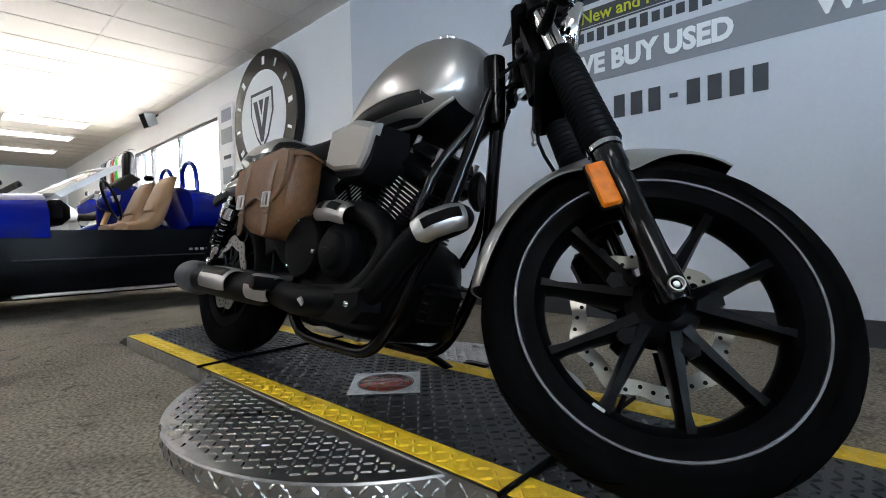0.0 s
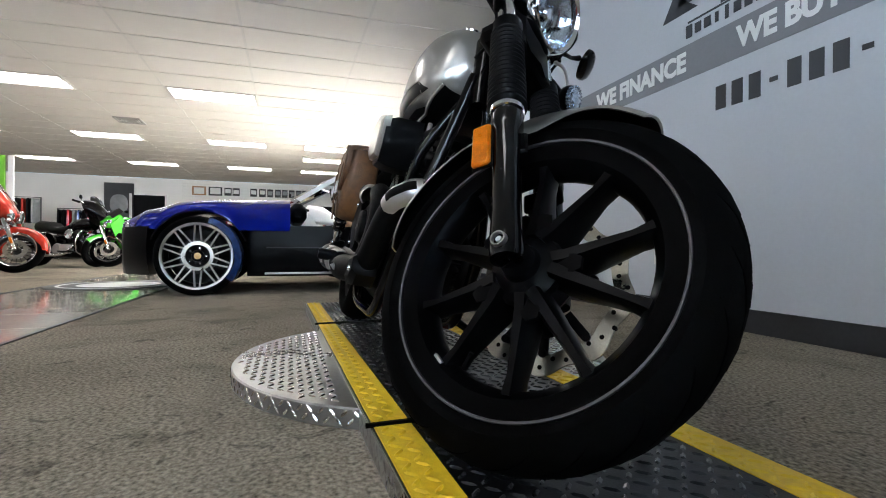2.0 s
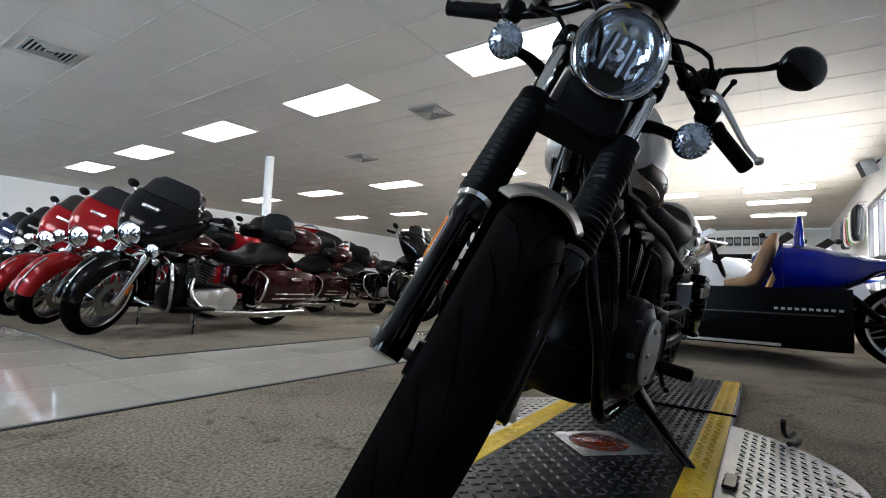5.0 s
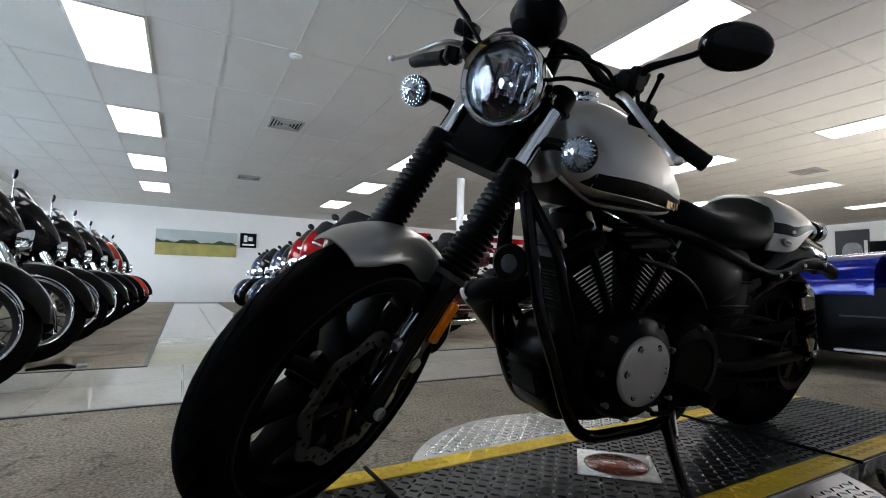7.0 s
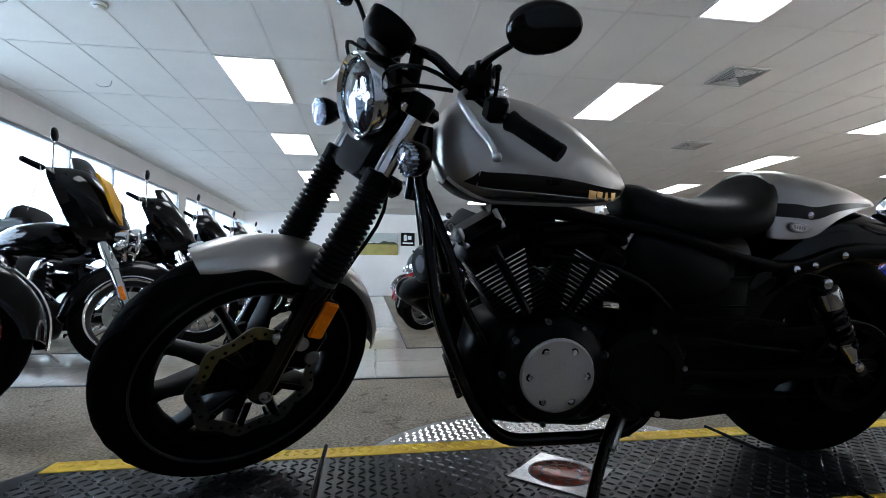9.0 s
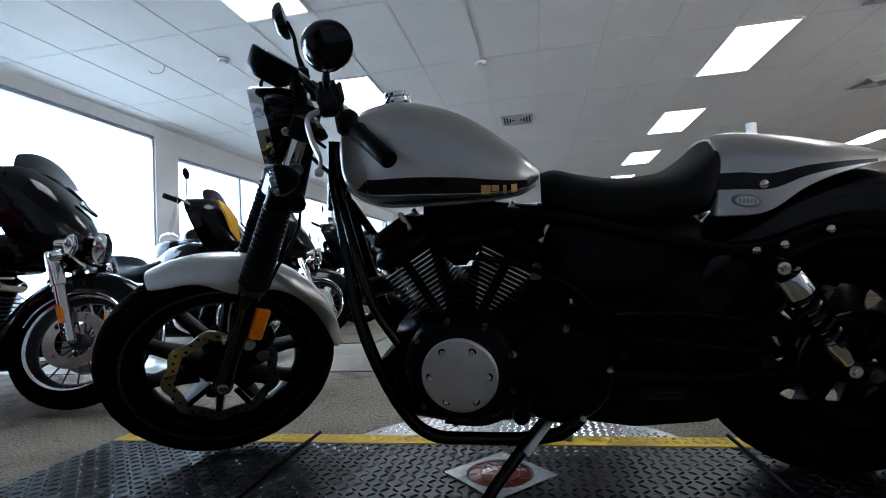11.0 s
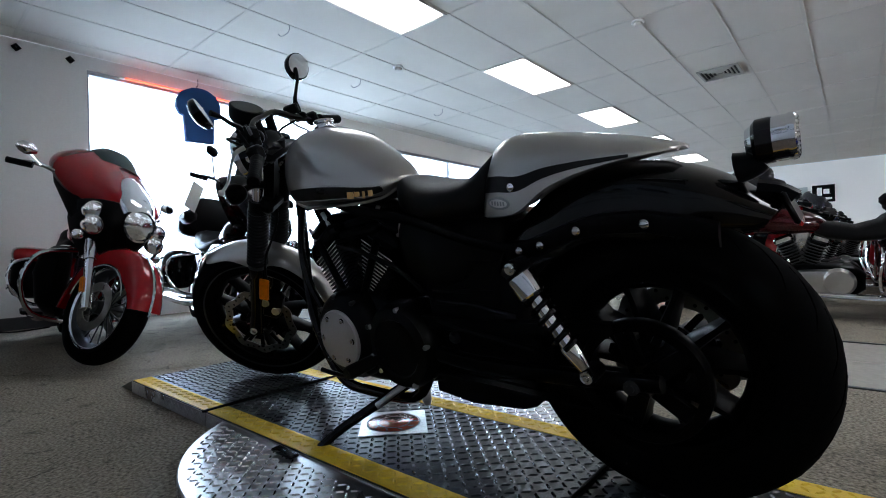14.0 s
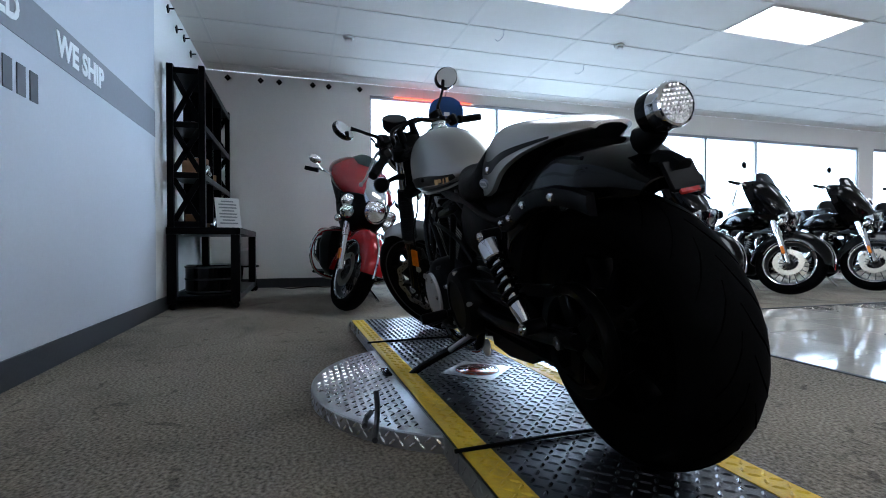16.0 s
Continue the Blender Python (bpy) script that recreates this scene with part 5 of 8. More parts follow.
for k in range(5):
    a = 2 * math.pi * k / 5 + 0.5
    bpart("cover_bolt", Mesh().lathe((-0.185 + 0.112 * math.cos(a), 0.160, 0.315 + 0.112 * math.sin(a)), (0, 1, 0), [(0.0, 0.014), (0.006, 0.013), (0.0075, 0.009), (0.0075, -0.004)], 8), ALLOY, pc)
bpart("belt_guard", Mesh().loft([[(-0.25, y, z) for y, z in ((0.118, 0.37), (0.142, 0.37), (0.142, 0.405), (0.118, 0.405))], [(-0.55, y, z) for y, z in ((0.118, 0.385), (0.142, 0.385), (0.142, 0.41), (0.118, 0.41))], [(-0.78, y, z) for y, z in ((0.118, 0.40), (0.142, 0.40), (0.142, 0.425), (0.118, 0.425))]]), MATTE, None, "black belt guard")
for za, zb in ((0.385, 0.400), (0.235, 0.215)):
    bpart("drive_belt", Mesh().loft([[(x, y, z) for y, z in ((0.098, z0), (0.122, z0), (0.122, z0 + .008), (0.098, z0 + .008))] for x, z0 in ((-0.19, za), (-0.5, (za + zb) / 2), (-0.80, zb))]), MATTE, None, "black toothed drive belt")
pul = bpart("belt_pulley", Mesh().lathe((RA.x, 0.092, RA.z), (0, 1, 0), [(0.123, 0), (0.126, 0.004), (0.126, 0.030), (0.123, 0.034), (0.104, 0.030), (0.104, 0.004), (0.123, 0)], 48), BLACK, None, "black rear belt pulley")
for k in range(5):
    a = 2 * math.pi * k / 5
    bpart("pulley_spoke", Mesh().box((RA.x + 0.070 * math.cos(a), 0.108, RA.z + 0.070 * math.sin(a)), (0.085, 0.014, 0.040), Euler((0, -a, 0)).to_matrix(), 0.004), BLACK, pul)

# dark mass behind the engine: battery box, inner fender and linkage
box = bpart("battery_box", Mesh().loft([ring_shape(x, a, b_, w, .45, 20) for x, a, b_, w in ((-0.24, 0.36, 0.66, 0.07), (-0.28, 0.33, 0.67, 0.105), (-0.42, 0.34, 0.66, 0.112), (-0.50, 0.40, 0.65, 0.105), (-0.53, 0.46, 0.63, 0.07))]), MATTE, None, "matte black battery box under the seat", sharp=50)
bpart("inner_fender", Mesh().loft([[Vector((RA.x + r * math.cos(a), y, RA.z + r * math.sin(a))) for r, y in ((0.335, -.085), (0.35, -.085), (0.35, .085), (0.335, .085))] for a in [radians(2 + 6 * k) for k in range(13)]]), MATTE, box)
bpart("pivot_plate", Mesh().loft([[(x, y, z) for x, z in ((-0.22, 0.20), (-0.30, 0.185), (-0.40, 0.262), (-0.60, 0.285), (-0.61, 0.335), (-0.50, 0.395), (-0.40, 0.45), (-0.22, 0.44))] for y in (0.055, 0.088)]), MATTE, None, "black swingarm pivot plate", sharp=30)
bpart("pivot_bolt", Mesh().lathe((-0.335, 0.088, 0.335), (0, 1, 0), [(0.0, .016), (.010, .015), (.014, .008), (.018, .004), (.018, -.004)], 14), STEELB, None)
bpart("lower_linkage", Mesh().loft([[(x, y, z) for y, z in ((0.03, zb), (0.085, zb), (0.085, zt), (0.03, zt))] for x, zb, zt in ((-0.24, .165, .235), (-0.36, .150, .235), (-0.52, .165, .232), (-0.56, .180, .225))]), MATTE, None, "black linkage under the swingarm", sharp=30)
# black plates added to block light between fender and battery box
for sy in (-1, 1):
    bpart("inner_side", Mesh().loft([[Vector((RA.x + r * math.cos(a), sy * y, RA.z + r * math.sin(a))) for r, y in ((0.30, .084), (0.30, .092), (0.395, .098), (0.395, .090))] for a in [radians(14 + 7 * k) for k in range(14)]]), MATTE, box)
for z in (0.40, 0.47, 0.545):
    bpart("box_rib", Mesh().box((-0.40, 0.113, z), (0.20, 0.006, 0.010), None, 0.002), BLACK, box)

# right covers
rc = bpart("right_case", Mesh().lathe((-0.02, -0.10, 0.335), (0, -1, 0), [(0.155, 0.0), (0.153, 0.05), (0.143, 0.068), (0.0, 0.075)], 48), MATTE, None, "black clutch case")
c1 = bpart("clutch_cover", Mesh().lathe((-0.115, -0.165, 0.378), (0, -1, 0), [(0.092, 0.0), (0.091, 0.022), (0.084, 0.032), (0.06, 0.036), (0.0, 0.038)], 44), MATTE, None, "matte black round clutch cover")
for k in range(3):
    a = 2 * math.pi * k / 3 + 1.9
    bpart("cover_bolt", Mesh().lathe((-0.115 + 0.078 * math.cos(a), -0.195, 0.378 + 0.078 * math.sin(a)), (0, -1, 0), [(0.0, 0.010), (0.006, 0.009), (0.0075, 0.006), (0.0075, -0.004)], 10), CHROME, c1)
c2 = bpart("crank_cover", Mesh().lathe((0.022, -0.165, 0.360), (0, -1, 0), [(0.078, 0.0), (0.076, 0.02), (0.062, 0.028), (0.055, 0.028), (0.05, 0.040), (0.044, 0.044), (0.0, 0.045)], 40), MATTE, None, "matte black crank cover with a raised cap")
bpart("cap_mark", Mesh().box((0.022, -0.2105, 0.36), (0.045, 0.002, 0.010), None, 0.0008), BLACK, c2)
bpart("cover_bolt", Mesh().lathe((0.062, -0.19, 0.352), (0, -1, 0), [(0.0, 0.010), (0.006, 0.009), (0.0075, 0.006), (0.0075, -0.004)], 10), CHROME, c2)

# air cleaner on the right
air = bpart("air_cleaner", Mesh().loft([[Vector((x, y, z)) for x, z in pts] for y, pts in (
    (-0.125, [(-0.045, 0.555), (0.02, 0.520), (0.11, 0.520), (0.142, 0.55), (0.158, 0.60), (0.150, 0.665), (0.06, 0.685), (-0.03, 0.665)]),
    (-0.205, [(-0.045, 0.555), (0.02, 0.520), (0.11, 0.520), (0.142, 0.55), (0.158, 0.60), (0.152, 0.660), (0.06, 0.680), (-0.03, 0.663)]),
    (-0.235, [(-0.03, 0.560), (0.025, 0.530), (0.108, 0.530), (0.136, 0.557), (0.150, 0.60), (0.146, 0.648), (0.06, 0.667), (-0.02, 0.655)]))]), MATTE, None, "wedge-shaped air cleaner with a silver cover")
bpart("air_cover", Mesh().loft([[Vector((x, y, z)) for x, z in pts] for y, pts in (
    (-0.224, [(-0.052, 0.566), (-0.01, 0.546), (0.112, 0.540), (0.136, 0.580), (0.160, 0.658), (0.07, 0.684), (-0.040, 0.668)]),
    (-0.244, [(-0.048, 0.570), (-0.008, 0.551), (0.109, 0.545), (0.131, 0.581), (0.153, 0.652), (0.07, 0.676), (-0.036, 0.662)]),
    (-0.250, [(-0.036, 0.577), (0.000, 0.559), (0.102, 0.553), (0.120, 0.584), (0.138, 0.642), (0.066, 0.664), (-0.026, 0.652)]))]), SILVER, air, "silver painted cover plate", sharp=18)

# exhaust
ex = bpart("exhaust", Mesh().tube([(0.235, -0.06, 0.50), (0.33, -0.10, 0.475), (0.368, -0.150, 0.452), (0.315, -0.200, 0.412), (0.25, -0.212, 0.350), (0.19, -0.216, 0.285), (0.10, -0.222, 0.245), (-0.05, -0.255, 0.232), (-0.22, -0.228, 0.24)], [0.026, 0.030, 0.032, 0.033, 0.034, 0.036, 0.04, 0.042, 0.040], 18), MATTE, None, "matte black two-into-one exhaust")
bpart("rear_pipe", Mesh().tube([(-0.09, -0.09, 0.50), (-0.03, -0.17, 0.487), (0.08, -0.205, 0.474), (0.175, -0.215, 0.445), (0.228, -0.216, 0.39), (0.205, -0.218, 0.325), (0.14, -0.22, 0.27), (0.07, -0.22, 0.245)], [0.026, 0.029, 0.031, 0.032, 0.032, 0.033, 0.035, 0.038], 18), MATTE, ex)
bpart("collector", Mesh().loft([[Vector((x, y, z)) for y, z in ((-0.19, zc - h), (-0.245, zc - h), (-0.262, zc - h * .5), (-0.262, zc + h * .5), (-0.245, zc + h), (-0.19, zc + h))] for x, zc, h in ((0.19, 0.255, 0.03), (0.15, 0.24, 0.048), (0.02, 0.232, 0.046), (-0.08, 0.24, 0.034))]), MATTE, ex, "boxy black collector", sharp=30)
for x, z in ((0.15, 0.238), (-0.03, 0.222)):
    bpart("collector_bolt", Mesh().lathe((x, -0.261, z), (0, -1, 0), [(0.0, 0.007), (0.006, 0.006), (0.008, 0.003), (0.0085, -0.002)], 12), CHROME, ex)


def shield(path, rad, holes, up, parent):
    """A bright half-pipe heat shield with long openings."""
    P = [Vector(p) for p in path]
    rows, N = [], 17
    fine = []
    for i in range(len(P) - 1):
        for s in range(6):
            fine.append(P[i].lerp(P[i + 1], s / 6))
    fine.append(P[-1])
    for i, p in enumerate(fine):
        d = (fine[min(i + 1, len(fine) - 1)] - fine[max(i - 1, 0)]).normalized()
        u = (Vector(up) - d * d.dot(Vector(up))).normalized()
        w = d.cross(u)
        f = i / (len(fine) - 1)
        rr = rad * (1 - 0.12 * abs(2 * f - 1) ** 4)
        rows.append([p + rr * (math.cos(t) * u + math.sin(t) * w) for t in [(-1 + 2 * k / (N - 1)) * 1.3 for k in range(N)]])
    body = part("heat_shield", Mesh().loft([r + [q + (q - c) * -0.06 for q in reversed(r)] for r, c in zip(rows, fine)]), ALLOY, bike, "satin silver heat shield with oval openings")
    for h0, h1 in holes:
        ms = Mesh()
        i0, i1 = int(h0 * (len(fine) - 1)), int(h1 * (len(fine) - 1))
        sec = rows[i0:i1 + 1]
        ks = range(N // 2 - 2, N // 2 + 3)
        ms.loft([[r[k] + (r[k] - c).normalized() * 0.0022 for k in ks] for r, c in zip(sec, fine[i0:i1 + 1])], loop=False)
        part("shield_opening", ms, MATTE, body)
    return body


sh1 = shield([(0.378, -0.142, 0.462), (0.366, -0.168, 0.453), (0.340, -0.192, 0.436), (0.308, -0.206, 0.414)], 0.0365, [(0.22, 0.78)], (0.62, -0.78, 0.22), ex)
sh2 = shield([(-0.105, -0.15, 0.487), (-0.03, -0.188, 0.484), (0.05, -0.206, 0.478), (0.135, -0.215, 0.460)], 0.036, [(0.10, 0.32), (0.39, 0.61), (0.68, 0.90)], (0.45, -0.82, 0.35), ex)
muf = bpart("muffler", Mesh().lathe((-0.20, -0.226, 0.238), (-1, 0.03, 0.03), [(0.036, 0.0), (0.040, 0.04), (0.046, 0.08), (0.049, 0.18), (0.050, 0.50), (0.050, 0.60)], 28), MATTE, None, "long matte black muffler with a grey tip")
bpart("muffler_tip", Mesh().lathe((-0.78, -0.208, 0.256), (-1, 0.03, 0.03), [(0.050, 0.0), (0.060, 0.012), (0.064, 0.03), (0.064, 0.13), (0.060, 0.155), (0.048, 0.172), (0.030, 0.180), (0.027, 0.14), (0.0, 0.14)], 28), material("grey_tip", (0.03, 0.031, 0.034), 0.5, 0.2), muf, "satin dark grey muffler end")
sh3 = shield([(-0.16, -0.235, 0.243), (-0.22, -0.236, 0.245), (-0.28, -0.236, 0.248), (-0.30, -0.236, 0.249)], 0.047, [(0.2, 0.38), (0.5, 0.8)], (0.0, -0.85, 0.5), muf)
sh4 = shield([(-0.40, -0.238, 0.25), (-0.48, -0.235, 0.253), (-0.56, -0.232, 0.255), (-0.64, -0.229, 0.257)], 0.0525, [(0.08, 0.92)], (0.0, -0.7, 0.7), muf)

# the right side sits close to the engine
for ob, d in ((air, (0, 0.045, 0.045)), (c1, (-0.030, 0.012, 0.014)), (c2, (-0.008, 0.012, 0.022)), (rc, (-0.02, 0.02, 0.01)), (ex, (0, 0.048, 0.012)), (sh1, (0, 0.046, 0.010)), (sh2, (-0.045, 0.032, 0.006)),
              (muf, (-0.045, 0.03, 0.012)), (sh3, (-0.03, 0.03, 0.012)), (sh4, (-0.06, 0.03, 0.012)), (tank, (0.010, 0, 0.010)), (cp, (0.010, 0, 0.010)), (lampr, (-0.035, 0, 0.004))):
    for o in (ob, *ob.children_recursive):
        o.data.transform(Matrix.Translation(d))

# foot controls, pegs and the side stand
for sy in (-1, 1):
    pg = bpart("footpeg", Mesh().lathe((-0.10 if sy > 0 else -0.20, sy * 0.16, 0.275), (0, sy, 0), [(0.0, 0), (0.012, 0.0), (0.013, 0.03), (0.019, 0.034), (0.020, 0.115), (0.016, 0.125), (0.0, 0.126)], 16), MATTE, None, "black rubber footpeg")
    bpart("peg_bracket", Mesh().tube([(-0.10 if sy > 0 else -0.20, sy * 0.175, 0.275), (-0.14, sy * .14, 0.25), (-0.17, sy * .12, 0.20)], [0.014, 0.014, 0.016], 8), BLACK, pg)
    bpart("pedal", Mesh().tube([(-0.10 if sy > 0 else -0.20, sy * 0.20, 0.262), (-0.02, sy * 0.23, 0.235), (0.07 if sy > 0 else 0.0, sy * 0.25, 0.25)], 0.007, 8), ALLOY if sy < 0 else BLACK, pg)
std = bpart("side_stand", Mesh().tube([(-0.16, 0.115, 0.19), (-0.10, 0.18, 0.15), (-0.01, 0.30, 0.085), (0.040, 0.41, 0.016)], [0.016, 0.015, 0.013, 0.012], 10), GLOSS, None, "black side stand, folded out")
STFOOT = Matrix.Rotation(radians(11), 3, "X")
bpart("stand_foot", Mesh().box((0.050, 0.425, 0.006 + 0.078), (0.10, 0.032, 0.010), STFOOT, 0.004), GLOSS, std)
bpart("stand_spring", Mesh().tube([(-0.17, 0.13, 0.20), (-0.10, 0.205, 0.145)], 0.009, 8), ALLOY, std)
bpart("drain_fitting", Mesh().lathe((-0.20, 0.10, 0.175), (0, 0, -1), [(0.012, 0), (0.016, 0.01), (0.014, 0.04), (0.008, 0.055), (0.0, 0.056)], 12), ALLOY, eng)
for k, pts in enumerate(([(-0.32, 0.12, 0.44), (-0.45, 0.15, 0.45), (-0.58, 0.15, 0.43)], [(-0.30, 0.13, 0.40), (-0.45, 0.16, 0.385), (-0.62, 0.16, 0.36)], [(0.05, 0.13, 0.60), (-0.08, 0.14, 0.58), (-0.20, 0.13, 0.53), (-0.28, 0.12, 0.46)])):
    bpart("hose", Mesh().tube(pts, 0.007, 8), MATTE if k else BLACK)

# --- saddlebag on the right ---
BY = -0.165
outline = [(-0.430, 0.585), (-0.36, 0.602), (-0.26, 0.618), (-0.16, 0.628), (-0.132, 0.618), (-0.128, 0.56), (-0.134, 0.49), (-0.160, 0.425), (-0.205, 0.388), (-0.27, 0.378), (-0.34, 0.390), (-0.405, 0.420), (-0.434, 0.46), (-0.438, 0.53)]
bag = thing("saddlebag", "worn brown leather saddlebag with two buckled straps", "saddlebag", bike.matrix_basis @ pose(-0.02, 0.022, 0.034))


def bag_ring(y, k):
    cx, cz = -0.28, 0.50
    return [Vector((cx + (x - cx) * k, y, cz + (z - cz) * k)) for x, z in outline]


part("pouch", Mesh().loft([bag_ring(BY, .94), bag_ring(BY - .010, 1.0), bag_ring(BY - .078, 1.0), bag_ring(BY - .094, .975), bag_ring(BY - .103, .92), bag_ring(BY - .107, .70)]), LEATHER, bag, "", 50)
flap = [(-0.436, 0.588), (-0.36, 0.606), (-0.26, 0.622), (-0.16, 0.632), (-0.128, 0.622), (-0.126, 0.575), (-0.140, 0.530), (-0.170, 0.492), (-0.205, 0.474), (-0.240, 0.480), (-0.290, 0.494), (-0.335, 0.482), (-0.370, 0.466), (-0.405, 0.476), (-0.432, 0.505), (-0.441, 0.545)]
part("flap", Mesh().loft([[Vector((-0.28 + (x + 0.28) * k, y, 0.55 + (z - 0.55) * k)) for x, z in flap] for y, k in ((BY - .100, 1.0), (BY - .1145, 1.0), (BY - .118, .985))]), LEATHER, bag, "", 45)
part("flap_edge", Mesh().tube([Vector((x, BY - .1165, z)) for x, z in flap[4:]], 0.0032, 6, 3), STRAP, bag, "dark stitched edge of the flap")
part("flap_top", Mesh().loft([[Vector((x, y, z)) for y, z in ((BY + .002, z0 - .002), (BY - .05, z0 + .012), (BY - .100, z0 + .004), (BY - .1175, z0 - .014), (BY - .100, z0 - .010), (BY - .05, z0 + .003), (BY + .002, z0 - .010))] for x, z0 in ((-0.128, 0.622), (-0.16, 0.632), (-0.26, 0.622), (-0.36, 0.606), (-0.438, 0.588))]), LEATHER, bag, "", 60)
for x in (-0.205, -0.370):
    st = part("strap", Mesh().loft([[Vector((x + dx * k + sl, BY - o - d, z)) for dx, d in ((-.0135, 0), (.0135, 0), (.0135, .0045), (-.0135, .0045))] for z, sl, o, k in ((0.612, 0.012, .112, 1), (0.55, 0.006, .119, 1), (0.49, 0.0, .1195, 1), (0.465, -0.004, .113, 1), (0.42, -0.014, .108, 1), (0.392, -0.022, .104, 1), (0.382, -0.025, .103, .4))]), STRAP, bag)
    bk = Mesh()
    for q in (-1, 1):
        bk.box((x + q * .019 - .002, BY - .1255, 0.482), (0.0055, 0.006, 0.044), None, 0.002)
        bk.box((x - .002, BY - .1255, 0.482 + q * .020), (0.043, 0.006, 0.0055), None, 0.002)
    bk.box((x - .002, BY - .1275, 0.484), (0.0045, 0.0045, 0.040), None, 0.001)
    part("buckle", bk, ALLOY, st, "dull metal buckle")
    part("strap_loop", Mesh().box((x - .008, BY - .1155, 0.447), (0.034, 0.007, 0.011), None, .002), STRAP, st)

# ---- lettering, sign and small things on the long wall ----
lettering = thing("wall_lettering", "large painted lettering and dark marks on the grey wall", "lettering", kind="structure")


def wall_at(x, z, d=0.004):
    return X3((x, WY - d, z), (1, 0, 0), (0, 0, 1))


for words, x0, x1 in (("WE FINANCE", -1.48, -0.635), ("WE BUY USED", -0.312, 0.555), ("WE SHIP", 0.855, 1.42)):
    o = writing("letters", words, 0.150, wall_at(0, 1.488, 0.0045), LETW, lettering, 0.0065)
    span = max(v.co.x for v in o.data.vertices) - min(v.co.x for v in o.data.vertices)
    o.data.transform(Matrix.Diagonal(((x1 - x0) / span, 1, 1, 1)))
    o.location.x = (x0 + x1) / 2
# the long row of figures under the band stays as plain bars
for k in range(12):
    if k in (3, 7):
        part("dash_bar", Mesh().box((-0.405 + k * 0.0968, WY - 0.002, 1.22), (0.04, 0.004, 0.022)), LETB, lettering)
    else:
        part("figure_bar", Mesh().box((-0.405 + k * 0.0968, WY - 0.002, 1.22), (0.062, 0.004, 0.125)), LETB, lettering)
# web address bars and the slanted emblem above
for k in range(22):
    w = 0.020 if k in (3, 4, 18) else 0.042
    part("address_bar", Mesh().box((-0.62 + k * 0.062, WY - 0.002, 1.66), (w, 0.004, 0.055 if k % 4 else 0.072)), LETB, lettering)
part("address_rule", Mesh().box((0.05, WY - 0.0015, 1.712), (1.36, 0.003, 0.010)), LETB, lettering)
o = writing("slogan", "New and Pre-Owned", 0.10, wall_at(0.17, 1.77, 0.006), LETY, lettering, 0.001, 0.95)
part("slogan_band", Mesh().box((0.14, WY - 0.0015, 1.77), (1.10, 0.003, 0.095)), LETB, lettering)
for k, (x, w, h) in enumerate(((-0.62, 0.16, 0.30), (-0.40, 0.15, 0.26), (-0.20, 0.15, 0.26), (0.0, 0.14, 0.26), (0.2, 0.15, 0.26), (0.42, 0.15, 0.26))):
    m = X3((x, WY - 0.003, 1.98), (1, 0, 0), (0.35, 0, 1))
    part("emblem_shape", Mesh().plate([(-w / 2, -h / 2), (w / 2, -h / 2), (w / 2 + .06, h / 2), (-w / 2 + .06, h / 2)], 0.004, wall_at(x, 1.98, 0.003)), LETB, lettering)
    part("emblem_fill", Mesh().plate([(-w / 2 + .03, -h / 2 + .03), (w / 2 - .02, -h / 2 + .03), (w / 2 + .03, h / 2 - .03), (-w / 2 + .07, h / 2 - .03)], 0.004, wall_at(x, 1.98, 0.0055)), LETW if k % 2 else NAVY, lettering)
part("emblem_tail", Mesh().plate([(-0.16, -0.20), (0.10, -0.20), (0.02, -0.14), (0.0, 0.05)], 0.004, wall_at(-0.66, 1.98, 0.003)), LETB, lettering)

# round sign
sign = thing("round_sign", "round black and white shield sign on the white wall", "sign", X3((-4.08, WY - 0.055, 1.88), (1, 0, 0), (0, 0, 1)))
SR = 0.75
part("backing", Mesh().lathe((0, 0, 0), (0, 0, 1), [(0.0, -0.05), (SR - 0.01, -0.05), (SR, -0.04), (SR, 0.04), (SR - 0.01, 0.05), (0.0, 0.05)], 72), GLOSS, sign, "thick black disc")
part("field", Mesh().lathe((0, 0, 0.051), (0, 0, 1), [(0.0, 0.003), (SR * .70, 0.003), (SR * .705, 0)], 72), LETW, sign, "white field")
for k in range(13):
    a = radians(-65 - k * 310 / 12 - 90 + 240)
    part("ring_mark", Mesh().box((SR * .84 * math.cos(a), SR * .84 * math.sin(a), 0.053), (0.030 if k % 3 else 0.055, 0.085, 0.004), Euler((0, 0, a - math.pi / 2)).to_matrix()), LETW, sign)
shieldo = [(-0.26, 0.30), (0.26, 0.30), (0.27, 0.05), (0.14, -0.22), (0, -0.36), (-0.14, -0.22), (-0.27, 0.05)]
part("shield", Mesh().plate(shieldo, 0.004, Matrix.Translation((0, 0, 0.057))), LETB, sign, "dark shield")
part("shield_field", Mesh().plate([(x * .88, y * .88) for x, y in shieldo], 0.004, Matrix.Translation((0, 0, 0.0605))), LETW, sign)
part("chevron", Mesh().plate([(-0.19, 0.20), (-0.10, 0.20), (0, -0.12), (0.10, 0.20), (0.19, 0.20), (0.03, -0.27), (-0.03, -0.27)], 0.004, Matrix.Translation((0, 0, 0.064))), LETB, sign)
part("wedge", Mesh().plate([(-0.055, 0.20), (0.055, 0.20), (0, 0.03)], 0.004, Matrix.Translation((0, 0, 0.0645))), LETB, sign)

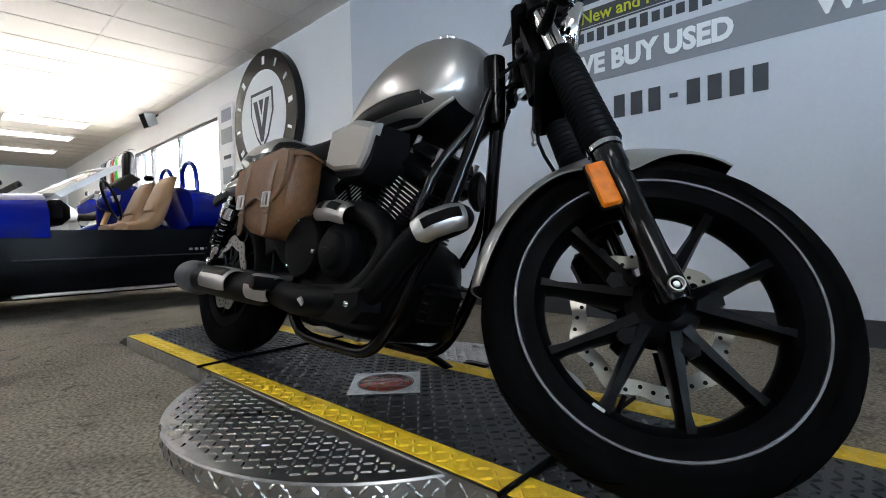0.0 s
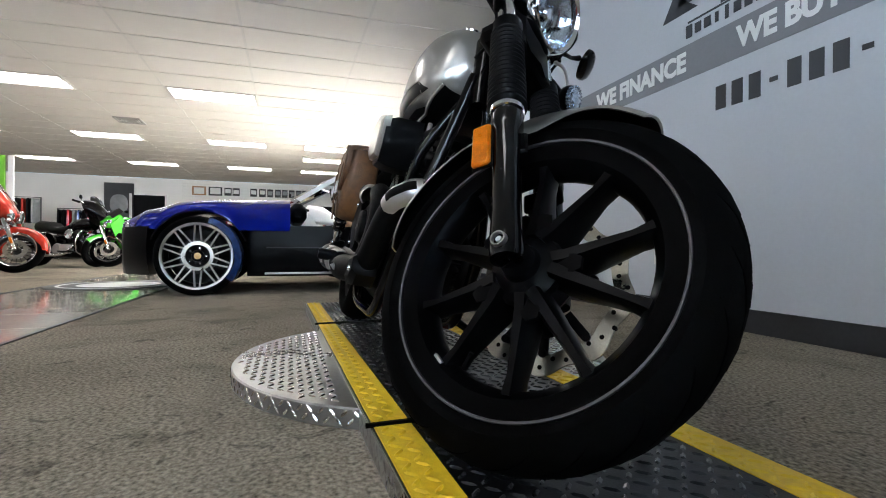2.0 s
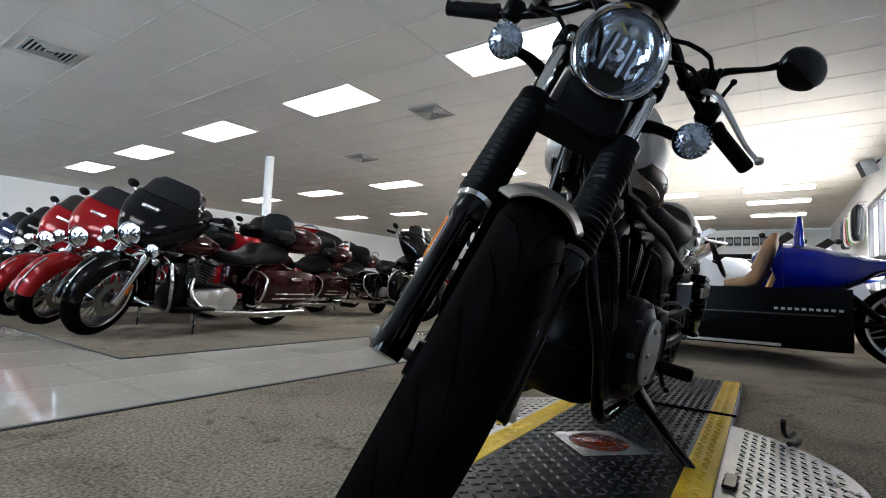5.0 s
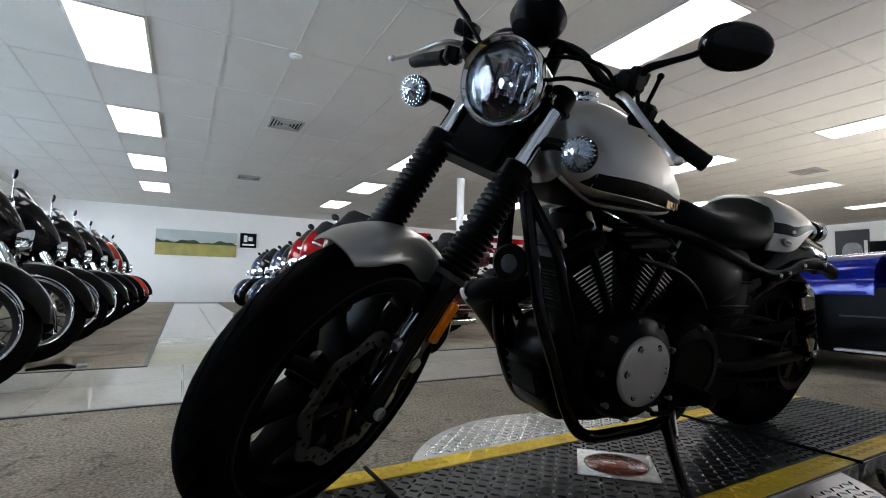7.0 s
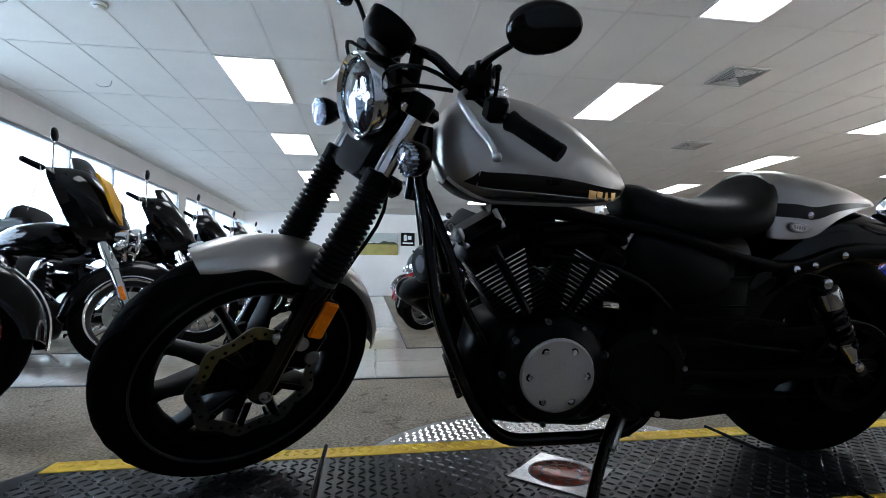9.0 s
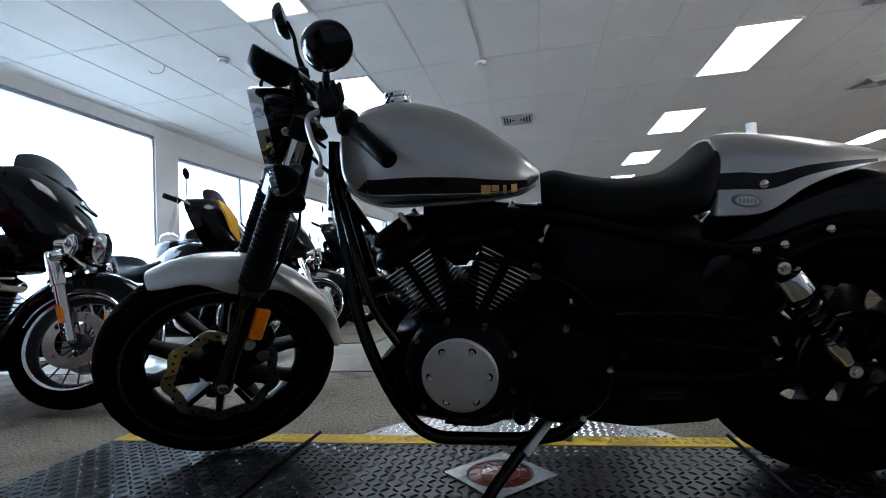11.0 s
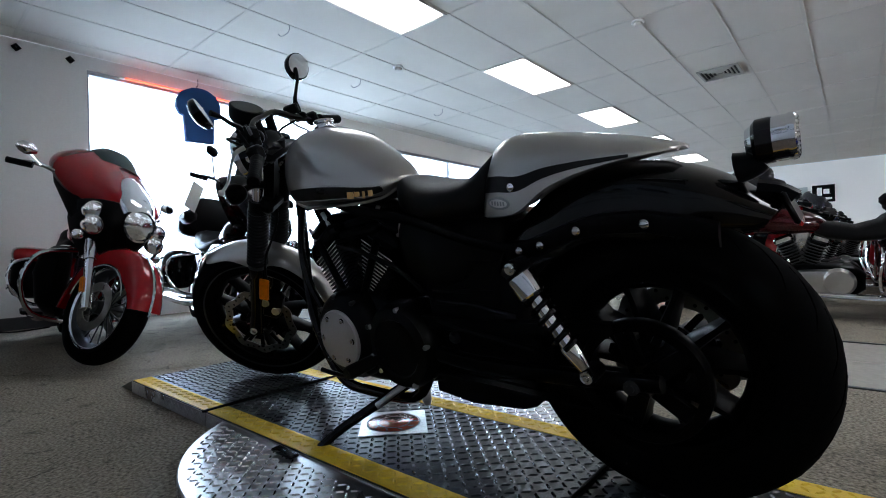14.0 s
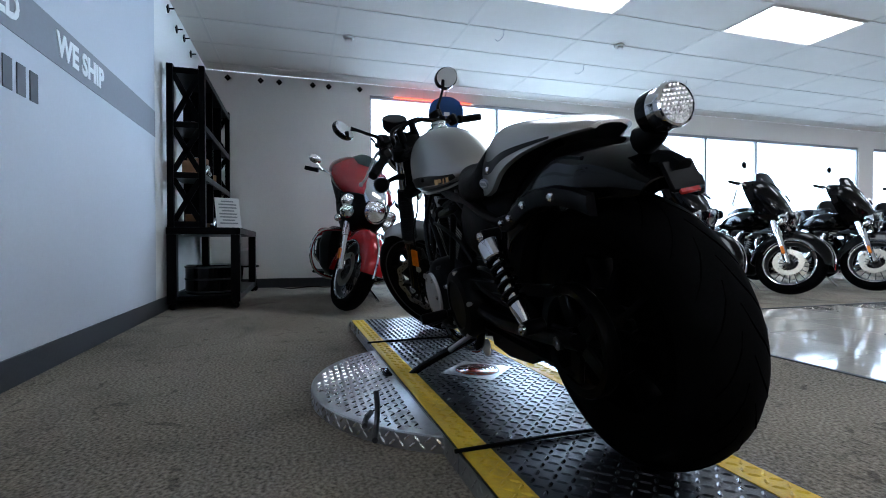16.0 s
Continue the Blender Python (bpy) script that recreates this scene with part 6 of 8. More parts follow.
out = thing("wall_outlet", "white plastic wall outlet on the grey wall", "outlet", pose(-0.843, WY - 0.004, 0.375))
part("cover", Mesh().box((0, 0, 0), (0.072, 0.008, 0.115), None, 0.003), WHITE, out)
for s in (-1, 1):
    part("socket", Mesh().box((0, -0.004, s * 0.024), (0.034, 0.004, 0.030), None, 0.0015), CARD, out)
for x, z, w, h in ((-2.95, 1.25, 0.075, 0.115), (-2.78, 1.29, 0.06, 0.09), (-3.14, 1.23, 0.06, 0.09)):
    th = thing("wall_switch", "small white wall plate on the white wall", "switch", pose(x, WY - 0.006, z))
    part("plate", Mesh().box((0, 0, 0), (w, 0.012, h), None, 0.003), WHITE, th)
    part("toggle", Mesh().box((0, -0.008, 0), (w * .4, 0.006, h * .35), None, 0.002), GREYP, th)

# hooks high on the end wall and by the shelf
for y in (1.44, 1.06, 0.84, 0.43, 0.23, -0.17):
    hk = thing("wall_hook", "small black diamond-shaped wall hook", "hook", pose(EX - 0.006, y + 0.05, 2.60), group="wall hooks")
    part("plate", Mesh().box((0, 0, 0), (0.012, 0.058, 0.058), Euler((radians(45), 0, 0)).to_matrix(), 0.004), BLACK, hk)
    part("peg", Mesh().cyl((-0.005, 0, 0), (-0.045, 0, 0.005), 0.007, n=8, bev=0.002), BLACK, hk)
for x, z in ((2.85, 2.58), (3.15, 2.53), (3.45, 2.57), (3.75, 2.53)):
    hk = thing("wall_hook", "small black diamond-shaped wall hook", "hook", pose(x, WY - 0.004, z), group="wall hooks")
    part("plate", Mesh().box((0, 0, 0), (0.058, 0.012, 0.058), Euler((0, radians(45), 0)).to_matrix(), 0.004), BLACK, hk)
    part("peg", Mesh().cyl((0, -0.005, 0), (0, -0.05, 0.005), 0.007, n=8, bev=0.002), BLACK, hk)

spk = thing("wall_speaker", "small grey loudspeaker on a wall bracket", "speaker", pose(-8.0, WY - 0.16, 2.55, 20, 0, 10))
part("cabinet", Mesh().loft([[(-.09, -.09, -.12), (.09, -.09, -.12), (.09, -.09, .12), (-.09, -.09, .12)], [(-.06, .09, -.09), (.06, .09, -.09), (.06, .09, .09), (-.06, .09, .09)]]), GREYP, spk)
part("grille", Mesh().box((0, -0.093, 0), (0.16, 0.008, 0.22), None, 0.003), BLACK, spk)
part("bracket", Mesh().cyl((0, 0.08, 0.02), (0, 0.18, 0.06), 0.012, n=8), BLACK, spk)


# ---- black steel shelf and bench in the corner ----
shelf = thing("shelf_unit", "tall black steel shelf unit with X-braced side, half full", "shelf", pose(2.66, 1.41, 0))
SW, SD, SH = 1.50, 0.29, 2.05


def xbrace(x, z0, z1):
    ms = Mesh()
    for y0, y1 in ((0.045, SD - 0.045), (SD - 0.045, 0.045)):
        a, b = Vector((x, y0, z0)), Vector((x, y1, z1))
        d = b - a
        ms.box((a + b) / 2, (0.012, 0.045, d.length), Euler((-math.atan2(d.y, d.z), 0, 0)).to_matrix(), 0.003)
    return ms


for x in (0.01, SW - 0.01):
    for y in (0.025, SD - 0.025):
        part("post", Mesh().box((x, y, SH / 2 + 0.345), (0.05, 0.05, SH - 0.69), None, 0.004), BLACK, shelf)
    for z0, z1 in ((0.74, 1.10), (1.16, 1.52), (1.58, 1.98)):
        part("side_brace", xbrace(x, z0, z1), BLACK, shelf)
    for z in (0.72, 1.13, 1.55, 2.0):
        part("side_rail", Mesh().box((x, SD / 2, z), (0.03, SD - 0.1, 0.05), None, 0.004), BLACK, shelf)
for z in (1.13, 1.55, 2.0):
    part("shelf_board", Mesh().box((SW / 2, SD / 2, z), (SW - 0.05, SD - 0.02, 0.03), None, 0.004), BLACK, shelf)
    part("front_rail", Mesh().box((SW / 2, 0.008, z - 0.012), (SW - 0.07, 0.014, 0.055), None, 0.003), BLACK, shelf)
for x in (0.5, 1.0):
    part("divider", Mesh().box((x, SD / 2, 1.36), (0.018, SD - 0.04, 1.22), None, 0.003), BLACK, shelf)
bench = thing("work_bench", "low black steel bench with a lower tray, below the shelf unit", "bench", pose(2.64, 1.14, 0))
BW, BD, BH = 1.56, 0.57, 0.695
part("bench_top", Mesh().box((BW / 2, BD / 2, BH - 0.03), (BW, BD, 0.06), None, 0.005), BLACK, bench)
for x in (0.04, BW - 0.04):
    for y in (0.04, BD - 0.04):
        part("leg", Mesh().box((x, y, 0.345), (0.075, 0.075, 0.58), None, 0.005), BLACK, bench)
        part("caster", Mesh().lathe((x - 0.012, y, 0.028), (1, 0, 0), [(0.004, 0), (0.026, 0.002), (0.028, 0.012), (0.026, 0.024), (0.004, 0.026)], 16), RUBBER, bench)
part("lower_tray", Mesh().box((BW / 2, BD / 2, 0.10), (BW - 0.04, BD - 0.04, 0.03), None, 0.004), BLACK, bench)
for y in (0.02, BD - 0.02):
    part("tray_lip", Mesh().box((BW / 2, y, 0.085), (BW - 0.1, 0.012, 0.06), None, 0.003), BLACK, bench)

crate = thing("tool_drum", "low black round drum with chrome trim on the bench tray", "drum", pose(2.94, 1.41, 0.117))
part("body", Mesh().lathe((0, 0, 0), (0, 0, 1), [(0.0, 0), (0.20, 0.0), (0.215, 0.012), (0.215, 0.24), (0.20, 0.255), (0.0, 0.26)], 40), GLOSS, crate)
for z in (0.02, 0.13, 0.235):
    part("hoop", Mesh().lathe((0, 0, z), (0, 0, 1), [(0.2155, -0.008), (0.220, -0.004), (0.220, 0.004), (0.2155, 0.008)], 40), STEELB, crate)
helmet = thing("white_jar", "round white plastic jar on a small black stool", "jar", pose(4.30, 1.24, 0.30))
part("jar_body", Mesh().lathe((0, 0, 0), (0, 0, 1), [(0.0, 0), (.07, 0), (.098, .03), (.105, .10), (.09, .17), (.05, .20), (0.0, .205)], 28), WHITE, helmet)
stool = thing("small_stool", "small black metal stool beside the bench", "stool", pose(4.30, 1.24, 0))
part("stool_top", Mesh().lathe((0, 0, .28), (0, 0, 1), [(0.0, 0), (.12, 0), (.125, .01), (.12, .02), (0.0, .02)], 24), BLACK, stool)
for k in range(4):
    a = math.pi / 4 + math.pi / 2 * k
    part("stool_leg", Mesh().cyl((.13 * math.cos(a), .13 * math.sin(a), 0), (.09 * math.cos(a), .09 * math.sin(a), .285), .010, n=8), BLACK, stool)
card = thing("price_card", "white printed card leaning on the bench", "card", pose(3.0, 1.27, 0.70, -14, 0, -62))
part("sheet", Mesh().box((0, 0, 0.145), (0.22, 0.006, 0.29), None, 0.001), CARD, card)
for k in range(8):
    part("print_bar", Mesh().box((0.0, -0.0045, 0.255 - k * 0.03), (0.16 if k % 3 else 0.11, 0.003, 0.012)), GREYP, card)
for x, z, s in ((3.05, 0.695, (0.10, 0.12, 0.12)), (3.5, 0.695, (0.16, 0.14, 0.18)), (2.98, 1.146, (0.14, 0.14, 0.12)), (3.3, 1.146, (0.12, 0.16, 0.20)), (3.75, 1.146, (0.2, 0.16, 0.1)), (3.2, 1.566, (0.16, 0.12, 0.08)), (3.6, 1.566, (0.14, 0.14, 0.16))):
    bx = thing("parts_box", "small carton of parts on the shelf", "box", pose(x - 0.16, 1.55, z, 0, 0, 12 * math.sin(x * 9)))
    part("carton", Mesh().box((0, 0, s[2] / 2), s, None, 0.004), material("carton_brown", (0.24, 0.13, 0.06), 0.8) if "carton_brown" not in bpy.data.materials else bpy.data.materials["carton_brown"], bx)
    part("lid_tape", Mesh().box((0, 0, s[2] + 0.001), (s[0] * .98, 0.03, 0.002)), CARD, bx)
for x, z in ((3.05, 1.146), (3.45, 0.695)):
    pt = thing("chrome_part", "polished metal motorcycle part on the shelf", "motor part", pose(x - 0.16, 1.45, z))
    part("body", Mesh().tube([(-0.08, 0, 0.03), (-0.02, 0, 0.07), (0.05, 0, 0.09), (0.09, 0, 0.05)], [0.02, 0.032, 0.03, 0.02], 12), CHROME, pt)
    part("flange", Mesh().lathe((0.095, 0, 0.045), (1, 0, -0.4), [(0.0, 0), (0.035, 0.0), (0.035, 0.01), (0.0, 0.01)], 16), CHROME, pt)
cable_floor = solid("floor_cable", Mesh().tube([(4.55, 0.9, 0.008), (4.35, 0.75, 0.008), (4.3, 0.5, 0.03), (4.4, 0.35, 0.008), (4.5, 0.1, 0.008)], 0.006, 7), BLACK, "thin black cable lying by the end wall", "cable")

# ---- things on the ceiling ----
for x, y in ((0.0, -5.48), (0.04, -9.2), (-4.4, -5.5), (-8.4, -3.2), (-3.2, -3.1)):
    vt = thing("ceiling_vent", "square white metal ceiling vent", "vent", pose(x, y, CZ - 0.006), group="ceiling vents")
    for s in (-1, 1):
        part("frame", Mesh().box((s * 0.20, 0, 0), (0.03, 0.43, 0.018), None, 0.004), VENT, vt)
        part("frame", Mesh().box((0, s * 0.20, 0), (0.37, 0.03, 0.018), None, 0.004), VENT, vt)
    for k in range(4):
        r = 0.155 - 0.04 * k
        for s in (-1, 1):
            part("slat", Mesh().box((s * r, 0, -0.004), (0.012, 2 * r + .012, 0.014), Euler((0, s * 0.6, 0)).to_matrix()), VENT, vt)
            part("slat", Mesh().box((0, s * r, -0.004), (2 * r + .012, 0.012, 0.014), Euler((-s * 0.6, 0, 0)).to_matrix()), VENT, vt)
    part("backing", Mesh().box((0, 0, 0.010), (0.37, 0.37, 0.006)), MATTE, vt)
for x, y in ((0.28, -3.45), (2.61, -2.65), (3.23, 0.16)):
    sd = thing("smoke_detector", "small round white smoke detector", "smoke detector", pose(x, y, CZ), group="smoke detectors")
    part("base", Mesh().lathe((0, 0, 0), (0, 0, -1), [(0.0, 0), (0.055, 0.0), (0.058, 0.012), (0.05, 0.018), (0.0, 0.018)], 24), WHITE, sd)
    part("head", Mesh().lathe((0, 0, -0.018), (0, 0, -1), [(0.04, 0), (0.042, 0.014), (0.03, 0.026), (0.0, 0.028)], 24), GRID, sd)
for x, y in ((2.6, -1.3), (3.2, -2.6), (3.3, -4.2)):
    wr = thing("ceiling_wire", "bent thin wire hook hanging from the ceiling", "wire", pose(x, y, CZ))
    part("wire", Mesh().tube([(0, 0, 0.0), (0.02, 0, -0.06), (0.10, 0.02, -0.08), (0.14, 0.03, -0.05)], 0.003, 6), GREYP, wr)
col = thing("round_column", "slim white round steel column", "column", pose(-3.6, -7.0, 0), kind="structure")
part("shaft", Mesh().cyl((0, 0, 0), (0, 0, CZ), 0.075, n=28), WHITE, col)
part("collar", Mesh().lathe((0, 0, 0), (0, 0, 1), [(0.076, 0), (0.11, 0), (0.11, 0.02), (0.076, 0.03)], 28), WHITE, col)
copy_thing(col, pose(-11.2, -7.0, 0))
# shirt and red lit tube at the window
sh = thing("hanging_shirt", "dark blue shirt hung high in the shop window", "shirt", pose(EX - 0.10, -1.29, 2.25))
part("body", Mesh().loft([[(d, y, z) for y, z in ((-0.16, -0.30), (0.15, -0.31), (0.165, -0.02), (0.21, -0.01), (0.245, 0.06), (0.24, 0.16), (0.19, 0.25), (0.08, 0.31), (0.03, 0.32), (-0.05, 0.32), (-0.10, 0.31), (-0.19, 0.26), (-0.24, 0.17), (-0.245, 0.07), (-0.22, 0.0), (-0.17, -0.01))] for d in (-0.03, 0.03)]), material("blue_cloth", (0.012, 0.05, 0.16), 0.9, bump=0.3), sh)
part("print", Mesh().box((-0.033, 0.0, 0.08), (0.004, 0.08, 0.05)), CARD, sh)
part("hanger", Mesh().tube([(0, 0, 0.31), (0, 0.015, 0.34), (0, 0, 0.36), (0, 0, CZ - 2.25)], 0.004, 6), STEELB, sh)
tube = thing("neon_tube", "thin red lit tube along the top of the window", "neon", pose(EX - 0.05, -1.12, 2.52))
part("glass_tube", Mesh().cyl((0, -0.55, 0), (0, 0.55, 0), 0.012, n=10), material("red_neon", (0.8, 0.05, 0.02), 0.4, emit=(1.0, 0.08, 0.03), emit_strength=4.0), tube)
part("end_cap", Mesh().cyl((0, 0.55, 0), (0, 0.60, 0), 0.016, n=10), WHITE, tube)
part("end_cap", Mesh().cyl((0, -0.60, 0), (0, -0.55, 0), 0.016, n=10), WHITE, tube)


# ---- other motorcycles in the showroom ----
def spoked_wheel(root, c, R, w, rim_mat, spokes, name, tread=RUBBER):
    h = w / 2
    whl = part(name, Mesh().lathe(c, (0, 1, 0), [(R * .70, -h * .7), (R * .73, -h * .75), (R * .72, -h * .5), (R * .66, -h * .3), (R * .66, h * .3), (R * .72, h * .5), (R * .73, h * .75), (R * .70, h * .7), (R * .64, h * .25), (R * .64, -h * .25), (R * .70, -h * .7)], 36), rim_mat, root)
    part("tyre", Mesh().lathe(c, (0, 1, 0), [(R * .70, -h * .6), (R * .76, -h * .9), (R * .86, -h), (R * .95, -h * .8), (R, -h * .25), (R, h * .25), (R * .95, h * .8), (R * .86, h), (R * .76, h * .9), (R * .70, h * .6)], 40), tread, whl, "", 60)
    part("hub", Mesh().lathe(c, (0, 1, 0), [(0.01, -h * 1.2), (0.035, -h * 1.2), (0.045, -h * .5), (0.035, 0), (0.045, h * .5), (0.035, h * 1.2), (0.01, h * 1.2)], 20), rim_mat, whl)
    for k in range(spokes):
        a = 2 * math.pi * k / spokes
        d = Vector((math.cos(a), 0, math.sin(a)))
        part("spoke", Mesh().cyl(Vector(c) + d * .03, Vector(c) + d * R * .67, 0.009 if spokes < 15 else 0.004, 0.007 if spokes < 15 else 0.004, 6), rim_mat, whl)
    for s in (-1, 1):
        part("brake_disc", Mesh().lathe((c[0], s * (h + 0.012), c[2]), (0, 1, 0), [(R * .28, -.002), (R * .44, -.002), (R * .44, .002), (R * .28, .002), (R * .28, -.002)], 28), DISC, whl)
    return whl


def arc_fender(c, R, w, a0, a1, n=18):
    rows = []
    for k in range(n):
        a = a0 + (a1 - a0) * k / (n - 1)
        ring = [Vector((c[0] + (R - 0.05 * abs(u) ** 3) * math.cos(a), u * w, c[2] + (R - 0.05 * abs(u) ** 3) * math.sin(a))) for u in [-1 + j / 5 for j in range(11)]]
        rows.append(ring + [p - Vector((math.cos(a), 0, math.sin(a))) * .006 for p in reversed(ring)])
    return Mesh().loft(rows)


def deep_fender(c, R, w, deep, a0, a1, n=22):
    """A valanced fender that comes down over the sides of the tyre."""
    rows = []
    for k in range(n):
        a = a0 + (a1 - a0) * k / (n - 1)
        e = min(1, 0.45 + 3.0 * min(k, n - 1 - k) / (n - 1))
        ring = []
        for j in range(13):
            t = -math.pi / 2 + math.pi * j / 12
            r = R - deep * e * (1 - max(0.0, math.cos(t)) ** .6)
            ring.append(Vector((c[0] + r * math.cos(a), w * abs(math.sin(t)) ** .7 * (1 if t > 0 else -1), c[2] + r * math.sin(a))))
        rows.append(ring + [p - Vector((math.cos(a), 0, math.sin(a))) * .006 for p in reversed(ring)])
    return Mesh().loft(rows)


def cowl_shell(levels, thick, n=17):
    """A fairing swept up through levels of height, nose, side and half width."""
    rings = []
    for z, xf, xb, w in levels:
        us = [-1 + 2 * j / (n - 1) for j in range(n)]
        outer = [Vector((xf - (xf - xb) * abs(u) ** 2.2, w * math.sin(u * math.pi / 2), z - .03 * abs(u) ** 3)) for u in us]
        inner = [Vector((xf - thick - (xf - xb) * abs(u) ** 2.2, w * .94 * math.sin(u * math.pi / 2), z - .03 * abs(u) ** 3)) for u in reversed(us)]
        rings.append(outer + inner)
    return Mesh().loft(rings)


def smooth_levels(levels, steps=3):
    out = []
    for i in range(len(levels) - 1):
        a, b, c, d = levels[max(i - 1, 0)], levels[i], levels[i + 1], levels[min(i + 2, len(levels) - 1)]
        for s in range(steps):
            t = s / steps
            out.append(tuple(0.5 * (2 * q + (r - p) * t + (2 * p - 5 * q + 4 * r - u) * t * t + (3 * q - p - 3 * r + u) * t ** 3) for p, q, r, u in zip(a, b, c, d)))
    return out + [levels[-1]]


def round_lamp(t, p, r, name):
    lm = part(name, Mesh().lathe(p, (1, 0, 0), [(0.0, -r * 1.2), (r * .7, -r), (r * .95, -.02), (r, 0), (r * 1.04, r * .1), (r * .92, r * .15)], 24), CHROME, t)
    part("lamp_lens", Mesh().lathe(p, (1, 0, 0), [(r * .91, r * .06), (r * .5, r * .17), (0.0, r * .22)], 24), REFLECT, lm)
    return lm


def touring_bike(label, paint, fair, style="batwing", pack=True, tag=False, flash=None, lock=30, group="showroom motorcycles", blade=None):
    """A large touring motorcycle, upright, its front towards +x."""
    t = thing("touring_motorcycle", label, "motorcycle", group=group)
    F, Rr = (0.83, 0, 0.325), (-0.80, 0, 0.315)
    for c, R, w, nm in ((F, 0.325, 0.13, "front_wheel"), (Rr, 0.315, 0.15, "rear_wheel")):
        whl = spoked_wheel(t, c, R, w, STEELB, 18, nm)
        for s in (-1, 1):
            part("rim_line", Mesh().lathe(c, (0, 1, 0), [(R * .705, s * w * .385), (R * .715, s * (w * .385 + .004)), (R * .745, s * (w * .41 + .004)), (R * .755, s * w * .41)], 40), CHROME, whl, "bright rim edge")
    fen = part("front_fender", deep_fender(F, 0.372, 0.092, 0.115, radians(4), radians(188)), blade or paint, t, "", 60)
    part("fender_trim", Mesh().tube([(F[0] + .378 * math.cos(a), 0, F[2] + .378 * math.sin(a)) for a in [radians(0 + 20 * k) for k in range(4)]], 0.008, 6), CHROME, fen)
    for s in (-1, 1):
        part("fender_edge", Mesh().tube([(F[0] + .243 * math.cos(a), s * .094, F[2] + .243 * math.sin(a)) for a in [radians(20 + 15 * k) for k in range(11)]], 0.005, 6), CHROME, fen)
    part("rear_fender", deep_fender(Rr, 0.36, 0.11, 0.12, radians(20), radians(178)), paint, t, "", 60)
    for s in (-1, 1):
        leg_ = part("fork_leg", Mesh().cyl((0.84, s * .118, 0.30), (0.70, s * .118, 0.58), 0.030, n=14, bev=.004), CHROME, t)
        part("fork_cover", Mesh().cyl((0.70, s * .118, 0.58), (0.585, s * .118, 0.80), 0.036, n=14), CHROME, leg_)
        part("fork_reflector", Mesh().box((0.775, s * .155, 0.43), (0.03, 0.01, 0.09), Matrix.Rotation(radians(-27), 3, "Y"), .003), AMBER, leg_)
        part("crash_bar", Mesh().tube([(0.42, s * .10, 0.66), (0.47, s * .30, 0.62), (0.48, s * .37, 0.45), (0.44, s * .30, 0.26), (0.36, s * .10, 0.20)], 0.014, 8), CHROME, t)
        part("leg_shield", Mesh().loft([[Vector((xc + .03 * math.cos(a) - .08 * abs(math.sin(a)), s * (.13 + wd + wd * math.sin(a)), z)) for a in [2 * math.pi * k / 14 for k in range(14)]] for z, xc, wd in ((.24, .38, .05), (.32, .42, .08), (.50, .43, .095), (.62, .41, .085), (.68, .38, .05))]), fair if style == "batwing" else BLACK, t, "painted leg shield", 60)
        part("footboard", Mesh().box((0.20, s * .29, 0.25), (0.32, 0.11, 0.022), None, .008), MATTE, t)
        part("exhaust", Mesh().tube([(0.16, s * .12, 0.48), (0.20, s * .19, 0.36), (0.05, s * .22, 0.22), (-0.35, s * .25, 0.19), (-1.02, s * .27, 0.20)], [.026, .028, .03, .042, .045], 12), CHROME, t)
        round_lamp(t, (0.735, s * .20, 0.775), .055, "aux_lamp")
        part("turn_signal", Mesh().ball((0.715, s * .245, 0.70), 0.032, 10), CHROME, t)
        bg = part("saddlebag", Mesh().loft([ring_shape2(x, s, a, b, c) for x, a, b, c in ((-0.42, .36, .60, .06), (-0.47, .30, .64, .12), (-0.75, .28, .655, .135), (-1.02, .31, .62, .12), (-1.10, .38, .58, .06))]), BLACK if style == "tall" else paint, t, "hard saddlebag", 55)
        if style == "tall":
            part("bag_lid", Mesh().loft([ring_shape2(x, s, a, b, c) for x, a, b, c in ((-0.40, .575, .63, .06), (-0.45, .56, .665, .125), (-0.75, .56, .685, .142), (-1.03, .56, .655, .128), (-1.12, .57, .62, .06))]), paint, bg, "painted lid", 55)
        part("bag_trim", Mesh().box((-0.76, s * .425, 0.36), (0.56, 0.012, 0.014), None, .004), CHROME, bg)
        part("bag_trim", Mesh().box((-0.76, s * .428, 0.41), (0.50, 0.012, 0.012), None, .004), CHROME, bg)
        part("bag_latch", Mesh().box((-0.76, s * .425, 0.56), (0.12, 0.012, 0.03), None, .004), CHROME, bg)
        part("bag_guard", Mesh().tube([(-0.40, s * .18, .62), (-0.40, s * .40, .56), (-0.38, s * .42, .40), (-0.40, s * .30, .27), (-0.42, s * .15, .25)], .012, 8), CHROME, t)
        part("hand_grip", Mesh().cyl((0.28, s * .40, 1.06), (0.20, s * .50, 1.05), 0.019, n=12, bev=.003), MATTE, t)
        part("mirror_stem", Mesh().cyl((0.32, s * .38, 1.07), (0.30, s * .46, 1.24 if tag else 1.12), 0.006, n=6), CHROME, t)
        part("mirror_head", Mesh().ball((0.30, s * .47, 1.26 if tag else 1.14), 0.06, 10, (0.3, 1, .65)), BLACK if style == "batwing" else CHROME, t)
    part("handlebar", Mesh().tube([(0.22, .48, 1.05), (0.30, .36, 1.08), (0.42, .14, 1.02), (0.43, 0, .98), (0.42, -.14, 1.02), (0.30, -.36, 1.08), (0.22, -.48, 1.05)], 0.0125, 8), CHROME, t)
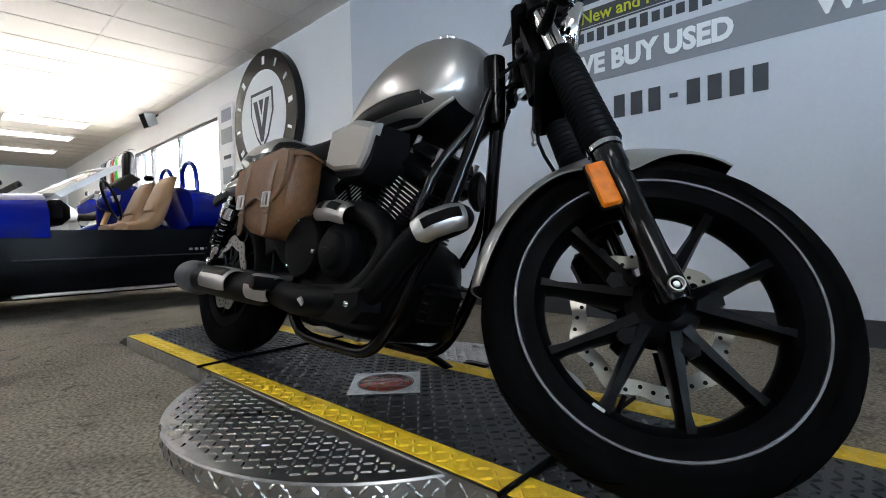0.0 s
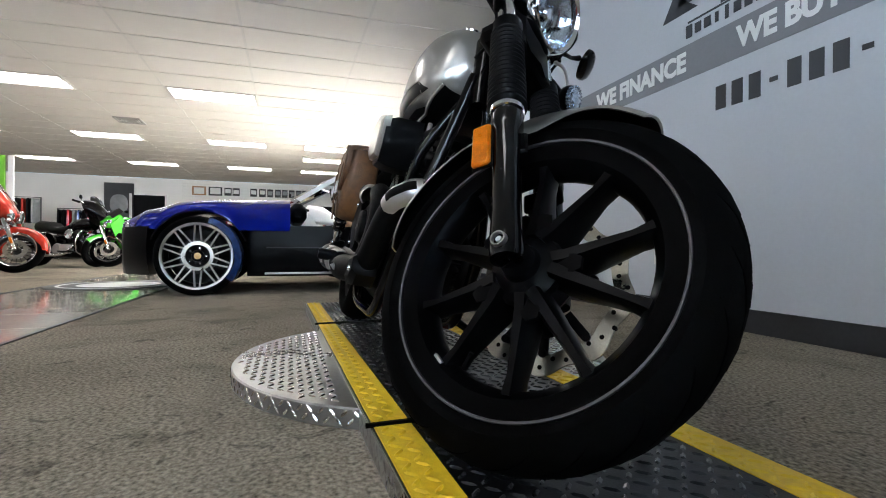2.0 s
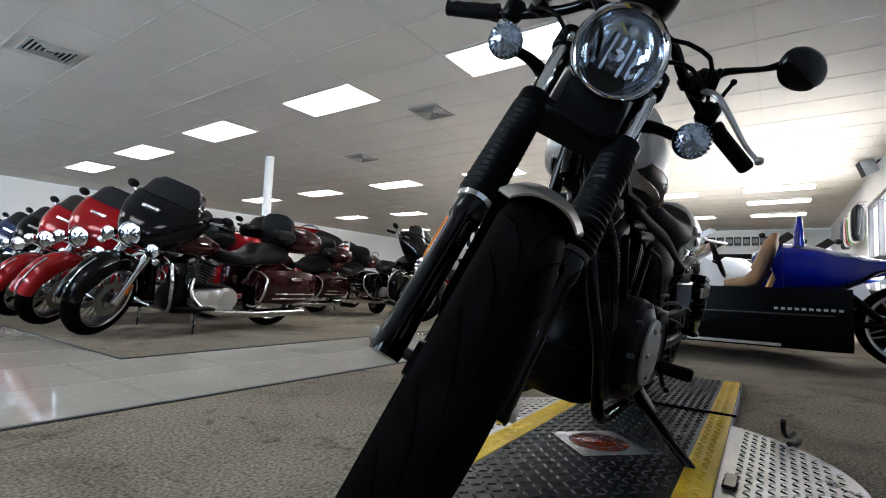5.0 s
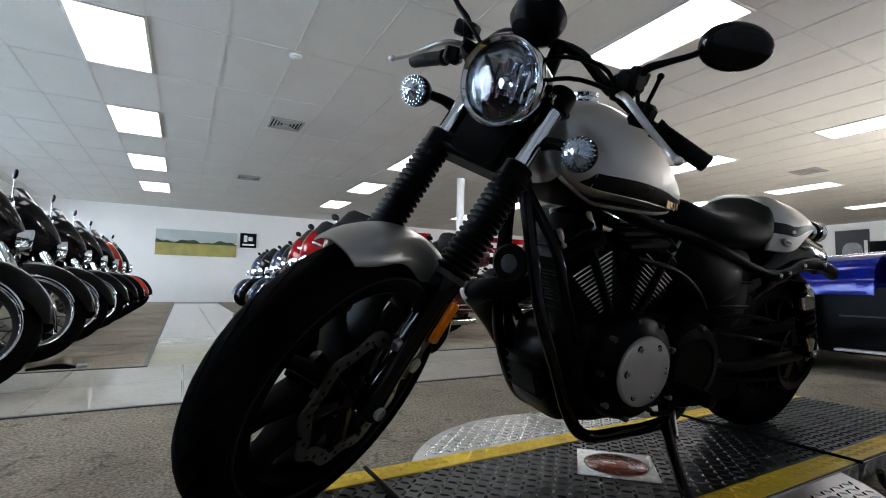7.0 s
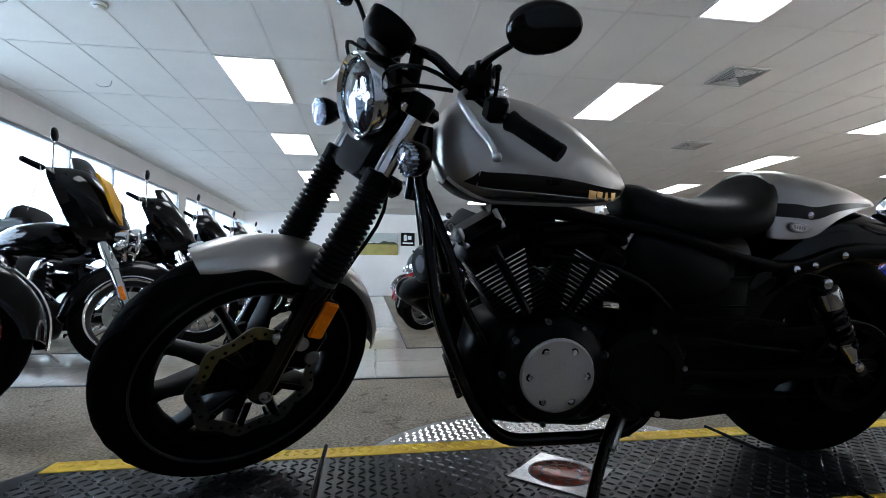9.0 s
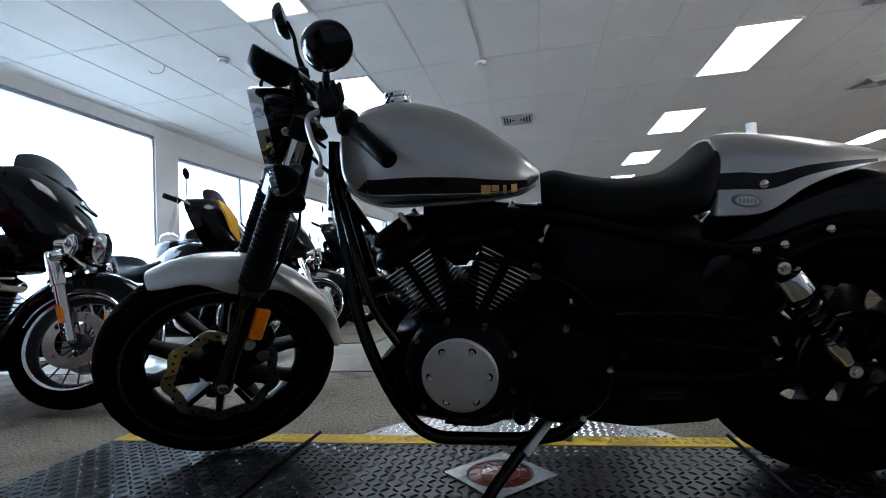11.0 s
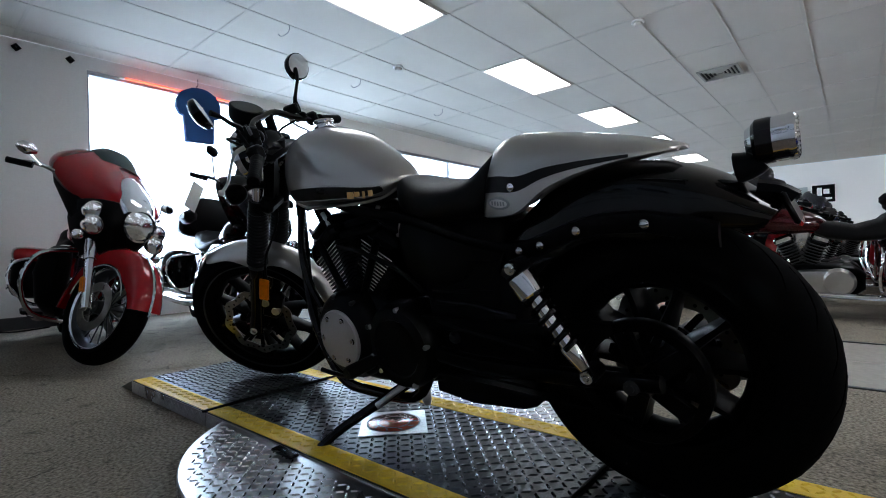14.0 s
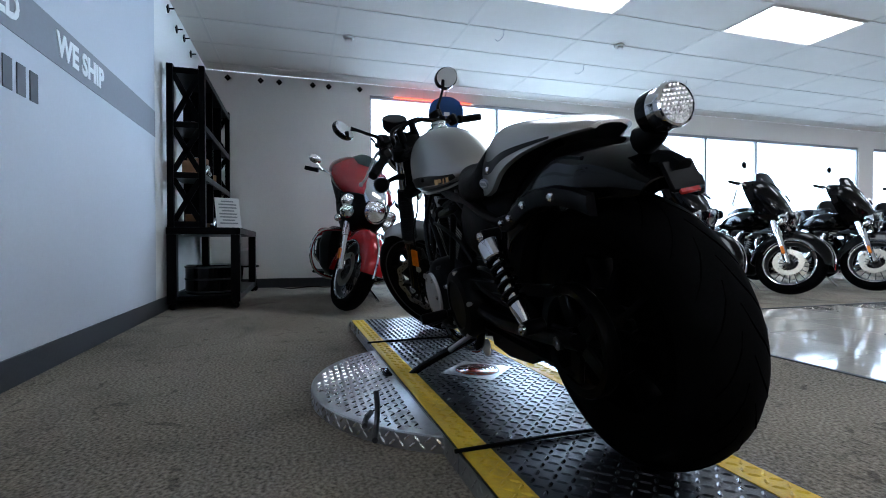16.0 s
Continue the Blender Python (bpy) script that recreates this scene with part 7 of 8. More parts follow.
    part("fuel_tank", Mesh().loft([ring_shape(x, a, b, w, .75, 20) for x, a, b, w in ((0.44, .76, .86, .05), (0.40, .71, .90, .12), (0.28, .69, .925, .165), (0.10, .69, .90, .165), (-0.05, .70, .83, .12), (-0.10, .72, .78, .06))]), paint, t, "", 70)
    part("seat", Mesh().loft([ring_shape(x, a, b, w, .7, 20) for x, a, b, w in ((-0.02, .68, .80, .10), (-0.10, .64, .78, .15), (-0.28, .62, .74, .19), (-0.42, .62, .78, .19), (-0.50, .64, .86, .17), (-0.75, .66, .88, .16), (-0.86, .68, .86, .12))]), SEATV, t, "black vinyl seat", 70)
    part("crankcase", Mesh().loft([ring_shape(x, a, b, w, .5, 18) for x, a, b, w in ((0.36, .22, .34, .08), (0.30, .17, .42, .15), (0.05, .16, .44, .16), (-0.25, .17, .42, .15), (-0.33, .22, .36, .08))]), BLACK, t, "", 60)
    for s in (-1, 1):
        part("round_cover", Mesh().lathe((-0.16, s * .16, .31), (0, s, 0), [(.11, 0), (.11, .03), (.09, .05), (0.0, .055)], 28), ALLOY, t)
        part("long_cover", Mesh().loft([[Vector((x, s * y, z)) for y, z in ((.15, zl), (.19, zl + .01), (.205, (zl + zh) / 2), (.19, zh - .01), (.15, zh))] for x, zl, zh in ((.20, .27, .36), (.14, .23, .40), (-.10, .21, .41), (-.24, .24, .38))]), ALLOY, t, "", 40)
    for b0, tl_ in ((0.10, 22), (0.03, -22)):
        mr = Matrix.Rotation(radians(tl_), 3, "Y")
        cy = part("cylinder", Mesh().cyl(Vector((b0, 0, .42)), Vector((b0, 0, .42)) + mr @ Vector((0, 0, .25)), 0.06, n=18), BLACK, t)
        for k in range(7):
            part("fin", Mesh().box(Vector((b0, 0, .42)) + mr @ Vector((0, 0, .03 + k * .025)), (.145, .17, .007), mr, .002), STEELB, cy)
        part("rocker_box", Mesh().box(Vector((b0, 0, .42)) + mr @ Vector((0, 0, .24)), (.14, .16, .07), mr, .02), CHROME, cy)
    part("air_cleaner", Mesh().lathe((0.07, -.13, .60), (0, -1, 0), [(.10, 0), (.10, .05), (.085, .07), (0.0, .075)], 28), CHROME, t)
    if style == "batwing":
        round_lamp(t, (0.765, 0, .845), .092, "headlight")
        part("lamp_bar", Mesh().tube([(0.70, -.21, .745), (0.715, 0, .735), (0.70, .21, .745)], .012, 8), CHROME, t)
        fg = part("fairing", cowl_shell(smooth_levels([(.755, .70, .60, .10), (.80, .745, .56, .20), (.90, .73, .49, .28), (1.00, .67, .43, .335), (1.09, .60, .38, .35), (1.16, .54, .36, .32), (1.19, .51, .37, .28)]), .10), fair, t, "wide handlebar fairing", 50)
        part("fairing_inner", Mesh().box((0.44, 0, .98), (.12, .46, .26), Matrix.Rotation(radians(-25), 3, "Y"), .04), MATTE, fg)
        part("windscreen", cowl_shell(smooth_levels([(1.165, .55, .40, .28), (1.22, .50, .37, .27), (1.29, .45, .345, .24), (1.325, .42, .34, .18)]), .008), SMOKE, fg, "dark smoked windscreen")
        if flash:
            for s in (-1, 1):
                part("fairing_flash", Mesh().loft([[Vector((x, s * y, z)) for x, y, z in r] for r in (((.70, .20, .86), (.66, .29, .90), (.64, .29, .90), (.68, .20, .86)), ((.665, .25, 1.0), (.60, .345, 1.02), (.58, .34, 1.02), (.64, .25, 1.0)), ((.60, .28, 1.1), (.53, .36, 1.12), (.51, .35, 1.12), (.58, .28, 1.1)))]), flash, fg, "yellow flash")
        part("fairing_vent", Mesh().box((0.635, 0, 1.075), (.02, .16, .03), Matrix.Rotation(radians(-30), 3, "Y"), .006), CHROME, fg)
    else:
        fg = part("fairing", cowl_shell(smooth_levels([(.955, .775, .56, .205), (1.01, .745, .46, .27), (1.09, .65, .35, .31), (1.17, .54, .26, .315), (1.25, .43, .18, .27), (1.30, .37, .16, .21)]), .07), fair, t, "tall red upper fairing", 50)
        part("lower_fairing", cowl_shell(smooth_levels([(.64, .69, .60, .09), (.72, .755, .58, .16), (.84, .785, .54, .215), (.95, .765, .53, .225)]), .09), BLACK, fg, "black lower fairing", 50)
        part("nose_panel", cowl_shell(smooth_levels([(.92, .815, .785, .085), (.98, .79, .745, .115), (1.06, .715, .66, .115), (1.14, .615, .57, .075), (1.17, .575, .55, .03)]), .03), CHROME, fg, "chrome panel over the headlight", 50)
        for s in (-1, 1):
            part("side_wing", Mesh().loft([[Vector((x, s * y, z)) for x, y, z in r] for r in (((.55, .19, .98), (.49, .21, .86), (.43, .20, .84), (.43, .19, .98)), ((.40, .245, 1.10), (.30, .26, 1.02), (.24, .25, 1.02), (.30, .235, 1.10)), ((.26, .265, 1.21), (.18, .275, 1.16), (.14, .26, 1.16), (.20, .25, 1.21)))]), MATTE, fg, "black inner edge", 40)
            round_lamp(t, (0.70, s * .205, 0.86), .058, "aux_lamp")
        round_lamp(t, (0.835, 0, .845), .098, "headlight")
        part("windscreen", cowl_shell(smooth_levels([(1.24, .46, .27, .20), (1.31, .39, .24, .17), (1.36, .34, .22, .11)]), .008), SMOKE, fg, "short dark windscreen")
        part("fairing_inner", Mesh().box((0.46, 0, .98), (.14, .46, .40), Matrix.Rotation(radians(-25), 3, "Y"), .04), MATTE, fg)
    if pack:
        pk = part("top_case", Mesh().loft([ring_shape(x, a, b, w, .6, 20) for x, a, b, w in ((-0.80, .82, 1.0, .18), (-0.84, .80, 1.06, .26), (-1.05, .80, 1.08, .28), (-1.18, .82, 1.04, .26), (-1.22, .86, 1.0, .20))]), paint, t, "hard top case", 60)
        part("backrest", Mesh().loft([ring_shape(x, a, b, w, .6, 16) for x, a, b, w in ((-0.70, .86, 1.14, .15), (-0.74, .84, 1.20, .24), (-0.80, .88, 1.18, .22))]), SEATV, pk, "padded black backrest", 60)
        for s in (-1, 1):
            part("armrest", Mesh().box((-0.64, s * .26, .97), (0.28, .11, .13), None, .04), SEATV, pk)
            part("case_rail", Mesh().tube([(-0.86, s * .22, 1.09), (-0.95, s * .23, 1.13), (-1.10, s * .23, 1.12), (-1.17, s * .20, 1.06)], .008, 7), CHROME, pk)
    part("tail_lamp", Mesh().box((-1.13, 0, .60), (.05, .14, .07), None, .02), REDL, t)
    part("side_stand", Mesh().tube([(0.10, .13, .18), (0.16, .24, .08), (0.20, .30, .012)], .011, 7), CHROME, t)
    if tag:
        part("price_tag", Mesh().box((0.30, -.47, .88), (0.004, .14, .20), Euler((0, 0, .3)).to_matrix(), .001), CARD, t, "white paper price tag")
        part("tag_string", Mesh().cyl((0.30, -.47, .98), (0.28, -.45, 1.05), .002, n=5), CARD, t)
    # the bars are turned to full lock
    turn = Matrix.Translation((0.92, 0, 0)) @ Matrix.Rotation(radians(lock), 4, Vector((-math.sin(radians(27)), 0, math.cos(radians(27))))) @ Matrix.Translation((-0.92, 0, 0))
    turned = ("front_wheel", "front_fender", "fork_leg", "aux_lamp", "turn_signal", "hand_grip", "mirror_stem", "mirror_head", "handlebar", "headlight", "lamp_bar", "fairing", "windscreen", "price_tag", "tag_string")
    for ob in t.children_recursive:
        top = ob if ob.parent == t else ob.parent if ob.parent.parent == t else ob.parent.parent
        if top.name.split(".")[0] in turned:
            ob.data.transform(turn)
    return t


def ring_shape2(x, s, z0, z1, w):
    """A saddlebag section standing out on side s."""
    zc, yc = (z0 + z1) / 2, s * 0.29
    return [Vector((x, yc + w * abs(math.cos(a)) ** .6 * (1 if math.cos(a) > 0 else -1), zc + (z1 - z0) / 2 * abs(math.sin(a)) ** .6 * (1 if math.sin(a) > 0 else -1))) for a in [2 * math.pi * k / 20 for k in range(20)]]


def sport_bike(label, paint, second=BLACK, group="showroom motorcycles"):
    t = thing("sport_motorcycle", label, "motorcycle", group=group)
    F, Rr = (0.70, 0, 0.30), (-0.68, 0, 0.31)
    spoked_wheel(t, F, 0.30, 0.12, BLACK, 6, "front_wheel")
    spoked_wheel(t, Rr, 0.31, 0.17, BLACK, 6, "rear_wheel")
    part("front_fender", arc_fender(F, 0.325, 0.065, radians(40), radians(165)), paint, t, "", 60)
    for s in (-1, 1):
        part("fork_leg", Mesh().cyl((0.70, s * .09, 0.30), (0.48, s * .09, 0.85), 0.025, n=12), GOLD if second is LETW else BLACK, t)
        part("side_fairing", Mesh().loft([[Vector((x, s * (yy + d), z)) for x, z, yy in ((0.62, .82, .12), (0.50, .98, .16), (0.25, .82, .22), (0.10, .55, .24), (0.05, .32, .20), (0.25, .24, .16), (0.45, .40, .20), (0.55, .62, .18))] for d in (0, .02)]), paint, t, "painted side fairing", 40)
        part("side_panel", Mesh().loft([[Vector((x, s * (yy + d), z)) for x, z, yy in ((0.42, .56, .218), (0.30, .60, .237), (0.16, .44, .242), (0.28, .38, .215))] for d in (0.006, .024)]), second, t)
        part("mirror", Mesh().ball((0.46, s * .30, 1.10), .05, 10, (.4, 1.2, .6)), BLACK, t)
        part("hand_grip", Mesh().cyl((0.40, s * .18, .93), (0.33, s * .34, .91), .017, n=10), MATTE, t)
        part("headlight", Mesh().loft([[(0.66 - abs(u) * .02, s * (.03 + u * .10), .86 + v) for u, v in ((0, -.04), (1, .0), (1, .05), (0.1, .03))], [(0.60, s * (.03 + u * .10), .86 + v) for u, v in ((0, -.05), (1, -.01), (1, .06), (0.1, .04))]]), REFLECT, t)
    part("nose", Mesh().loft([ring_shape(x, a, b, w, .8, 18) for x, a, b, w in ((0.70, .80, .86, .04), (0.62, .74, .95, .12), (0.50, .74, 1.03, .17), (0.40, .80, 1.03, .17))]), paint, t, "", 60)
    part("windscreen", Mesh().loft([[(0.58 - f * .20, u * .13, 1.00 + f * .14 - abs(u) * .05) for u in [-1 + j / 4 for j in range(9)]] for f in (0, .5, 1)], loop=False), MATTE, t)
    part("fuel_tank", Mesh().loft([ring_shape(x, a, b, w, .8, 18) for x, a, b, w in ((0.34, .74, .90, .08), (0.25, .70, .98, .16), (0.05, .70, .96, .17), (-0.10, .70, .86, .11), (-0.14, .72, .80, .06))]), paint, t, "", 60)
    part("seat", Mesh().loft([ring_shape(x, a, b, w, .7, 16) for x, a, b, w in ((-0.10, .72, .80, .10), (-0.25, .72, .80, .15), (-0.42, .76, .86, .13), (-0.50, .80, .93, .11), (-0.72, .86, .97, .08))]), SEATV, t, "", 60)
    part("tail", Mesh().loft([ring_shape(x, a, b, w, .7, 16) for x, a, b, w in ((-0.20, .66, .74, .12), (-0.45, .72, .84, .13), (-0.70, .82, .93, .09), (-0.84, .90, .95, .03))]), paint, t, "", 60)
    part("engine", Mesh().box((0.08, 0, .42), (.46, .34, .36), None, .07), BLACK, t)
    part("muffler", Mesh().tube([(0.0, -.14, .26), (-0.3, -.18, .32), (-0.62, -.20, .46)], [.03, .05, .055], 12), STEELB, t)
    part("swingarm", Mesh().box((-0.42, 0, .36), (.56, .24, .06), None, .02), BLACK, t)
    part("side_stand", Mesh().tube([(-0.05, .12, .22), (0.02, .26, .010)], .010, 7), BLACK, t)
    return t


def at_bike(front, heading, lean=-8, reach=0.83):
    """Sets a motorcycle by where its front tyre touches the floor and which way it points."""
    h = radians(heading)
    return pose(front[0] - reach * math.cos(h), front[1] - reach * math.sin(h), 0.012, 0, 0, heading) @ pose(0, 0, 0, lean, 0, 0)


b = touring_bike("maroon touring motorcycle with a black fairing and a top case", MAROON, GLOSS, blade=GLOSS)
b.matrix_basis = at_bike((-0.07, -3.98), 4)
copy_thing(b, at_bike((-1.95, -5.3), 8))
copy_thing(b, at_bike((-3.55, -5.9), 15))
b = touring_bike("bright red touring motorcycle with a red fairing on the carpet", REDP, REDP)
b.matrix_basis = at_bike((-0.05, -5.0), 6)
copy_thing(b, at_bike((-0.1, -6.05), 5))
b = touring_bike("black touring motorcycle with a black fairing and chrome engine", GLOSS, GLOSS, pack=False)
b.matrix_basis = at_bike((-3.6, -3.5), 63)
copy_thing(b, at_bike((-0.28, -7.7), 3))
copy_thing(b, at_bike((-0.25, -10.2), 3))
copy_thing(b, at_bike((-8.9, -3.7), 60))
copy_thing(b, at_bike((-4.1, -8.4), 20))
copy_thing(b, at_bike((-7.4, -6.3), 70))
copy_thing(b, at_bike((-9.4, -6.2), 80))
b = touring_bike("dark navy touring motorcycle with chrome trim", NAVY, NAVY, pack=False)
b.matrix_basis = at_bike((-0.30, -8.9), 3)
copy_thing(b, at_bike((-0.25, -11.5), 3))
b = touring_bike("orange-red touring motorcycle with a dark screen", ORANGE, ORANGE, pack=False)
b.matrix_basis = at_bike((-6.8, -4.2), 70)
copy_thing(b, at_bike((-5.2, -6.6), 60))
copy_thing(b, at_bike((2.0, -9.2), 172))
b = sport_bike("bright green sport motorcycle with black panels", GREENP)
b.matrix_basis = at_bike((-9.0, -3.9), -35, -8, 0.7)
b = sport_bike("blue and white sport motorcycle beside the windows", BLUEP, LETW)
b.matrix_basis = at_bike((-4.95, 0.22), -60, -6, 0.7) @ Matrix.Scale(1.1, 4)
copy_thing(b, at_bike((-7.4, 0.45), -110, -6, 0.7))
b = sport_bike("white and blue sport motorcycle beside the windows", LETW, BLUEP)
b.matrix_basis = at_bike((-5.75, 0.62), -64, -6, 0.7) @ Matrix.Scale(1.1, 4)
b = sport_bike("white and red sport motorcycle near the windows", LETW, REDP)
b.matrix_basis = at_bike((-6.2, -0.60), -80, -6, 0.7) @ Matrix.Scale(1.08, 4)
copy_thing(b, at_bike((-10.5, -1.2), -100, -6, 0.7))
copy_thing(b, at_bike((-12.2, -3.0), 100, -6, 0.7))
# the row by the shop windows, pointing into the room
b = touring_bike("black touring motorcycle with a price tag by the shop window", GLOSS, GLOSS, tag=True, group="motorcycles by the window")
b.matrix_basis = at_bike((2.14, -0.70), 171.5)
for y in (-3.1, -4.25, -5.55, -6.75, -7.95, -10.4):
    copy_thing(b, at_bike((2.0, y), 171 + 3 * math.sin(y)))
b = touring_bike("black and yellow touring motorcycle with a price tag", GLOSS, GLOSS, pack=False, tag=True, flash=YELBIKE, group="motorcycles by the window")
b.matrix_basis = at_bike((2.02, -1.98), 171)
b = touring_bike("glossy red touring motorcycle with a chrome nose by the end wall", REDP, REDP, "tall", pack=False, lock=26, group="motorcycles by the window")
b.matrix_basis = at_bike((2.16, 0.30), 173)

# a tie-down strap left on the carpet
st = thing("floor_strap", "black tie-down strap with a metal buckle lying on the carpet", "strap", pose(1.67, -2.78, 0.012))
part("webbing", Mesh().loft([[Vector((x, y + w, z)) for w, z in ((-.018, 0), (.018, 0), (.018, h), (-.018, h))] for x, y, h in ((-.02, 0, .012), (.03, .01, .03), (.09, -.01, .03), (.16, .01, .022), (.22, .02, .012))]), MATTE, st)
part("buckle", Mesh().box((-.05, 0, .012), (.06, .045, .02), None, .006), ALLOY, st, "metal buckle")
part("loop", Mesh().lathe((.26, .02, .024), (.3, 1, 0), [(.022, -.012), (.026, 0), (.022, .012), (.018, 0), (.022, -.012)], 16), MATTE, st)


# ---- the blue three-wheeled roadster ----
car = thing("roadster", "blue open three-wheeled roadster with black sills and tan seats", "car", pose(-3.68, -0.10, 0))
# built with its nose towards -y
WR, WYF, WYR = 0.33, -1.07, 1.37


def car_wheel(x, y, w, side):
    R, c, h = WR, (x, y, WR), w / 2
    whl = part("wheel", Mesh().lathe(c, (side, 0, 0), [(R * .80, -h * .95), (R * .83, -h), (R * .80, -h * .6), (R * .74, 0), (R * .79, h * .62), (R * .80, h * .98), (R * .835, h * 1.02), (R * .80, h * .6), (R * .72, 0), (R * .80, -h * .95)], 56), BLACK, car, "machined alloy wheel with paired spokes")
    part("rim_lip", Mesh().lathe(c, (side, 0, 0), [(R * .775, h * .90), (R * .79, h * 1.0), (R * .835, h * 1.05), (R * .84, h * 1.0)], 56), ALLOY, whl)
    part("tyre", Mesh().lathe(c, (1, 0, 0), [(R * .80, -h * .9), (R * .86, -h), (R * .95, -h * .95), (R, -h * .6), (R, h * .6), (R * .95, h * .95), (R * .86, h), (R * .80, h * .9)], 56), RUBBER, whl, "", 60)
    part("wheel_well", Mesh().lathe((x - side * .02, y, R), (side, 0, 0), [(0.0, 0.0), (R * .70, 0.0), (R * .72, -.02), (0.0, -.02)], 40), MATTE, whl)
    hub = part("hub", Mesh().lathe((x + side * h * .62, y, R), (side, 0, 0), [(0.125, -.04), (0.125, -.012), (0.118, 0.0), (0.095, .002), (0.085, -.008), (0.05, -.010), (0.046, .006), (0.0, .008)], 32), BLACK, whl, "dark hub with a bright drilled ring")
    part("hub_ring", Mesh().lathe((x + side * h * .62, y, R), (side, 0, 0), [(0.124, .0005), (0.122, .005), (0.095, .006), (0.092, .0025)], 32), DISC, whl)
    part("hub_cap", Mesh().lathe((x + side * (h * .62 + .009), y, R), (side, 0, 0), [(0.0, .004), (.026, .003), (.028, 0)], 16), GOLD, whl)
    for k in range(5):
        a = 2 * math.pi * k / 5
        part("wheel_nut", Mesh().cyl((x + side * (h * .62 - .012), y + .066 * math.cos(a), R + .066 * math.sin(a)), (x + side * (h * .62 + .008), y + .066 * math.cos(a), R + .066 * math.sin(a)), .010, n=8), CHROME, whl)
    for k in range(10):
        for s in (-1, 1):
            a, b_ = 2 * math.pi * k / 10 + s * .045, 2 * math.pi * k / 10 + s * .245
            p0 = Vector((x + side * h * .58, y + .11 * math.cos(a), R + .11 * math.sin(a)))
            p1 = Vector((x + side * h * .80, y + R * .795 * math.cos(b_), R + R * .795 * math.sin(b_)))
            part("spoke", Mesh().cyl(p0, p1, .0075, .0085, 6), ALLOY, whl)
    part("brake_disc", Mesh().lathe((x + side * .01, y, R), (1, 0, 0), [(0.05, -.01), (.15, -.01), (.15, .01), (.05, .01), (.05, -.01)], 28), STEELB, whl)
    return whl


for sx in (-1, 1):
    wh = car_wheel(sx * 0.78, WYF, 0.20, sx)
    part("tyre_wrap", Mesh().loft([[Vector((sx * (.78 + u), WYF + (R_ + .004 * math.sin(9 * a + 30 * u)) * math.cos(a), WR + (R_ + .004 * math.sin(13 * a)) * math.sin(a))) for u, R_ in ((-.10, .335), (-.06, .345), (0, .348), (.06, .345), (.103, .325), (.108, .285), (.103, .283), (.095, .33), (0, .337), (-.09, .33))] for a in [radians(-40 + 6 * k) for k in range(20)]]), material("blue_film", (0.006, 0.025, 0.10), 0.22, 0.0, 0.5, 25, 90, bump=0.9, bump_scale=40, coat=0.6) if sx < 0 else bpy.data.materials["blue_film"], wh, "crinkled blue protective film", 70)
car_wheel(0.0, WYR, 0.22, 1)


def body_ring(y, w, zl, zt, e, n=26):
    """Half of a rounded box over the low edge zl, closed underneath."""
    out = []
    for k in range(n):
        a = math.pi * k / (n - 1)
        c = math.cos(a)
        out.append(Vector((w * abs(c) ** e * (1 if c > 0 else -1), y, zl + (zt - zl) * math.sin(a) ** (e * 1.15))))
    return out


def ramp_at(y, table):
    for (y0, v0), (y1, v1) in zip(table[:-1], table[1:]):
        if y <= y1:
            f = max(0.0, (y - y0) / (y1 - y0))
            return v0 + (v1 - v0) * (f * f * (3 - 2 * f) * .4 + f * .6)
    return table[-1][1]


rows = []
for k in range(49):
    y = -1.76 + 1.42 * k / 48
    zl = 0.55 if y > -1.70 else 0.57
    q = 0.385 ** 2 - (y - WYF) ** 2
    if q > 0:
        zl = max(zl, WR + math.sqrt(q))
    zt = ramp_at(y, [(-1.76, .60), (-1.64, .675), (-1.50, .745), (-1.25, .805), (-0.85, .85), (-0.34, .875)])
    w = ramp_at(y, [(-1.76, .30), (-1.70, .52), (-1.50, .75), (-1.20, .84), (-0.80, .83), (-0.34, .76)])
    rows.append(body_ring(y, w, min(zl, zt - .02), zt, .56))
part("hood", Mesh().loft(rows), BLUEP, car, "glossy deep blue hood", 50)
part("lower_nose", Mesh().loft([[(w * sx, y, z) for sx, z in ((-.90, .17), (.90, .17), (1.0, .26), (1.03, .40), (1, .57), (-1, .57), (-1.03, .40), (-1.0, .26))] for y, w in ((-1.75, .36), (-1.67, .58), (-1.50, .76), (-1.45, .80), (-1.44, .60))]), BLACK, car, "black lower nose", 35)
for sx in (-1, 1):
    part("arch_liner", Mesh().loft([[(sx * x, WYF + r * math.cos(a), WR + r * math.sin(a)) for x, r in ((.40, .374), (.81, .374), (.81, .383), (.40, .383))] for a in [radians(20 + 10 * k) for k in range(15)]]), MATTE, car, "", 40)
part("inner_arch", Mesh().box((0, WYF, .42), (1.20, .78, .36), None, .04), MATTE, car)
part("sill", Mesh().loft([[(w * sx, y, z) for sx, z in ((-.97, .15), (.97, .15), (1.02, .22), (1.02, .42), (1, .60), (-1, .60), (-1.02, .42), (-1.02, .22))] for y, w in ((-0.70, .70), (-0.62, .74), (0.90, .74), (0.97, .70))]), BLACK, car, "satin black side sill", 30)
part("sill_edge", Mesh().box((0.757, 0.16, 0.405), (0.006, 1.40, 0.010), None, .002), STEELB, car)
for k in range(10):
    part("name_bar", Mesh().box((0.757, 0.52 + k * 0.042, 0.445), (0.005, 0.026, 0.018), None, .001), ALLOY, car)
part("step_bar", Mesh().box((0.80, 0.0, 0.178), (0.07, 1.10, 0.018), None, .005), ALLOY, car, "ribbed metal step bar")
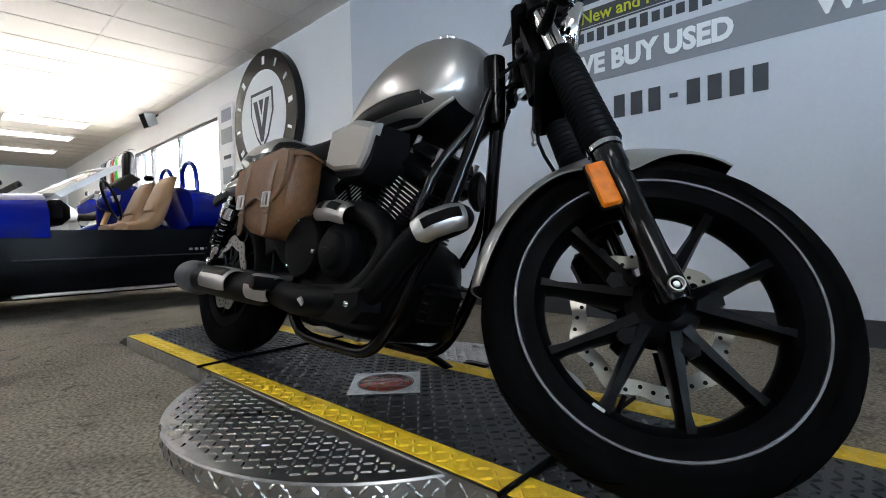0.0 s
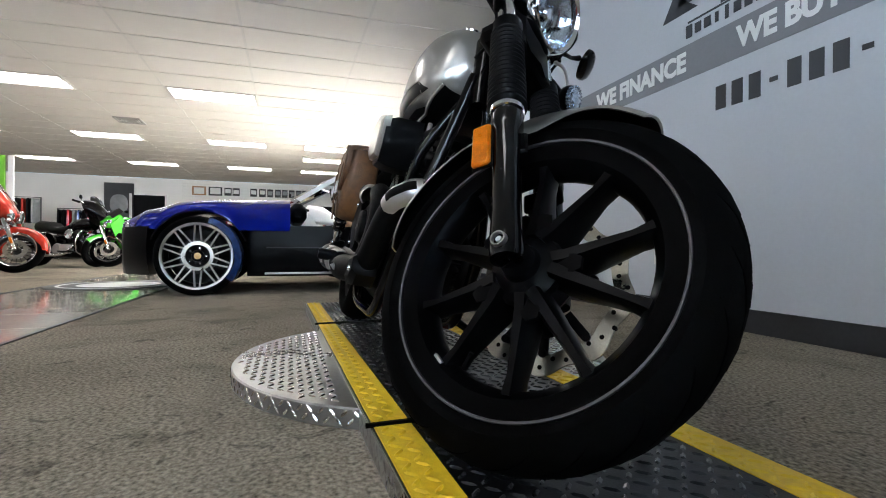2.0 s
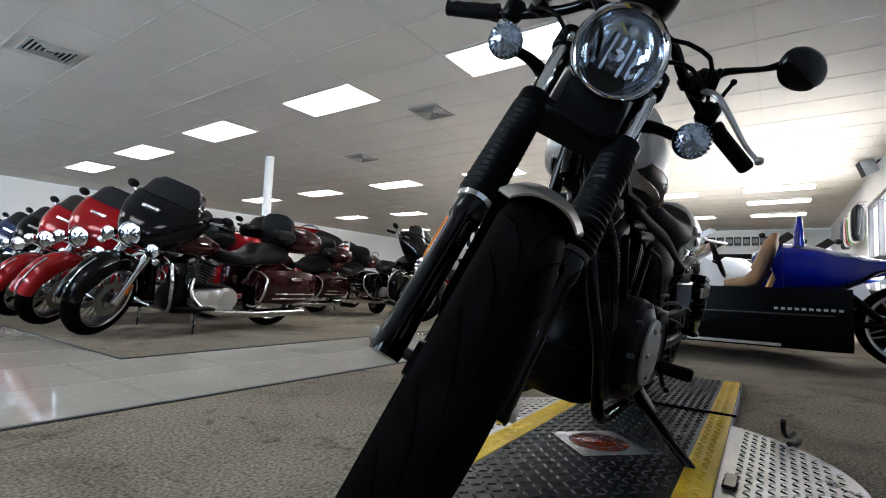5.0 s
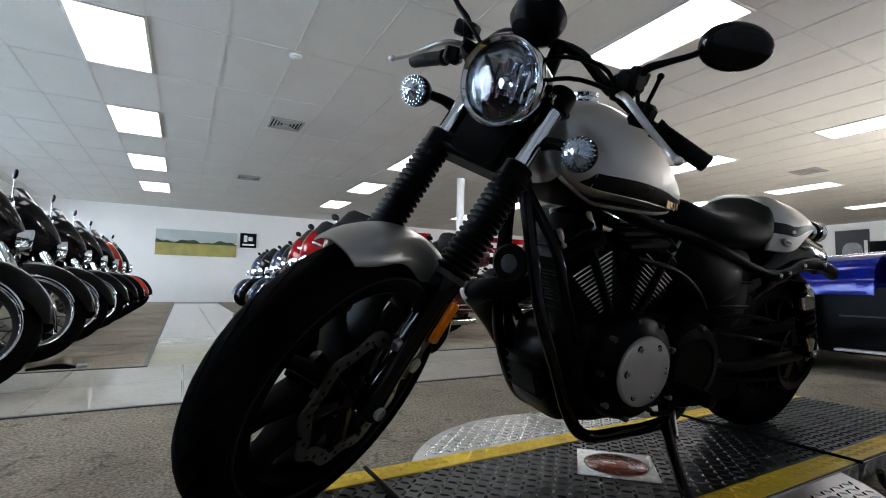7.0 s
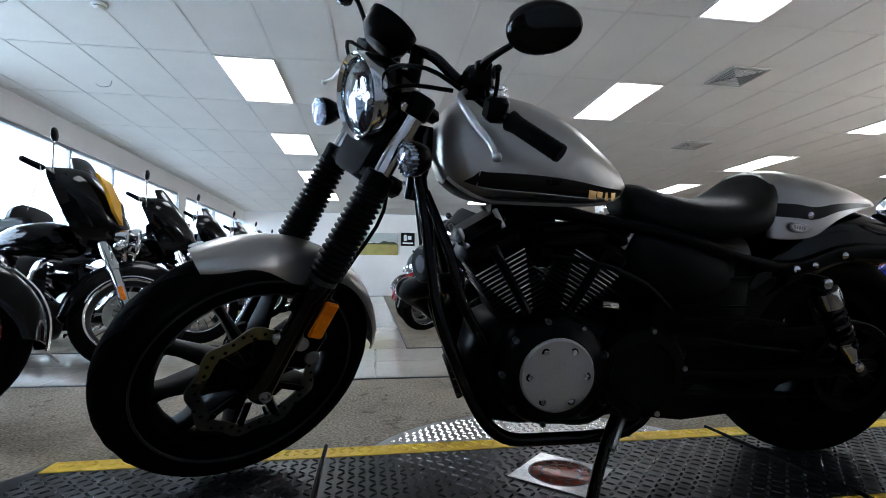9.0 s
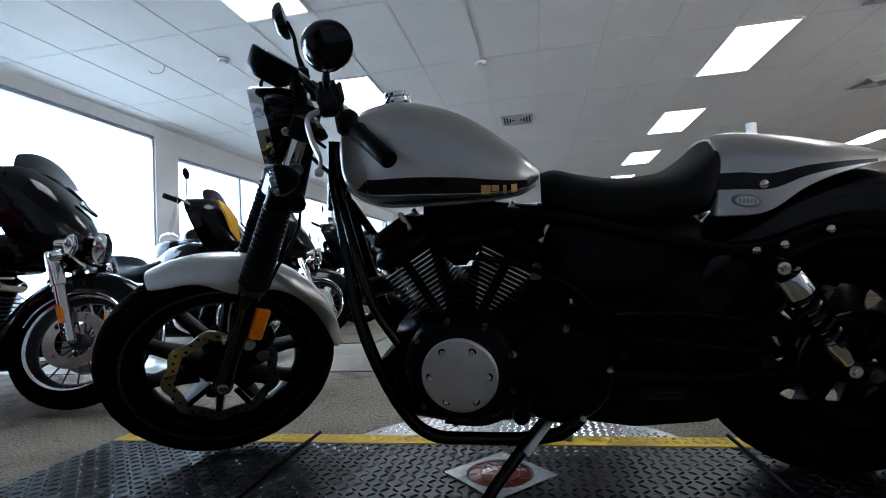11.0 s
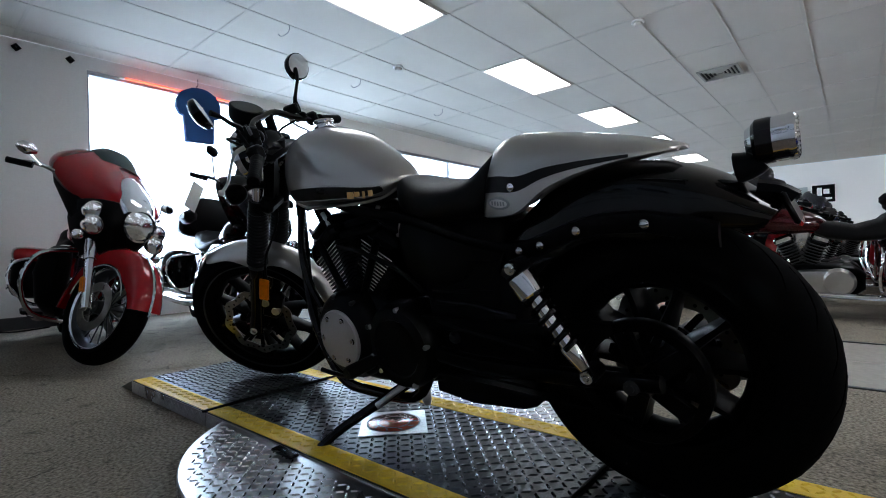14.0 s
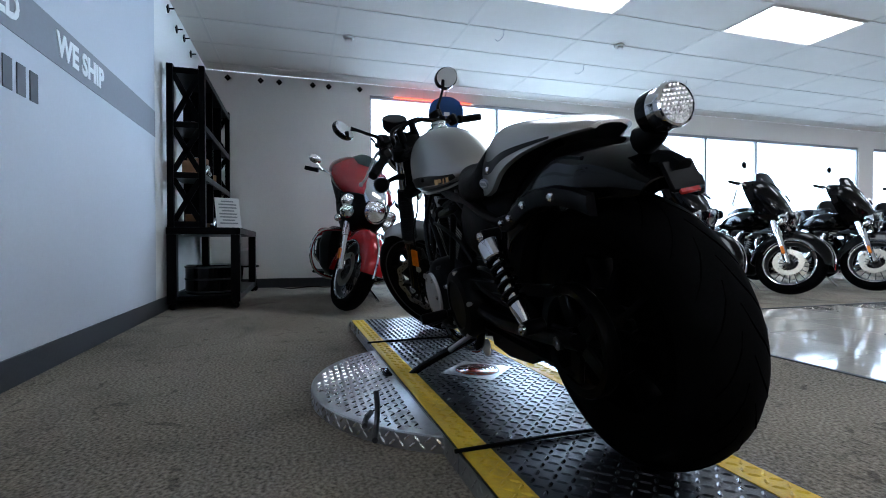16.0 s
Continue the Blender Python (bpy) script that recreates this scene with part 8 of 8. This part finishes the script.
part("tub", Mesh().box((0, 0.26, 0.50), (1.30, 1.10, 0.16), None, .03), MATTE, car)
for sx in (-1, 1):
    part("headlamp", Mesh().lathe((sx * .50, -1.66, .55), (0, -1, .1), [(0.0, -.08), (.07, -.06), (.09, 0), (.085, .01), (0.0, .015)], 24), CHROME, car)
    part("fender_lip", Mesh().tube([(sx * (.845 - .05 * abs(math.sin(2 * a))), WYF + .396 * math.cos(a), WR + .396 * math.sin(a)) for a in [radians(34 + 7 * k) for k in range(17)]], .017, 8), BLUEP, car, "rolled blue wheel-arch lip")
    part("suspension_arm", Mesh().cyl((sx * .40, WYF, .33), (sx * .74, WYF, .30), .022, n=10), BLACK, car)
    prof = [(0.16, .56, .10), (0.30, .57, .12), (0.40, .63, .13), (0.46, .74, .12), (0.50, .87, .11), (0.535, .98, .10), (0.55, 1.045, .06)]
    rings = []
    for y, z, th in prof:
        lean = max(0.0, min(1.0, (z - .58) / .2))
        d = Vector((0, -lean, 1 - lean)).normalized()
        wd = 0.21 if z < .98 else .17
        rings.append([Vector((sx * .30 + wd * math.copysign(abs(math.cos(a)) ** .6, math.cos(a)), y, z)) + d * (th / 2 + th / 2 * math.copysign(abs(math.sin(a)) ** .6, math.sin(a))) for a in [2 * math.pi * k / 18 for k in range(18)]])
    part("seat", Mesh().loft(rings), TAN, car, "tan leather bucket seat", 60)
    part("roll_hoop", Mesh().tube([(sx * .30 - .17, .69, .92), (sx * .30 - .15, .68, 1.12), (sx * .30, .68, 1.19), (sx * .30 + .15, .68, 1.12), (sx * .30 + .17, .69, .92)], .020, 10), BLUEP, car, "blue roll hoop")
    part("shock", Mesh().cyl((sx * .12, 1.02, .55), (sx * .12, 1.20, .36), .03, n=10), BLACK, car)
    part("rear_arm", Mesh().cyl((sx * .16, 0.90, .34), (sx * .15, WYR, .33), .025, n=10), BLACK, car)
rows = []
for k in range(25):
    y = 0.57 + 0.80 * k / 24
    zt = ramp_at(y, [(.57, .975), (.72, .965), (.95, .905), (1.2, .855), (1.37, .825)])
    zb = ramp_at(y, [(.57, .58), (.92, .58), (1.05, .64), (1.2, .74), (1.37, .815)])
    w = ramp_at(y, [(.57, .70), (.80, .66), (1.0, .50), (1.2, .26), (1.37, .03)])
    rows.append([Vector((w * math.copysign(abs(math.cos(a)) ** .6, math.cos(a)), y, (zt + zb) / 2 + (zt - zb) / 2 * math.copysign(abs(math.sin(a)) ** .75, math.sin(a)))) for a in [2 * math.pi * q / 26 for q in range(26)]])
part("rear_deck", Mesh().loft(rows), BLUEP, car, "glossy blue pointed rear deck", 55)
ws = part("windscreen", Mesh().loft([[(u * .60, -0.40 + abs(u) ** 2 * .14 + f * .36, .865 + f * .20) for u in [-1 + j / 8 for j in range(17)]] for f in (0, .5, 1)], loop=False), CLEAR, car, "low raked windscreen")
part("screen_frame", Mesh().tube([(u * .60, -0.04 + abs(u) ** 2 * .14, 1.065) for u in [-1 + j / 6 for j in range(13)]], .013, 8), ALLOY, ws)
for sx in (-1, 1):
    part("screen_post", Mesh().loft([[Vector((sx * .605, y + dy, z + dz)) + Vector((sx * dx, 0, 0)) for dx, dy, dz in ((-.01, -.02, .012), (.01, -.02, .012), (.01, .02, -.012), (-.01, .02, -.012))] for y, z in ((-0.27, .845), (-0.05, .985), (0.09, 1.072))]), LETW, ws, "flat pale windscreen post", 30)
    if sx > 0:
        continue
    part("side_mirror", Mesh().loft([[Vector((sx * .66 + w * math.cos(q), y, 1.0 + w * .8 * math.sin(q))) for q in [2 * math.pi * k / 18 for k in range(18)]] for y, w in ((-.16, .01), (-.14, .045), (-.09, .07), (-.075, .066))]), ALLOY, ws, "round silver mirror", 60)
    part("mirror_stalk", Mesh().cyl((sx * .615, -0.20, .885), (sx * .655, -0.11, .965), .008, n=8), BLACK, ws)
part("steering_wheel", Mesh().lathe((0.30, 0.10, .84), (0, 1, .35), [(.16, -.012), (.172, 0), (.16, .012), (.148, 0), (.16, -.012)], 28), BLACK, car)
part("dash", Mesh().box((0, -0.27, .73), (1.08, .16, .18), None, .05), MATTE, car)


# ---- far end of the showroom ----
slat = thing("slatwall_panel", "white slatwall panel under the ceiling of the far wall", "panel", pose(XW + 0.012, -1.1, 2.33))
for k in range(6):
    part("slat", Mesh().box((0, 0, -0.27 + k * 0.106), (0.02, 5.6, 0.098), None, .004), WALLW, slat)
for k, (y, w, h) in enumerate(((-3.39, .43, .30), (-2.88, .43, .30), (-2.48, .23, .27), (-2.22, .23, .27), (-1.65, .22, .28), (-1.36, .22, .28), (-1.10, .20, .28), (-0.84, .20, .28), (-0.61, .20, .28), (-0.37, .20, .28), (-0.13, .20, .28), (0.10, .20, .28))):
    pic = thing("framed_picture", ("small wood-framed picture on the far wall" if k < 2 else "small dark picture on the far wall"), "picture", pose(XW + 0.036, y, 2.32), group="framed pictures")
    part("frame", Mesh().box((0, 0, 0), (0.024, w, h), None, .004), TAN if k == 0 else STEELB, pic)
    part("print", Mesh().box((0.0135, 0, 0.01 * (k % 3)), (0.003, w * .75, h * (.72 if k < 2 else .5))), CARD if k < 6 else GREYP, pic)
post = thing("wall_poster", "tall dark poster with a pale shape", "poster", pose(XW + 0.03, -5.75, 1.85))
part("sheet", Mesh().box((0, 0, 0), (0.02, 0.85, 1.25), None, .003), BASE, post)
part("pale_shape", Mesh().loft([ring_shape(0.012 + dx, -.35, .25, w, .8, 20) for dx, w in ((0, .26), (.003, .25))]), GREYP, post)
opening = thing("service_hatch", "wide dark service opening with white bars painted as lights", "hatch", pose(XW + 0.03, -1.2, 1.55), kind="structure")
part("recess", Mesh().box((0, 0, 0), (0.03, 4.9, 0.72), None, .004), MATTE, opening)
# white bars on the dark panel stand in for reflected lights
for y, z in ((-1.6, .18), (-0.4, .10), (0.9, .18), (1.8, .05)):
    part("inner_strip", Mesh().box((0.02, y, z), (0.01, .75, .035), None, .003), LETW, opening)
for k, (y, h, mt) in enumerate(((-2.3, .26, REDP), (-2.0, .2, GREYP), (-1.1, .24, BLACK), (-0.2, .3, CARD), (0.6, .22, ORANGE), (0.85, .3, BLACK))):
    bx_ = thing("boxed_goods", "small boxed goods on the sales counter", "box", pose(XW + 1.0, y, 1.043), group="counter goods")
    part("carton", Mesh().box((0, 0, h / 2), (.22, .24, h), None, .01), mt, bx_)
    part("carton_label", Mesh().box((0.113, 0, h * .55), (.004, .15, h * .3)), CARD, bx_)
# clothes hung along the side wall past the windows
for k, (x, mt) in enumerate(((-9.45, MATTE), (-9.75, CARD), (-10.05, GREENP), (-10.35, ORANGE), (-10.65, CARD), (-10.95, BLACK), (-11.3, NAVY))):
    jk = thing("hanging_jacket", "riding jacket hung high on the side wall", "jacket", pose(x, WY - 0.14, 1.58), group="hanging jackets")
    part("body", Mesh().loft([ring_shape(dx, .0, .62, w, .6, 14) for dx, w in ((-.13, .04), (-.10, .09), (.10, .09), (.13, .04))]), mt, jk, "", 60)
    for s_ in (-1, 1):
        part("sleeve", Mesh().tube([(s_ * .12, 0, .56), (s_ * .16, -.02, .35), (s_ * .15, -.03, .10)], [.055, .05, .04], 8), mt, jk)
    part("hook", Mesh().tube([(0, 0, .61), (0, .02, .68), (0, .13, .68)], .006, 6), STEELB, jk)
counter = thing("sales_counter", "long wood-fronted sales counter at the far end", "counter", pose(XW + 1.0, -1.6, 0))
part("front", Mesh().box((0, 0, 0.5), (0.5, 5.0, 1.0), None, .01), material("counter_wood", (0.22, 0.12, 0.06), 0.5, 0, 0.3, 3, 30), counter)
part("top", Mesh().box((0, 0, 1.02), (0.62, 5.1, 0.045), None, .008), BLACK, counter)
for y, h in ((-9.6, 1.55), (-7.9, 1.8), (-6.3, 1.5), (-11.4, 1.6)):
    d = thing("gear_rack", "clothing rack with dark jackets at the far end", "rack", pose(XW + 1.4, y, 0))
    part("rail", Mesh().tube([(0, -.6, 0.0), (0, -.6, h), (0, .6, h), (0, .6, 0.0)], .018, 8, 1), STEELB, d)
    for k in range(9):
        mt = (BLACK, MATTE, REDP, GREYP, NAVY, BLACK, ORANGE, BLACK, GREYP)[k]
        part("jacket", Mesh().loft([ring_shape(0.02 * (k % 3) + dx, h - .75, h - .04, w, .6, 12) for dx, w in ((-.24, .03), (-.18, .055), (.18, .055), (.24, .03))]).move(pose(0, -.5 + k * .125, 0)), mt, d, "", 60)
door = thing("far_door", "dark doorway in the far wall", "door", pose(XW + 0.02, -4.9, 0), kind="structure")
part("leaf", Mesh().box((0, 0, 1.05), (0.04, 0.95, 2.1), None, .006), BLACK, door)
for s in (-1, 1):
    part("jamb", Mesh().box((0, s * .52, 1.06), (0.06, .08, 2.16), None, .004), WHITE, door)
for x, y, w, h, z, mt, lab in ((-10.0, YS + 0.04, 2.8, 0.62, 2.22, REDP, "long red banner with plain white bars"), (-5.5, YS + 0.04, 2.6, 0.55, 2.22, REDP, "long red banner with plain white bars")):
    bn = thing("wall_banner", lab, "banner", pose(x, y, z))
    part("cloth", Mesh().box((0, 0, 0), (w, 0.03, h), None, .004), mt, bn)
    for k in range(5):
        part("white_bar", Mesh().box((-w * .3 + k * w * .15, 0.017, 0), (w * .10, 0.004, h * .32)), LETW, bn)
ks = thing("hanging_sign", "square black and white hanging sign with green side strips", "sign", pose(-9.84, -6.45, 0))
part("panel", Mesh().box((0, 0, 1.88), (0.06, 0.48, 0.50), None, .006), BLACK, ks)
part("white_mark", Mesh().box((0.033, -0.06, 1.88), (0.006, 0.12, 0.26)), LETW, ks)
part("white_mark", Mesh().plate([(0, 0), (0.16, 0.13), (0.16, 0.04), (0.09, 0), (0.16, -0.04), (0.16, -0.13)], 0.006, X3((0.034, -0.02, 1.88), (0, 1, 0), (0, 0, 1))), LETW, ks)
part("post", Mesh().box((0, 0.0, 0.82), (0.05, 0.10, 1.64), None, .006), BLACK, ks)
for y in (0.72, 0.86):
    part("side_strip", Mesh().box((0, y, 1.55), (0.05, 0.09, 1.2), None, .006), material("strip_green", (0.18, 0.5, 0.03), 0.5) if y < .8 else LETW, ks)
part("base", Mesh().box((0, 0.3, 0.03), (0.35, 1.3, 0.06), None, .01), BLACK, ks)
mat_ = thing("round_floor_mat", "round dark floor mat with a white ring mark", "mat", pose(-4.2, -2.12, 0.003))
part("disc", Mesh().lathe((0, 0, 0), (0, 0, 1), [(0.0, .006), (.62, .006), (.63, 0)], 48), BASE, mat_)
part("ring", Mesh().lathe((0, 0, .0065), (0, 0, 1), [(.50, 0), (.50, .002), (.53, .002), (.53, 0)], 48), LETW, mat_)
part("centre", Mesh().lathe((0, 0, .0065), (0, 0, 1), [(0.0, .002), (.36, .002), (.37, 0)], 40), LETW, mat_)

ps = thing("narrow_poster", "narrow pale poster strip with grey pictures beside the side window", "poster", pose(-5.28, WY - 0.008, 1.72))
part("sheet", Mesh().box((0, 0, 0), (0.42, 0.010, 1.15), None, .002), CARD, ps)
for z, w, h, mt in ((.43, .30, .16, GREYP), (.16, .34, .20, GREYP), (-.12, .22, .05, BASE), (-.36, .30, .22, GREYP)):
    part("print", Mesh().box((0, -.006, z), (w, .003, h)), mt, ps)

# a landscape poster and a square sign on the far end wall
ld = thing("landscape_poster", "wide landscape poster with a pale sky and a yellow-green field", "poster", pose(0.79, YS + 0.03, 1.70))
part("sky", Mesh().box((0, 0, 0.20), (2.1, 0.02, 0.32), None, .002), material("poster_sky", (0.42, 0.46, 0.46), 0.6, var=0.12, scale=2.0), ld)
part("tree_line", Mesh().loft([[(x, y, z) for y, z in ((-.012, -.02), (.014, -.02), (.014, .05 + .035 * math.sin(7 * x) + .02 * math.sin(19 * x)), (-.012, .05 + .035 * math.sin(7 * x) + .02 * math.sin(19 * x)))] for x in [-1.05 + 2.1 * k / 40 for k in range(41)]]), material("poster_trees", (0.05, 0.07, 0.03), 0.7, var=0.3, scale=9), ld)
part("field", Mesh().box((0, 0, -0.19), (2.1, 0.02, 0.36), None, .002), material("poster_field", (0.34, 0.30, 0.09), 0.7, var=0.25, scale=4), ld)
sq = thing("square_sign", "small square black sign with white marks", "sign", pose(-0.58, YS + 0.03, 1.86))
part("panel", Mesh().box((0, 0, 0), (0.46, 0.03, 0.44), None, .005), BLACK, sq)
part("white_mark", Mesh().box((0.08, 0.018, 0.05), (0.10, 0.005, 0.20)), LETW, sq)
part("white_mark", Mesh().box((-0.06, 0.018, 0.05), (0.12, 0.005, 0.12)), LETW, sq)
part("white_bar", Mesh().box((0, 0.018, -0.13), (0.34, 0.005, 0.05)), LETW, sq)
